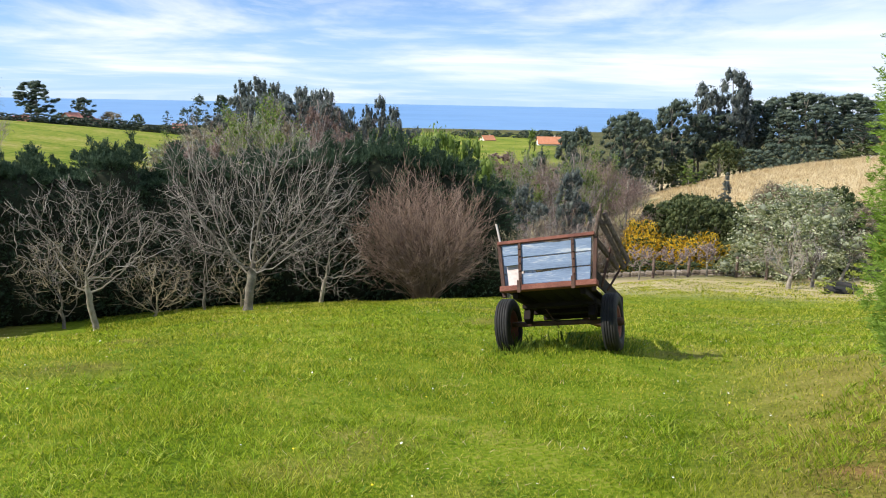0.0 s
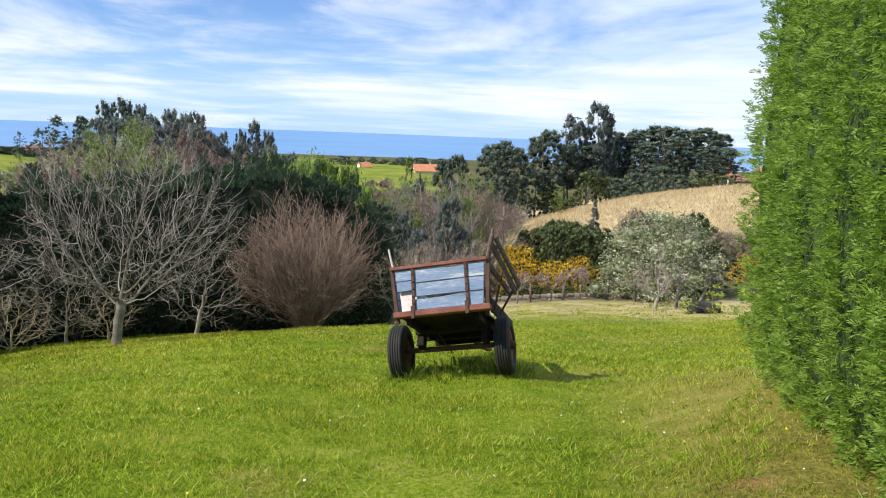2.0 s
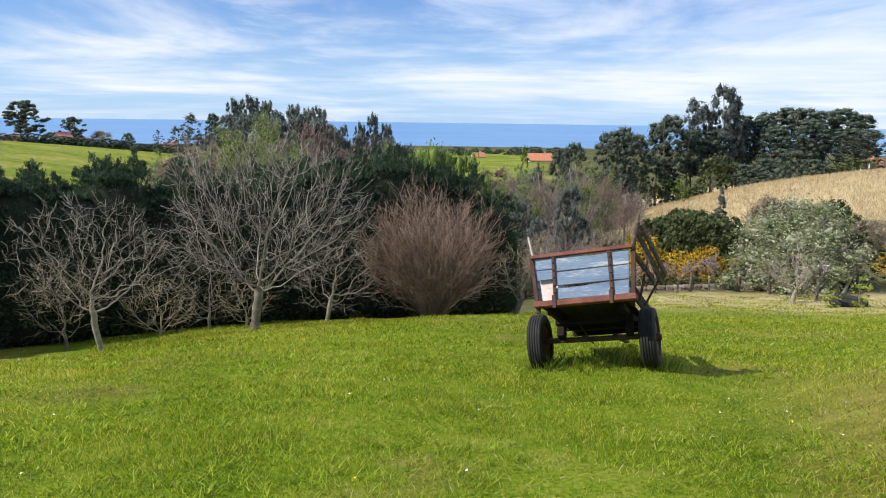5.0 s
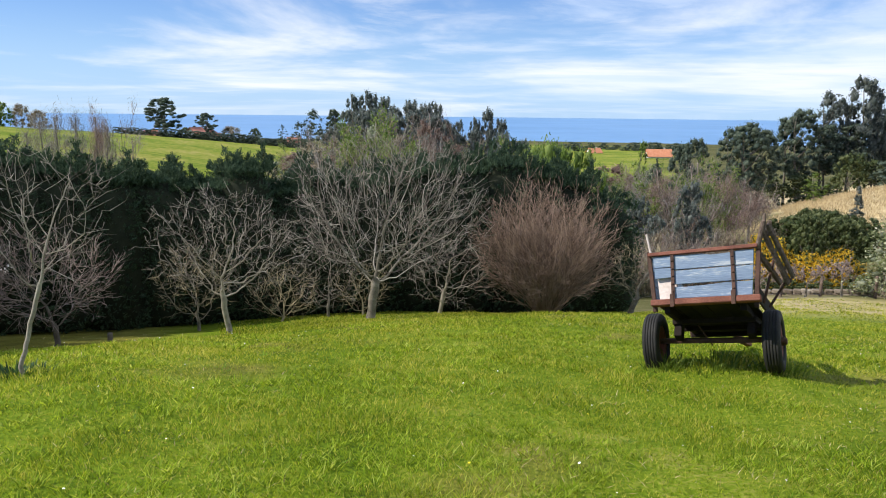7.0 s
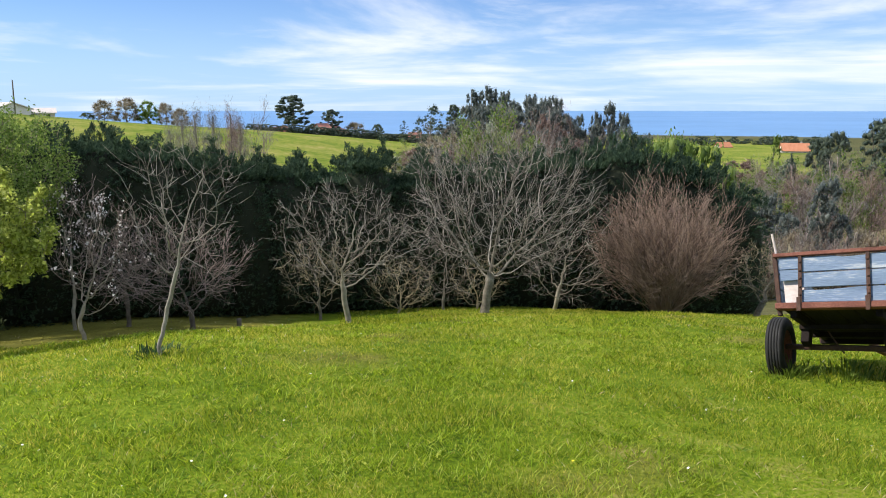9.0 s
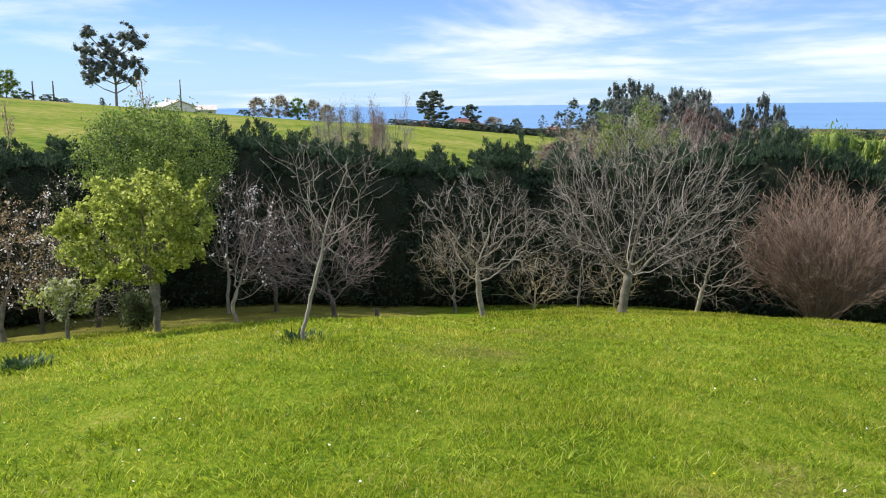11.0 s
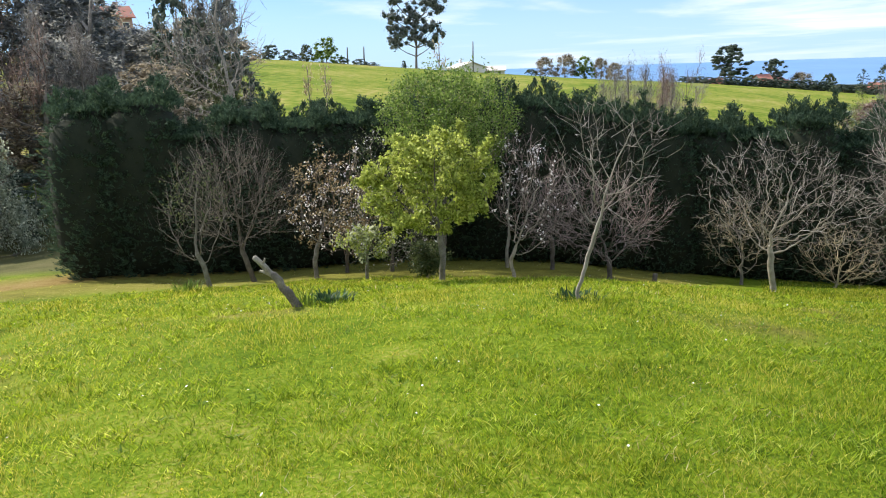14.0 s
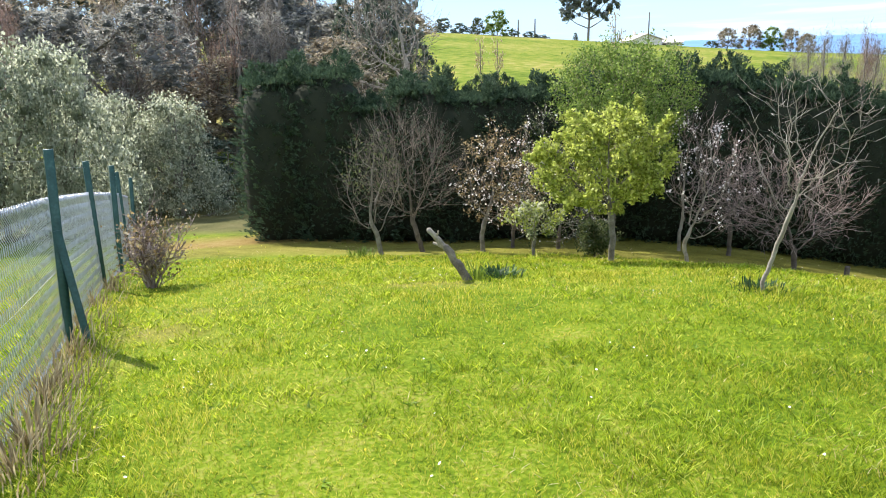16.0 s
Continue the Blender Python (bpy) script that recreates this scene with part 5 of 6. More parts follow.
def broad_proto(name, seed, mat, label, n=90, z0=1.0, spread=2.6, size=0.22, per=105, fill=0.45, slim=0.5):
    rng = random.Random(seed)
    blobs = dome_blobs(rng, n, 0, 0, z0, 9.7, spread, 0.34, 0.75)
    return leaf_tree(name, seed, label, "tree", mat, blobs, per, size, size * slim, 7.5, 0.16, 0.85, 9, 0.1, 0.1, fill)


def bare_proto(name, seed, twig, bark, label, along_trunk=0.0, nleaf=3000, limb_len=None, spread=0.55, limbs=10, h=10.0, trunk_h=3.0, density=0.9, rise=0.14, r=0.11, stems=1, levels=2, leaf=None, twig_r=0.042, haze=None, nhaze=2200):
    root = empty(name, (0, 0, 0), label, "tree")
    tips = woody(root, seed, h=h, trunk_h=trunk_h, r=r, limbs=limbs, spread=spread, twig_mat=twig, bark=bark, density=density, rise=rise, twig_r=twig_r, wander=0.2,
                 limb_len=limb_len or (h - trunk_h) * 0.95, angle=(0.35, 0.9), stems=stems, levels=levels, along_trunk=along_trunk)
    if haze:
        # the finest twigs, as narrow slivers that point up and out
        rng = np.random.default_rng(seed + 9)
        t = np.array([tuple(p) for p in tips])
        c = t[rng.integers(0, len(t), nhaze)] + rng.normal(size=(nhaze, 3)) * np.array([0.34, 0.34, 0.4])
        tagged(leaves("twig_mass", root, c, 0.5, 0.02, haze, seed + 10, up=1.3), kind="stuff")
    if leaf:
        rng = np.random.default_rng(seed)
        t = np.array([tuple(p) for p in tips])
        leaves("foliage", root, t[rng.integers(0, len(t), nleaf)] + rng.normal(size=(nleaf, 3)) * 0.3, 0.26, 0.15, leaf, seed)
    return root


def bush_proto(name, seed, mat, label, per=8, n=48, size=0.75, fill=0.75, inner=None, slim=0.5, blob=(1.1, 2.2)):
    """A wide rounded bush, broader than high, leafy to the ground."""
    rng = random.Random(seed)
    blobs = []
    for k in range(n):
        u = rng.random()
        lim = 5.2 * math.cos(u * 1.35) ** 0.6
        a, q = rng.random() * math.tau, math.sqrt(rng.random()) * lim
        blobs.append((q * math.cos(a), q * math.sin(a), 0.6 + 7.6 * u + (2.2 - blob[1]) * 0.8 * u, rng.uniform(*blob)))
    return leaf_tree(name, seed, label, "bush", mat, blobs, per, size, size * slim, 3.0, 0.3, 0.9, 22, 0.4, 0.4, fill, inner)


USED = {}
wrng = random.Random(4)


def stand(protos, az, d, tan_top, width, label="", sink=0.15, turn=None, rng=random.Random(77)):
    """Places a copy of one of the ten-metre trees: its top reaches tan_top as seen from the eye, and its crown that width."""
    proto, w0 = protos[rng.randrange(len(protos))]
    h = max(0.3, top_height(az, d, tan_top))
    p = spot(az, d) - Vector((0, 0, sink))
    turn = rng.uniform(0, 360) if turn is None else turn
    m = Matrix.Translation(p) @ Matrix.Rotation(radians(turn), 4, "Z") @ Matrix.Diagonal((width / w0, width / w0, (h + sink) / 10.0, 1))
    if proto.name in USED:
        ob = copy_thing(proto, m)
    else:
        ob, USED[proto.name] = proto, True
    ob.matrix_basis = m
    if label:
        ob["label"] = label
    return ob


PINES = [(pine_proto(101), 5.4), (pine_proto(102, 2.9), 5.8), (pine_proto(103, 2.2), 4.6)]
EUCS = [(euc_proto(111), 4.2), (euc_proto(112, 0.9), 4.4), (euc_proto(113, -0.7), 4.3)]
GREYS = [(euc_proto(114, 0.3, HAZE_TAN, 300, 0.2, 0.3, "tall hazy grey-brown tree in the wood"), 4.2), (euc_proto(115, -0.5, VEILWOOD, 300, 0.2, 0.3, "tall hazy grey-green tree in the wood"), 4.2)]
GREENS = [(broad_proto("spring_tree", 121, SPRING, "pale spring-green tree in the valley"), 5.6), (broad_proto("spring_tree", 122, SPRING, "pale spring-green tree in the valley"), 5.6)]
OLIVES = [(broad_proto("evergreen_tree", 131, OLIVE, "dull dark green bushy tree"), 5.6), (broad_proto("evergreen_tree", 132, OLIVE, "dull dark green bushy tree", z0=0.8), 5.6)]
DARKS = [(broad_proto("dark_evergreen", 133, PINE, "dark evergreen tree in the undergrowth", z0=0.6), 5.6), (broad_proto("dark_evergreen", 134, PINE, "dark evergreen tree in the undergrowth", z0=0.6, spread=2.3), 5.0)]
WILLOWS = [(bush_proto("grey_willow", 140 + k, WILLOW, "rounded grey-green willow bush in pale leaf", per=80, n=170, size=0.24, fill=0.25, inner=WILLOW, blob=(0.7, 1.35)), 12.0) for k in (1, 2)]
BARES = [(bare_proto("bare_birch", 151, TWIG_PINK, BARK_GREY, "slim bare grey birch", along_trunk=1.0, limb_len=4.0, trunk_h=9.0, limbs=11, spread=0.7, twig_r=0.016, density=0.7, haze=HAZE_RED, nhaze=2600, r=0.08), 4.4), (bare_proto("bare_birch", 152, TWIG_GREY, BARK_GREY, "slim bare grey birch", along_trunk=1.0, limb_len=4.0, trunk_h=9.0, limbs=11, spread=0.7, twig_r=0.016, density=0.7, haze=HAZE_GREY, nhaze=2600, r=0.08), 4.4)]
REDS = [(bare_proto("bare_alder", 153, TWIG_RED, BARK_GREY, "bare reddish-brown alder in the valley", spread=0.8, limbs=7, trunk_h=1.5, density=0.52, twig_r=0.026, nhaze=2600, haze=HAZE_RED), 6.0), (bare_proto("bare_alder", 154, TWIG_PINK, BARK_GREY, "bare brown alder in the valley", spread=0.8, limbs=7, trunk_h=1.5, density=0.52, twig_r=0.026, nhaze=2600, haze=HAZE_GREY), 6.0)]
BUDDING = [(bare_proto("budding_willow", 155, TWIG_TAN, BARK_GREY, "tree in thin yellow-green bud", spread=0.75, limbs=7, trunk_h=1.5, density=0.55, twig_r=0.03, leaf=SPRING, nleaf=3000, haze=HAZE_TAN, nhaze=2400), 6.0)]
ORANGE_BUDS = [(bare_proto("budding_poplar", 156, TWIG_TAN, BARK_GREY, "thin young poplar with orange-tinted buds", along_trunk=1.0, limb_len=3.6, trunk_h=9.2, limbs=12, spread=0.8, twig_r=0.012, nleaf=260, leaf=DRYLEAF, r=0.07), 4.0)]

BUSHY = {"olive": dict(per=26, size=0.36, fill=0.5, n=100, blob=(0.6, 1.3)), "brown": dict(per=46, size=0.6, slim=0.14, fill=0.4, n=80, blob=(0.8, 1.6)), "green": dict(per=26, size=0.4, fill=0.5, n=90, blob=(0.7, 1.5)), "dark": dict(per=16, size=0.5, fill=0.6, n=60, blob=(0.8, 1.7))}
BUSH = {k: [(bush_proto(n, 160 + i, m, lab, **BUSHY.get(k, {})), 12.0)] for i, (k, n, m, lab) in enumerate((("dark", "dark_bush", PINE, "low dark bush along the field's crest"), ("olive", "green_bush", OLIVE, "dull green rounded bush"),
                                                                                              ("green", "spring_bush", SPRING, "pale spring-green rounded bush"), ("brown", "brown_bush", HAZE_TAN, "bare tan-brown rounded bush")))}


def crest_pine(seed):
    """A round-headed pine, as wide as high, its needles in flat clouds with gaps."""
    rng = random.Random(seed)
    blobs = []
    for k in range(44):
        u = (k + rng.random()) / 44
        z = 2.3 + 6.7 * u
        lim = 4.2 * math.sin(math.pi * (0.2 + 0.72 * u)) ** 0.8
        a, q = rng.random() * math.tau, (0.35 + 0.65 * rng.random()) * lim
        for _ in range(4):
            blobs.append((q * math.cos(a) + rng.gauss(0, .5), q * math.sin(a) + rng.gauss(0, .5), z + rng.gauss(0, .2), rng.uniform(0.5, 0.95)))
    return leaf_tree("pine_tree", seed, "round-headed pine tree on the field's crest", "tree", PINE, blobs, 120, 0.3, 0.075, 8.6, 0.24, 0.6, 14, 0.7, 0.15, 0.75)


CRESTPINE = [(crest_pine(105), 9.6)]
# far pines, hedges and trees along the field's crest
stand(CRESTPINE, 28.0, 262, 0.018, 13.5, "round-headed pine tree on the field's crest")
stand(CRESTPINE, 25.2, 262, -0.001, 8.6, "small pine tree on the field's crest")
stand(DARKS, 19.8, 258, -0.017, 4.0)
for az, d, tt, w in ((17.7, 180, .004, 7), (16.1, 185, .004, 4.5), (18.6, 182, -.012, 5)):
    stand([PINES[2]] + DARKS, az, d, tt, w)
for az, d, tt, w in ((14.6, 130, .026, 4.6), (13.5, 128, .031, 5), (12.6, 132, .024, 4), (11.6, 126, .012, 4), (10.7, 124, .020, 4.5), (9.7, 122, .016, 4), (8.6, 124, .017, 3.5),
                     (15.4, 132, .006, 4), (6.9, 128, -.006, 3), (5.6, 128, -.002, 3), (4.9, 128, .011, 3.2), (3.4, 126, -.003, 3.6), (4.2, 130, -.012, 3), (7.8, 118, -.012, 3.5)):
    stand(EUCS, az, d, tt, w)
for az, d, tt, w in ((9.8, 118, -.02, 6), (12.2, 118, -.02, 6), (14.6, 120, -.02, 6), (6.2, 116, -.035, 6), (3.6, 116, -.04, 6), (1.2, 116, -.045, 6), (16.6, 128, -.03, 6)):
    stand(DARKS + OLIVES, az, d, tt, w)
for az, d, tt, w in ((16.9, 100, -.03, 4), (15.6, 96, -.034, 4), (7.6, 64, -.016, 4.2), (9.2, 62, -.006, 4.6), (10.6, 63, -.02, 4.2), (11.6, 66, -.022, 4), (17.6, 88, -.028, 5), (18.6, 92, -.036, 5), (16.2, 84, -.026, 5), (5.6, 62, -.04, 4.2), (6.4, 66, -.045, 3.4), (4.6, 60, -.06, 4), (2.6, 60, -.062, 4), (18.4, 90, -.05, 4.5), (21.0, 62, -.062, 3)):
    stand(REDS, az, d, tt, w)
for az, d, tt, w in ((13.6, 58, -.013, 4.6), (12.4, 56, -.024, 4), (14.9, 60, -.026, 4), (19.6, 96, -.05, 5), (3.4, 56, -.05, 4)):
    stand(BUDDING, az, d, tt, w)
for az, d, tt, w in ((1.6, 52, -.028, 3.4), (-0.2, 50, -.022, 3.4), (-1.7, 52, -.032, 3.0), (-2.8, 48, -.058, 2.8), (0.6, 47, -.042, 3.0), (3.0, 54, -.045, 3.2), (-3.4, 56, -.075, 3.0)):
    stand(BUSH["green"], az, d, tt, w + 1.6, "dense spring-green tree behind the cypress hedge", sink=0.3)
for az, d, tt, w in ((15.2, 110, -.012, 4.5), (14.0, 108, .006, 4.5), (12.9, 108, .010, 4.5), (11.8, 106, .002, 4.5), (10.2, 106, .008, 4.5), (9.2, 104, .004, 4.5), (8.0, 104, -.002, 4), (16.6, 112, -.018, 4.5), (7.0, 106, -.02, 4), (5.3, 106, -.016, 4), (3.8, 106, -.02, 4), (2.4, 108, -.03, 4)):
    stand(EUCS, az, d, tt, w)
for az, d, tt, w in ((17.6, 84, -.045, 5), (15.8, 82, -.05, 5), (14.2, 80, -.05, 5), (12.4, 78, -.045, 5), (10.6, 78, -.04, 5), (8.6, 76, -.045, 5), (6.6, 76, -.05, 5), (4.6, 74, -.055, 5), (2.6, 74, -.06, 5), (19.4, 70, -.07, 4)):
    stand(OLIVES + DARKS, az, d, tt, w, sink=0.5)
# twiggy brown, pinkish and budding crowns that close the view behind the hedge
HAZES = [(broad_proto("bare_thicket_tree", 135, HAZE_RED, "twiggy bare tree with a hazy pinkish-brown crown", size=0.42, per=90, fill=0.4, slim=0.22), 5.6), (broad_proto("bare_thicket_tree", 136, HAZE_TAN, "twiggy bare tree with a hazy tan crown", size=0.42, per=90, fill=0.4, slim=0.22), 5.6)]
BUDS = [(broad_proto("budding_tree", 137, WILLOW, "tree in hazy yellow-green bud", size=0.3, per=90, fill=0.4, slim=0.3), 5.6)]
for az, d, tt, w, pr in ((17.8, 72, -.036, 5, HAZES), (16.4, 70, -.03, 5, HAZES), (15.4, 66, -.036, 4.6, HAZES), (11.8, 64, -.024, 4, HAZES), (9.6, 63, -.007, 3.8, HAZES[:1]), (8.6, 63, -.018, 4, HAZES[:1]), (7.2, 64, -.04, 4.5, HAZES), (19.4, 74, -.052, 5, HAZES),
                         (13.6, 60, -.016, 4.2, BUDS), (12.6, 60, -.03, 4, BUDS), (14.8, 61, -.03, 4, BUDS), (6.0, 62, -.05, 4.5, BUDS), (4.4, 62, -.05, 4.5, HAZES), (20.8, 74, -.062, 4, BUDS), (10.6, 58, -.04, 4.5, BUDS), (16.8, 58, -.055, 4.5, HAZES), (18.6, 60, -.062, 4, HAZES)):
    stand(pr, az, d, tt, w, sink=0.4)
# bushes along the crest of the field
for k in range(26):
    az = 31 - k * 0.52
    stand(BUSH["dark"], az, 236, float(np.interp(az, [17, 20, 25, 31], [-.038, -.034, -.025, -.019])) + wrng.uniform(-.002, .001), 5.5, "low dark hedge along the field's crest")
for az, d, tt, w, pr in ((29.6, 236, -.026, 8, BUSH["dark"]), (27.4, 238, -.03, 9, BUSH["dark"]), (25.0, 240, -.031, 9, BUSH["dark"]), (22.8, 242, -.033, 9, BUSH["dark"]), (20.8, 242, -.036, 9, BUSH["dark"]), (18.8, 242, -.04, 9, BUSH["dark"]),
                         (23.4, 262, -.018, 10, BUSH["brown"]), (21.8, 262, -.02, 6, BUSH["olive"]), (26.5, 268, -.02, 8, BUSH["olive"]),
                         (40.8, 205, .010, 7, BUSH["brown"]), (39.4, 205, .013, 8, BUSH["brown"]), (38.0, 205, .009, 7, BUSH["green"]), (36.8, 207, .007, 6, BUSH["brown"]), (41.8, 205, -.006, 5, BUSH["olive"]), (35.8, 200, .0, 6, BUSH["brown"]),
                         (62.2, 186, .028, 6, BUSH["dark"]), (60.8, 184, .035, 6, BUSH["dark"]), (59.6, 184, .028, 5, BUSH["dark"]), (58.6, 184, .022, 5, BUSH["dark"]), (56.8, 175, .043, 7.5, BUSH["green"]), (58.2, 176, .035, 4, BUSH["olive"]),
                         (55.8, 186, .017, 5, BUSH["dark"]), (54.4, 186, .014, 5, BUSH["dark"]), (53.5, 186, .009, 4, BUSH["dark"]), (51.2, 180, .010, 1.6, BUSH["dark"])):
    stand(pr, az, d, tt, w, "")


def build_field_eucalyptus():
    """The lone forked eucalyptus on the crest, with open clumps."""
    rng = random.Random(9)
    blobs = []
    for cx, cz, n, s in ((-2.6, 13.6, 4, 1.0), (1.9, 13.4, 7, 1.3), (3.5, 11.6, 3, 0.8), (-2.8, 10.5, 6, 1.3), (-0.6, 10.2, 7, 1.4), (0.4, 8.0, 6, 1.6), (-2.6, 7.2, 5, 1.3), (2.5, 8.4, 5, 1.2), (3.3, 6.7, 3, 0.8), (-3.2, 5.6, 3, 0.8), (0.2, 6.0, 4, 1.2), (-0.9, 11.9, 3, 0.7), (-2.9, 4.8, 3, 0.8), (2.4, 5.2, 3, 0.8), (-3.4, 8.8, 3, 0.8), (3.2, 12.6, 3, 0.8)):
        for _ in range(n * 4):
            blobs.append((cx * 1.4 + rng.gauss(0, s * 0.85), rng.uniform(-1.8, 1.8), cz + rng.gauss(0, s * 0.6), rng.uniform(0.5, 1.05)))
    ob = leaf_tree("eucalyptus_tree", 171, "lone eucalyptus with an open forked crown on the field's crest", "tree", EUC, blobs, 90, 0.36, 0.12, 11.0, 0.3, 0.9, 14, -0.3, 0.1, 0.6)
    s = top_height(50.3, 188, 0.090) / 14.8
    ob.matrix_basis = Matrix.Translation(spot(50.3, 188)) @ Matrix.Rotation(radians(50), 4, "Z") @ Matrix.Diagonal((s, s, s, 1))


build_field_eucalyptus()
# bare poplars and saplings behind the garden hedge
for az, d, tt, w in ((36.0, 44, -.002, 2.0), (35.0, 42, .006, 2.2), (34.0, 43, .004, 2.2), (33.0, 42, .008, 2.2), (32.2, 44, -.006, 2.0), (37.0, 45, -.016, 1.8)):
    stand(BARES, az, d, tt, w)
for az, d, tt, w in ((58.4, 34, .014, 1.3), (57.0, 34, .012, 1.3), (48.6, 34, .038, 1.3)):
    stand(ORANGE_BUDS, az, d, tt, w)
stand([REDS[1]], 31.2, 60, .004, 3.4)
for az, d, tt, w in ((66.7, 40, .15, 3.6), (65.2, 41, .16, 3.4), (64.0, 43, .10, 3.0), (67.4, 44, .12, 3.0), (63.0, 42, .03, 2.6)):
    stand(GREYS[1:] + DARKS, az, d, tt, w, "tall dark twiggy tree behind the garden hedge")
# dark wood beyond the hedge
for k in range(18):
    az = 64.8 + k * 1.6 + wrng.uniform(-.5, .5)
    d = wrng.uniform(44, 66)
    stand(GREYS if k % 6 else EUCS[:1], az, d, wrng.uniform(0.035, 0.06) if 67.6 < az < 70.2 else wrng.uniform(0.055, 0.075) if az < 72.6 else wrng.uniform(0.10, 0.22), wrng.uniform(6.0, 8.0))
for k in range(14):
    az = 65.4 + k * 1.95 + wrng.uniform(-.5, .5)
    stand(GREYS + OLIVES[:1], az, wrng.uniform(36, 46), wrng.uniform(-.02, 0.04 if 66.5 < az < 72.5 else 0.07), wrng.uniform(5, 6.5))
for az, d, tt, w in ((77.9, 40, .07, 3.6), (79.4, 42, .05, 3.2)):
    o = stand(REDS, az, d, tt, w, "russet-brown tree at the wood's edge")
for k in range(7):
    stand(BARES + REDS[1:], 73 + k * 2.8 + wrng.uniform(-.6, .6), wrng.uniform(37, 41), wrng.uniform(.02, .10), wrng.uniform(2.2, 3.4), "bare grey-brown tree at the edge of the wood")
for az, d, tt, w in ((66.0, 60, .07, 6), (67.8, 62, .045, 6), (69.3, 64, .05, 6), (70.8, 60, .065, 6), (72.2, 58, .085, 6), (73.6, 60, .10, 6)):
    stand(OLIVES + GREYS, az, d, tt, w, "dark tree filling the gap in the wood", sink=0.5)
stand(OLIVES, 64.2, 30, .012, 2.2)
stand(DARKS, 62.8, 27, -.03, 2.0)
# willow bushes by the fence corner
for az, d, tt, w in ((80.6, 30, -.036, 4.6), (84.6, 31, -.03, 4.2), (87.6, 27, .035, 5.2), (91.5, 26, .05, 5.5), (95.5, 26, .05, 5.5)):
    stand(WILLOWS, az, d, tt, w)
for az, d, tt, w in ((83.0, 34, -.08, 4), (79.0, 35, -.09, 4), (86.5, 34, -.08, 4), (77.4, 33, -.1, 3)):
    stand(DARKS, az, d, tt, w)

# ---- valley woods and the slope with dry grass ----
for az, d, tt, w in ((-12.9, 112, -.012, 5.5), (-13.9, 108, -.006, 6), (-14.9, 112, -.016, 5), (-16.4, 118, .002, 5), (-17.2, 116, .010, 5.5), (-22.6, 128, .010, 6), (-23.6, 130, .014, 6.5), (-24.8, 132, .020, 7), (-25.9, 130, .019, 7),
                     (-27.1, 132, .016, 7), (-28.2, 134, .019, 7.5), (-29.3, 132, .012, 6), (-29.9, 128, -.006, 5), (-21.9, 126, .0, 5.5), (-20.2, 122, -.006, 5), (-18.6, 120, -.008, 5), (-10.3, 98, -.027, 4.2), (-9.4, 100, -.034, 3.6),
                     (-26.4, 126, .006, 6), (-24.2, 124, -.002, 6), (-28.8, 124, -.004, 6)):
    stand(PINES, az, d, tt, w)
for az, d, tt, w in ((-18.9, 122, .033, 5), (-20.9, 122, .050, 5.2), (-21.6, 124, .036, 4), (-19.6, 124, .018, 4)):
    stand(EUCS, az, d, tt, w)
for k in range(14):
    az = -13 - k * 1.25 + wrng.uniform(-.4, .4)
    stand(BUSH["olive"] + BUSH["dark"], az, wrng.uniform(112, 124), wrng.uniform(-.05, -.025) - 0.03 * (az > -20), wrng.uniform(5, 8), "dark undergrowth bush below the pines", sink=0.6)
for az, d, tt, w in ((-31.0, 150, -.03, 6), (-33.0, 160, -.034, 7)):
    stand(DARKS, az, d, tt, w)
stand(GREENS, -18.2, 102, -.066, 3.2, "bright green bush at the edge of the pines")
stand(GREENS, -6.7, 120, -.034, 4.6, "yellow-green tree in the valley")
stand([DARKS[1]], -7.5, 58, -.054, 2.2, "ivy-covered dark tree in the valley")
for az, d, tt, w in ((-6.3, 44, -.10, 1.8), (-9.6, 46, -.078, 2.0), (-7.6, 42, -.125, 1.6), (-4.6, 46, -.12, 1.8), (-10.8, 46, -.12, 1.8)):
    stand(EUCS, az, d, tt, w, "bluish young eucalyptus in the valley")
for k in range(26):
    az = -3.6 - 11.0 * k / 26 + wrng.uniform(-.4, .4)
    d = wrng.choice((52, 62, 75, 88))
    stand(BARES + REDS[1:] + BUDDING[:1], az, d, wrng.uniform(-.10, -.058), wrng.uniform(3, 4.5), "slim bare tree in the brown valley wood")
for k in range(26):
    az = -3.4 - 9.8 * k / 26 + wrng.uniform(-.4, .4)
    stand(BUSH["brown"] + REDS, az, wrng.uniform(38, 48), wrng.uniform(-.165, -.135), wrng.uniform(2.4, 3.6), "bare brown bush in the valley", sink=0.8)
for k in range(16):
    az = -2.5 - 10.0 * k / 16 + wrng.uniform(-.3, .3)
    stand(HAZES + REDS + BUDS, az, wrng.uniform(95, 150), wrng.uniform(-.085, -.062), wrng.uniform(6, 9), sink=0.6)
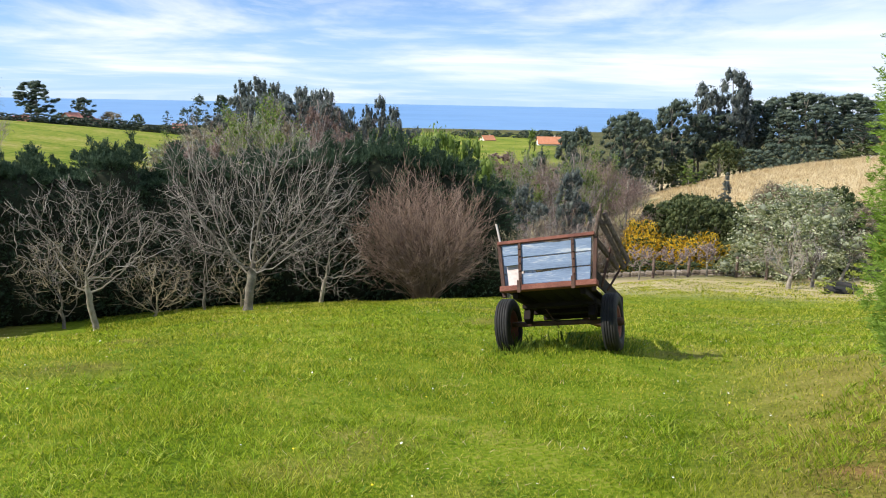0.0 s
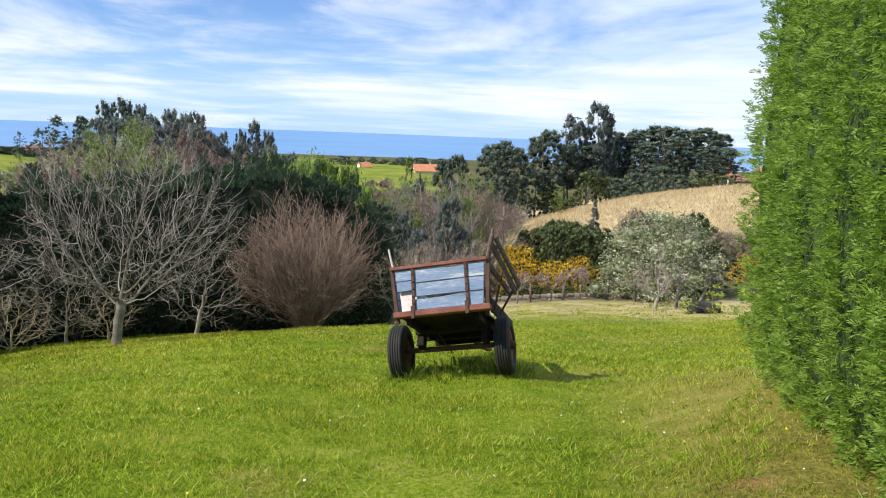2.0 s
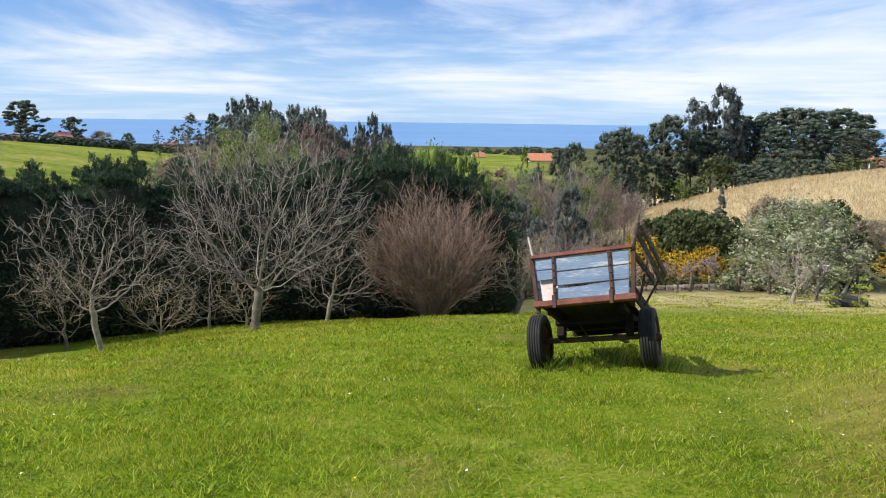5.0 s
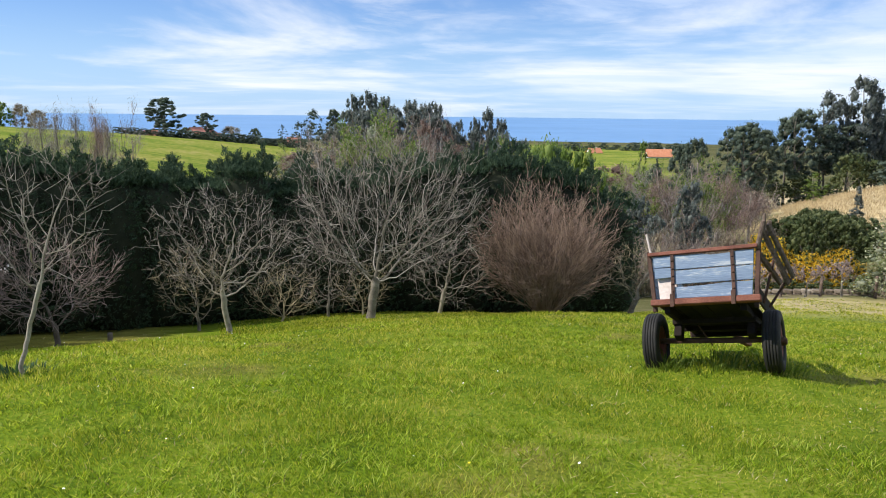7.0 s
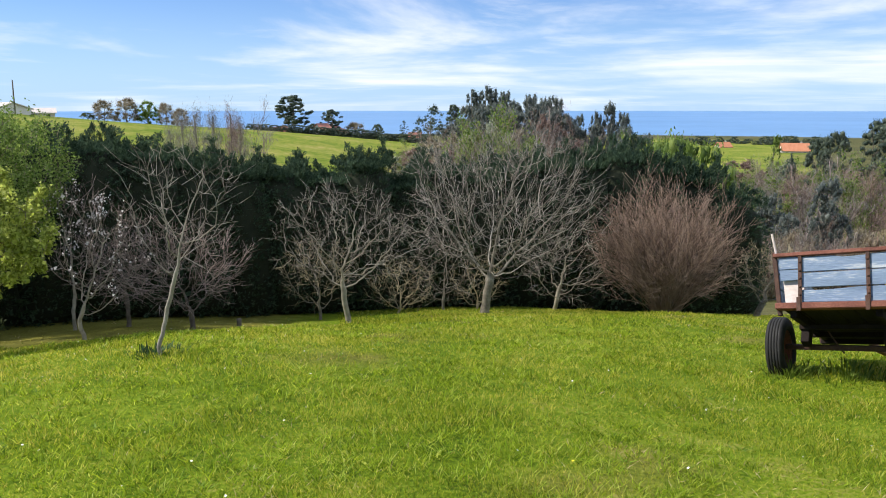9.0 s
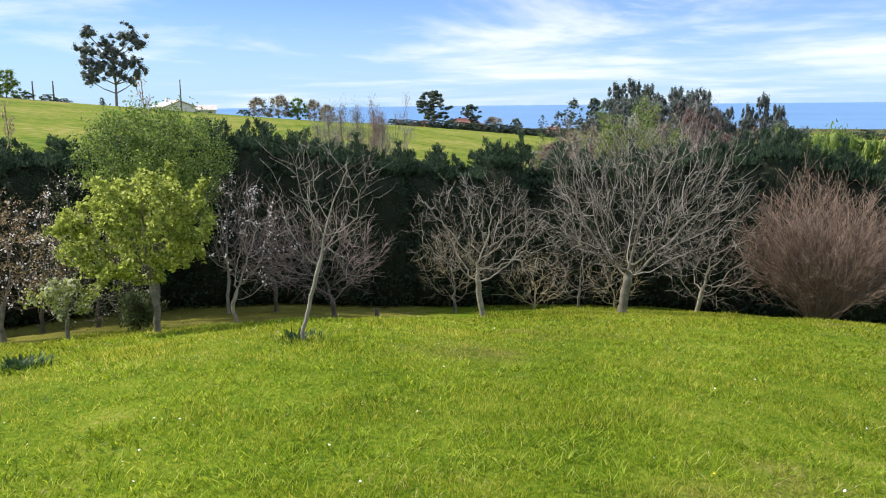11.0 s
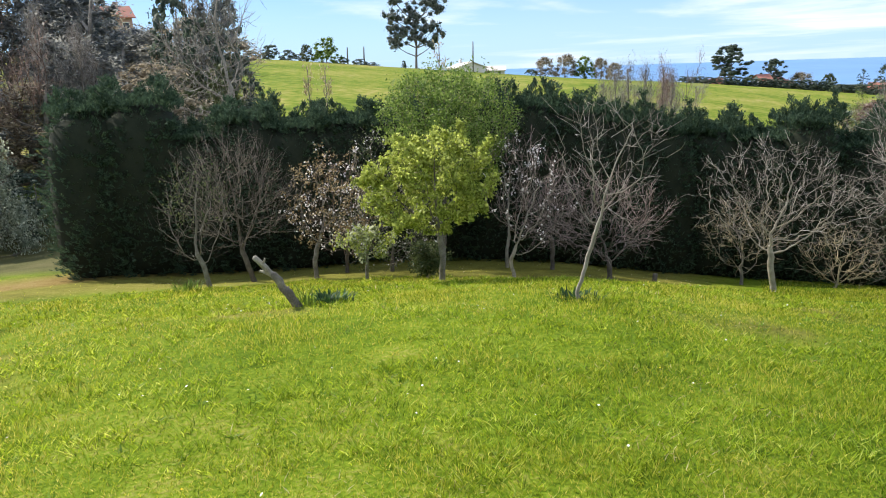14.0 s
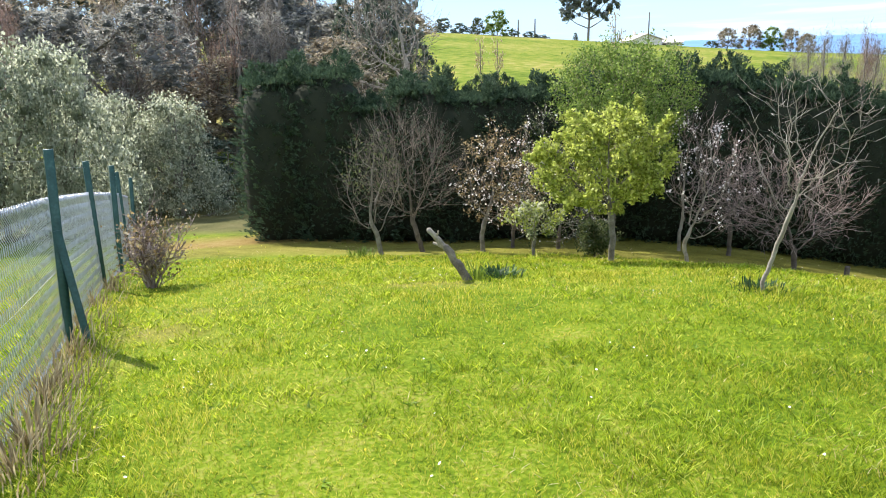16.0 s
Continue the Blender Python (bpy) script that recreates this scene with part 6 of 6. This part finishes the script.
# brambles on the slope
for k in range(16):
    az = -15.6 - 7.2 * k / 16 + wrng.uniform(-.3, .3)
    stand(BUSH["olive"], az, wrng.uniform(58, 66), -.141 + 0.038 * math.sin(math.pi * (k + 1) / 17) + wrng.uniform(-.006, .004), wrng.uniform(3.5, 5), "dark bramble mound on the dry slope", sink=0.5)
for k in range(12):
    stand(BUSH["olive"] + BUSH["brown"], -24 - k * 0.95, wrng.uniform(50, 62), wrng.uniform(-.11, -.08), wrng.uniform(3, 4.5), "brown scrub below the dry slope", sink=0.5)
FLOWERING = [(bush_proto("gorse_bush", 181, GORSE, "gorse bush covered in golden yellow flowers", per=44, size=0.34, fill=0.45, n=100, inner=OLIVE, blob=(0.6, 1.3)), 11.0), (bush_proto("gorse_bush", 182, GORSE, "gorse bush covered in golden yellow flowers", per=44, size=0.34, fill=0.45, n=100, inner=OLIVE, blob=(0.6, 1.3)), 11.0)]
for az, d, tt, w in ((-14.7, 43, -.142, 2.2), (-15.5, 42, -.138, 2.4), (-16.0, 42, -.160, 2.6), (-17.0, 42, -.163, 2.6), (-18.0, 42, -.160, 2.6), (-19.0, 42, -.158, 2.4), (-19.9, 42, -.150, 2.0), (-20.8, 43, -.165, 1.8), (-17.5, 41, -.172, 2.4), (-15.2, 41, -.165, 2.4), (-18.6, 41, -.17, 2.2), (-16.4, 41, -.168, 2.4),
                     (-31.6, 44, -.134, 2.0), (-32.8, 44, -.131, 2.2), (-33.8, 44, -.138, 2)):
    stand(FLOWERING, az, d, tt, w, sink=0.2)
for k in range(6):
    stand(BUSH["olive"], -14.6 - k * 1.1, wrng.uniform(39, 40), -.198 + wrng.uniform(-.004, .004), 1.6, "low dull green scrub below the gorse", sink=0.3)


def build_fir():
    rng = random.Random(3)
    blobs = []
    for k in range(60):
        u = rng.random() ** 0.7
        q = 2.2 * (1 - u) * math.sqrt(rng.random())
        a = rng.random() * math.tau
        blobs.append((q * math.cos(a), q * math.sin(a), 0.8 + 8.8 * u, 0.35 + 0.4 * (1 - u)))
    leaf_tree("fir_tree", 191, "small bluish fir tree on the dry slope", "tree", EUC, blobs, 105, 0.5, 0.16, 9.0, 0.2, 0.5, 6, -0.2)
    ob = bpy.data.objects["fir_tree"]
    h = top_height(-20.8, 70, -.078) / 10
    ob.matrix_basis = Matrix.Translation(spot(-20.8, 70)) @ Matrix.Diagonal((h * 0.9, h * 0.9, h, 1))


build_fir()
# the big pale-leaved tree and the lichen-grey apple tree before it
CREAMS = [(bush_proto("flowering_tree", 201, CREAM, "wide tree in cream blossom and young grey-green leaf", per=60, n=170, size=0.27, fill=0.3, inner=WILLOW, blob=(0.7, 1.3)), 12.0)]
root = stand(CREAMS, -25.6, 37, -.085, 7.2, turn=10)
stand([OLIVES[1]], -22.4, 38, -.135, 2.2)
stand([OLIVES[1]], -29.4, 38, -.125, 2.6)
bare("lichen_apple_tree", -25.5, 32.2, "old apple tree with white lichened branches", 51, h=2.4, trunk_h=0.55, r=0.10, limbs=7, spread=2.2, twig_mat=BARK_PALE, bark=BARK_PALE, density=0.75, rise=0.05,
     wander=0.36, limb_len=1.9, twig_r=0.009)
bare("bare_stub_tree", -27.0, 33.5, "small bare stub tree beyond the lawn", 52, h=1.9, trunk_h=0.8, r=0.08, limbs=5, spread=1.3, twig_mat=TWIG_GREY, bark=BARK_GREY, density=0.7, wander=0.3, twig_r=0.012)
bare("bare_stub_tree", -28.6, 36.0, "small bare leaning tree beyond the lawn", 53, h=2.4, trunk_h=1.0, r=0.07, limbs=5, spread=1.0, lean=(0.4, 0), twig_mat=TWIG_GREY, bark=BARK_PALE, density=0.7, wander=0.3, twig_r=0.012)
for k, (az, d) in enumerate(((-20.0, 36.5), (-17.8, 36.0), (-15.2, 35.5))):
    bare("thin_fruit_tree", az, d, "thin bare fruit tree by the low wall", 54 + k, h=1.7, trunk_h=0.6, r=0.05, limbs=7, spread=1.6, twig_mat=TWIG_PINK, bark=BARK_GREY, density=0.8, wander=0.3, twig_r=0.011, limb_len=1.3)

# ---- low wall, posts and planter beyond the lawn ----
STONE = material("grey_weathered_wall", [(0.3, (0.09, 0.07, 0.05)), (0.5, (0.18, 0.145, 0.11)), (0.7, (0.29, 0.25, 0.2))], 1.5, 14, 0.9, 0.7, obj_random=0.35)


def build_wall():
    root = new("boundary_wall")
    tagged(root, "low rough grey stone wall at the lawn's far edge", "wall", kind="structure")
    rng = random.Random(2)
    metas = []
    for k in range(4):
        bm = bmesh.new()
        bmesh.ops.create_cube(bm, size=1)
        bmesh.ops.bevel(bm, geom=bm.edges[:], offset=0.16, segments=1, affect="EDGES")
        for v in bm.verts:
            v.co += Vector((rng.uniform(-.05, .05), rng.uniform(-.05, .05), rng.uniform(-.05, .05)))
        me = bpy.data.meshes.new("stone")
        bm.to_mesh(me); bm.free()
        me.materials.append(STONE)
        metas.append(me)
    for row in range(2):
        az = -12.8 + rng.uniform(0, .2)
        while az > -24.6:
            w = rng.uniform(0.25, 0.5)
            p = spot(az, 37.4)
            ob = new("stone", metas[rng.randrange(4)])
            ob.parent = root
            ob.matrix_basis = Matrix.Translation(p + Vector((0, 0, 0.02 + row * 0.155))) @ Matrix.Rotation(radians(az + rng.uniform(-4, 4)), 4, "Z") @ Matrix.Diagonal((w, 0.34, 0.165, 1))
            az -= math.degrees(w * 0.97 / 37.4)


build_wall()
for az, d, h in ((-24.0, 36.2, 1.05), (-22.0, 36.6, 0.95), (-18.7, 36.4, 1.0), (-16.2, 36.4, 0.95), (-26.8, 36.4, 0.9)):
    t = Tubes()
    t.add([Vector((0, 0, -0.2)), Vector((0.01, 0, h * 0.6)), Vector((0.0, 0.02, h)), Vector((0.0, 0.02, h + 0.01))], [0.075, 0.07, 0.065, 0.045], 8)
    ob = t.mesh("fence_post", OLDWOOD, None)
    ob.location = spot(az, d)
    tagged(ob, "weathered grey wooden fence post", "post", "posts along the low wall")


def build_planter():
    p = spot(-28.9, 31.5)
    root = empty("tyre_planter", p, "large old tyre used as a planter", "planter")
    prof = [(0.0, 0.42), (0.0, 0.56), (0.05, 0.64), (0.15, 0.66), (0.25, 0.64), (0.3, 0.56), (0.3, 0.42), (0.15, 0.40)]
    ob = part("tyre", lathe(prof, 30), RUBBER, root, "", True)
    ob.matrix_basis = Matrix.Rotation(radians(-90), 4, "Y")
    soil = Tubes()
    soil.add([Vector((0, 0, 0.02)), Vector((0, 0, 0.2))], [0.43, 0.4], 16)
    soil.mesh("soil", CORE, root)
    return p


build_planter()
SHRUBS = [(broad_proto("garden_shrub", 211, YELLOWGREEN, "small yellow-green garden shrub", n=30, z0=1.0, spread=3.0, size=1.0, per=26), 6.2)]
stand(SHRUBS, -27.8, 30.5, -.198, 0.9, sink=0.05)
stand(SHRUBS, -29.6, 30.5, -.176, 0.85, sink=0.05)
for az in (-32.0, -33.0, -34.0):
    stand(SHRUBS, az, 20.0, -.168 + 0.004 * (az + 33), 0.9, "yellow-flowering shrub beside the hedge", sink=0.05)

# ---- buildings ----
PLASTER = material("white_plaster", [(0.3, (0.62, 0.58, 0.52)), (0.7, (0.8, 0.78, 0.74))], 0.8, 12, 0.85, 0.2)
PINKWALL = material("pink_brown_plaster", [(0.3, (0.36, 0.22, 0.18)), (0.7, (0.50, 0.33, 0.27))], 0.8, 12, 0.85, 0.2)
ROOFTILE = material("orange_roof_tiles", [(0.3, (0.36, 0.14, 0.075)), (0.5, (0.46, 0.19, 0.10)), (0.7, (0.54, 0.26, 0.16))], 1.2, 9, 0.8, 0.4)
REDROOF = material("red_roof_tiles", [(0.3, (0.29, 0.11, 0.08)), (0.7, (0.43, 0.20, 0.15))], 1.2, 9, 0.8, 0.4)
PALEROOF = material("pale_roof_sheets", [(0.3, (0.5, 0.44, 0.40)), (0.7, (0.66, 0.60, 0.55))], 1.2, 9, 0.7, 0.3)
GLASS = material("dark_window_glass", [(0.3, (0.02, 0.025, 0.03)), (0.7, (0.05, 0.055, 0.06))], 1, 5, 0.15, 0, spec=0.5)


def house(az, d, lift, w, depth, h, roof_h, wall_mat, roof_mat, label, turn=0.0, windows=3, gable_front=False, chimney=True):
    """A small house with walls, a pitched roof with eaves, windows, a door and a chimney."""
    p = spot(az, d) + Vector((0, 0, lift))
    root = empty("house", p, label, "house")
    root.matrix_basis = Matrix.Translation(p) @ Matrix.Rotation(radians(az + turn + (90 if gable_front else 0)), 4, "Z")
    bm = bmesh.new()
    x, y = w / 2, depth / 2
    low = [bm.verts.new(c) for c in ((-x, -y, -2), (x, -y, -2), (x, y, -2), (-x, y, -2))]
    top = [bm.verts.new(c) for c in ((-x, -y, h), (x, -y, h), (x, y, h), (-x, y, h))]
    ga, gb = bm.verts.new((-x, 0, h + roof_h)), bm.verts.new((x, 0, h + roof_h))
    for k in range(4):
        bm.faces.new((low[k], low[(k + 1) % 4], top[(k + 1) % 4], top[k]))
    bm.faces.new((top[0], ga, top[3])); bm.faces.new((top[1], top[2], gb))
    bmesh.ops.recalc_face_normals(bm, faces=bm.faces)
    part("wall", bm, wall_mat, root)
    for s in (-1, 1):
        e, o = 0.5, 0.45
        sl = roof_h / y
        a = Vector((-x - o, s * (y + e), h - e * sl)); b = Vector((x + o, s * (y + e), h - e * sl))
        c = Vector((x + o, 0, h + roof_h + 0.02)); dd = Vector((-x - o, 0, h + roof_h + 0.02))
        bm = bmesh.new()
        vs = [bm.verts.new(v + Vector((0, 0, 0.05))) for v in (a, b, c, dd)] + [bm.verts.new(v + Vector((0, 0, 0.25))) for v in (a, b, c, dd)]
        for f in ((0, 1, 2, 3), (4, 7, 6, 5), (0, 4, 5, 1), (1, 5, 6, 2), (2, 6, 7, 3), (3, 7, 4, 0)):
            bm.faces.new([vs[k] for k in f])
        bmesh.ops.recalc_face_normals(bm, faces=bm.faces)
        part("roof", bm, roof_mat, root)
    for s in (-1, 1):
        for k in range(windows):
            cx = -x + w * (k + 0.5) / windows
            if s == -1 and k == windows // 2:
                part("door", beam((cx, -y - 0.03, -0.1), (cx, -y - 0.03, 2.0), 0.95, 0.08), OLDWOOD, root)
                continue
            win = part("window", beam((cx, s * (y + 0.02), h * 0.42), (cx, s * (y + 0.02), h * 0.82), 1.0, 0.1), PLASTER, root)
            part("pane", beam((cx, s * (y + 0.06), h * 0.45), (cx, s * (y + 0.06), h * 0.79), 0.84, 0.04), GLASS, win)
    if chimney:
        part("chimney", beam((x * 0.5, depth * 0.12, h), (x * 0.5, depth * 0.12, h + roof_h + 0.9), 0.7, 0.6), wall_mat, root)


house(46.6, 214, -1.5, 9, 8, 2.7, 1.4, PLASTER, PALEROOF, "white house with a pale pitched roof below the crest", 20, 3, True)
house(45.0, 216, -1.4, 9, 6, 2.2, 1.0, PLASTER, PALEROOF, "low white outbuilding with a pale roof", 0, 3, False, False)
house(-3.4, 440, -3.5, 7, 6, 4.0, 2.2, PLASTER, ROOFTILE, "white house with an orange tiled roof", 30)
house(-8.0, 400, -2.2, 12, 9, 3.2, 3.2, PLASTER, ROOFTILE, "house with a bright orange tiled roof", 10)
house(-32.9, 150, -0.6, 5, 4, 2.6, 1.2, PINKWALL, REDROOF, "low red-roofed farm building behind the dry slope", 0, 3, False, False)
house(-31.4, 156, -0.4, 4, 4, 1.8, 1.0, PINKWALL, REDROOF, "small red-roofed shed behind the dry slope", 10, 2, False, False)
house(-29.3, 150, 0.2, 4, 5, 3.0, 1.2, PLASTER, REDROOF, "pale house half hidden by pines", 0)
house(71.3, 132, 3.6, 6, 6, 4.2, 1.6, PINKWALL, REDROOF, "pinkish house above the wood", 10)
for k, (az, d, tt, w, h) in enumerate(((28.9, 262, -.026, 3.6, 2.0), (25.9, 258, -.022, 3.4, 2.4), (25.1, 264, -.024, 3.2, 2.6), (24.4, 262, -.029, 3.4, 2.0), (19.0, 262, -.034, 4, 2.0))):
    lift = top_height(az, d, tt) - h - 1.5
    house(az, d, lift, w, 6, h, 1.5, PLASTER if k % 3 else PINKWALL, REDROOF, "village house with tiled roof towards the sea", 25 * (k % 4), 3, False, k % 2 == 0)
for k in range(26):
    az = -1.2 - 8.6 * k / 26 + wrng.uniform(-.2, .2)
    stand(BUSH["dark"], az, wrng.uniform(455, 520), wrng.uniform(-.043, -.033), wrng.uniform(8, 14), "dark tree of the distant coast wood")
POLEWOOD = material("grey_pole_wood", [(0.3, (0.10, 0.085, 0.07)), (0.7, (0.2, 0.175, 0.15))], 3, 30, 0.9, 0.3)
for az, d, tt in ((55.3, 190, .028), (54.1, 190, .028), (46.1, 205, .030), (71.4, 120, .10)):
    h = top_height(az, d, tt)
    t = Tubes()
    t.add([Vector((0, 0, -0.5)), Vector((0, 0, h * 0.5)), Vector((0.1, 0, h))], [0.2, 0.17, 0.13], 7)
    ob = t.mesh("utility_pole", POLEWOOD, None)
    ob.location = spot(az, d)
    tagged(ob, "plain grey wooden utility pole", "pole", "poles along the crest")

# ---- grass of the lawn ----
BLADE = material("lawn_grass_blades", [(0.30, (0.06, 0.105, 0.008)), (0.43, (0.175, 0.25, 0.015)), (0.54, (0.29, 0.35, 0.026)), (0.70, (0.56, 0.53, 0.11))], 0.45, 3.5, 0.7, 0, island=0.42, trans=0.48, spec=0.04, glow_hue=0.47)
TUFT = material("coarse_tuft_blades", [(0.3, (0.08, 0.15, 0.008)), (0.45, (0.18, 0.30, 0.014)), (0.6, (0.30, 0.42, 0.03)), (0.74, (0.50, 0.56, 0.13))], 0.9, 6, 0.5, 0, island=0.42, trans=0.55, spec=0.12, glow_hue=0.47)
ROSETTE = leafmat("dark_weed_leaves", (0.09, 0.165, 0.012), (0.15, 0.25, 0.018), (0.23, 0.34, 0.035), 0.45)
STRAW = material("dry_grass_stems", [(0.3, (0.28, 0.2, 0.1)), (0.5, (0.46, 0.36, 0.2)), (0.7, (0.62, 0.52, 0.32))], 0.3, 3, 0.8, 0, island=0.5, trans=0.3)


def field_noise(x, y):
    return (np.sin(x * 1.3 + 2.1 * np.sin(y * 0.9)) * np.sin(y * 1.7 + 1.4 * np.sin(x * 1.1)) + 0.6 * np.sin(x * 3.7 + y * 2.3 + 1.5 * np.sin(y * 3.1)) * np.sin(y * 4.1 - x * 1.9)) / 1.6


def blades(name, x, y, h, w, lean, mat, label, seed, curl=0.35):
    """Grass blades as narrow bent strips standing on the ground."""
    rng = np.random.default_rng(seed)
    n = len(x)
    z = height(x, y) - 0.012
    a = rng.random(n) * math.tau
    b = rng.random(n) * math.tau
    sx, sy = np.cos(a) * w, np.sin(a) * w
    ox, oy = np.cos(b) * lean * h, np.sin(b) * lean * h
    v = np.empty((n, 4, 3))
    v[:, 0] = np.stack([x, y, z], 1)
    v[:, 1] = np.stack([x + ox * curl + sx, y + oy * curl + sy, z + h * 0.5], 1)
    v[:, 2] = np.stack([x + ox, y + oy, z + h], 1)
    v[:, 3] = np.stack([x + ox * curl - sx, y + oy * curl - sy, z + h * 0.5], 1)
    f = np.arange(n * 4).reshape(n, 4)
    ob = mesh_object(name, v.reshape(-1, 3), f, mat, False)
    tagged(ob, label, "grass", kind="stuff")


def sample(rng, n, az0, az1, d0, d1, power):
    """Random places between two azimuths; density falls as distance to minus power."""
    u = rng.random(n)
    k = 2 - power
    d = (d0 ** k + u * (d1 ** k - d0 ** k)) ** (1 / k)
    az = np.radians(az0 + rng.random(n) * (az1 - az0))
    return -d * np.sin(az), d * np.cos(az), d, np.degrees(az)


def build_lawn():
    rng = np.random.default_rng(1)
    x, y, d, az = sample(rng, 560000, -46, 97, 2.2, 35, 1.55)
    cov = cover(x, y)
    keep = (cov["wild"] < 0.5) & ((d < 13.6) | (az < 26)) & (rng.random(len(x)) > cov["bare"] * 0.8)
    # tufted growth with worn places between
    g = field_noise(x, y)
    keep &= rng.random(len(x)) < 0.55 + 0.45 * smooth01(-0.6, 0.3, g)
    x, y, d, g = x[keep], y[keep], d[keep], g[keep]
    h = (0.018 + 0.024 * rng.random(len(x))) * (1 + 0.9 * smooth01(0.1, 0.8, g)) * (1 + 0.4 * np.clip((d - 4) / 10, 0, 1))
    w = 0.0020 * np.maximum(1, d / 4.4) * rng.uniform(0.7, 1.3, len(x))
    blades("lawn_grass", x, y, h, w, 0.3 + 0.7 * rng.random(len(x)), BLADE, "uneven bright green lawn grass", 2)
    # small tufts that stand out of the lawn
    cx, cy, cd, caz = sample(rng, 11000, -46, 97, 2.3, 14, 1.75)
    ok = (cover(cx, cy)["wild"] < 0.5) & (cover(cx, cy)["bare"] < 0.5) & (field_noise(cx * 0.8 + 5, cy * 0.8) > 0.05)
    cx, cy, cd = cx[ok], cy[ok], cd[ok]
    m = 12
    x = np.repeat(cx, m) + rng.normal(size=len(cx) * m) * 0.03
    y = np.repeat(cy, m) + rng.normal(size=len(cx) * m) * 0.03
    big = np.repeat(rng.uniform(0.6, 1.3, len(cx)), m)
    blades("grass_tufts", x, y, (0.036 + 0.038 * rng.random(len(x))) * big, 0.003 * np.maximum(1, np.repeat(cd, m) / 4.2), 0.6 + 0.7 * rng.random(len(x)), TUFT, "coarse grass tufts in the lawn", 12)
    # flat dark weeds between the blades
    cx, cy, cd, caz = sample(rng, 380, -46, 97, 2.3, 12, 1.3)
    ok = cover(cx, cy)["wild"] < 0.5
    cx, cy, cd = cx[ok], cy[ok], cd[ok]
    x = np.repeat(cx, 9) + rng.normal(size=len(cx) * 9) * 0.022
    y = np.repeat(cy, 9) + rng.normal(size=len(cx) * 9) * 0.022
    blades("lawn_weeds", x, y, 0.026 + 0.02 * rng.random(len(x)), 0.005 + 0.003 * rng.random(len(x)), 1.4 + 0.9 * rng.random(len(x)), ROSETTE, "small dark broad-leaved weeds in the lawn", 14)
    # longer, paler wisps
    x, y, d, az = sample(rng, 4000, -46, 97, 2.2, 22, 1.4)
    keep = cover(x, y)["wild"] < 0.5
    keep &= field_noise(x * 1.4 + 3, y * 1.4) > 0.0
    x, y, d = x[keep], y[keep], d[keep]
    blades("long_grass", x, y, 0.035 + 0.04 * rng.random(len(x)), 0.0024 * np.maximum(1, d / 4.5), 0.5 + 0.6 * rng.random(len(x)), BLADE, "longer loose grass wisps in the lawn", 3)
    x, y, d, az = sample(rng, 16000, -46, 97, 2.2, 18, 1.4)
    keep = (cover(x, y)["wild"] < 0.5) & (field_noise(x * 0.9 + 7, y * 0.9 - 2) > 0.3 - 0.9 * smooth01(-8, -26, az))
    x, y, d = x[keep], y[keep], d[keep]
    blades("dead_grass", x, y, 0.02 + 0.03 * rng.random(len(x)), 0.002 * np.maximum(1, d / 4.5), 1.2 + 0.8 * rng.random(len(x)), STRAW, "dead straw-coloured grass in the lawn", 4)
    # dry grass on the far slope
    x, y, d, az = sample(rng, 75000, -40, -12, 60, 110, 1.0)
    keep = cover(x, y)["dry"] > 0.35
    x, y = x[keep], y[keep]
    blades("dry_slope_grass", x, y, 0.22 + 0.4 * rng.random(len(x)), 0.016, 0.6, STRAW, "tall dry straw grass on the far slope", 5)


build_lawn()


def build_flowers(name, n, seed, radius, mat, label, lift):
    rng = np.random.default_rng(seed)
    x, y, d, az = sample(rng, n, -44, 95, 2.6, 15, 1.3)
    keep = (cover(x, y)["wild"] < 0.5) & (field_noise(x * 0.5 + 1, y * 0.5) > -0.2)
    x, y = x[keep], y[keep]
    z = height(x, y) + lift * rng.uniform(0.7, 1.3, len(x))
    m = 7
    k = np.arange(m) * math.tau / m
    tilt = rng.normal(size=(len(x), 2)) * 0.35
    r = radius * rng.uniform(0.7, 1.2, (len(x), 1))
    px, py = np.cos(k)[None] * r, np.sin(k)[None] * r
    v = np.stack([x[:, None] + px, y[:, None] + py, z[:, None] + px * tilt[:, :1] + py * tilt[:, 1:]], -1)
    ob = mesh_object(name, v.reshape(-1, 3), np.arange(len(x) * m).reshape(-1, m), mat, False)
    tagged(ob, label, "flower", kind="stuff")


WHITE_PETAL = material("white_petals", [(0.3, (0.72, 0.72, 0.68)), (0.7, (0.85, 0.85, 0.82))], 5, 50, 0.6, 0)
YELLOW_PETAL = material("yellow_petals", [(0.3, (0.7, 0.5, 0.01)), (0.7, (0.85, 0.65, 0.03))], 5, 50, 0.6, 0)
build_flowers("daisy_flower", 300, 8, 0.007, WHITE_PETAL, "scattered small white daisies in the lawn", 0.06)
build_flowers("dandelion_flower", 100, 9, 0.007, YELLOW_PETAL, "scattered small yellow dandelions in the lawn", 0.06)

# ---- models that were never placed ----
for ob in [o for o in scene.objects if o.parent is None and o.type == "EMPTY" and o.location.length < 1e-6 and "category" in o and o["category"] in ("tree", "bush", "conifer")]:
    for q in (*ob.children_recursive, ob):
        bpy.data.objects.remove(q)
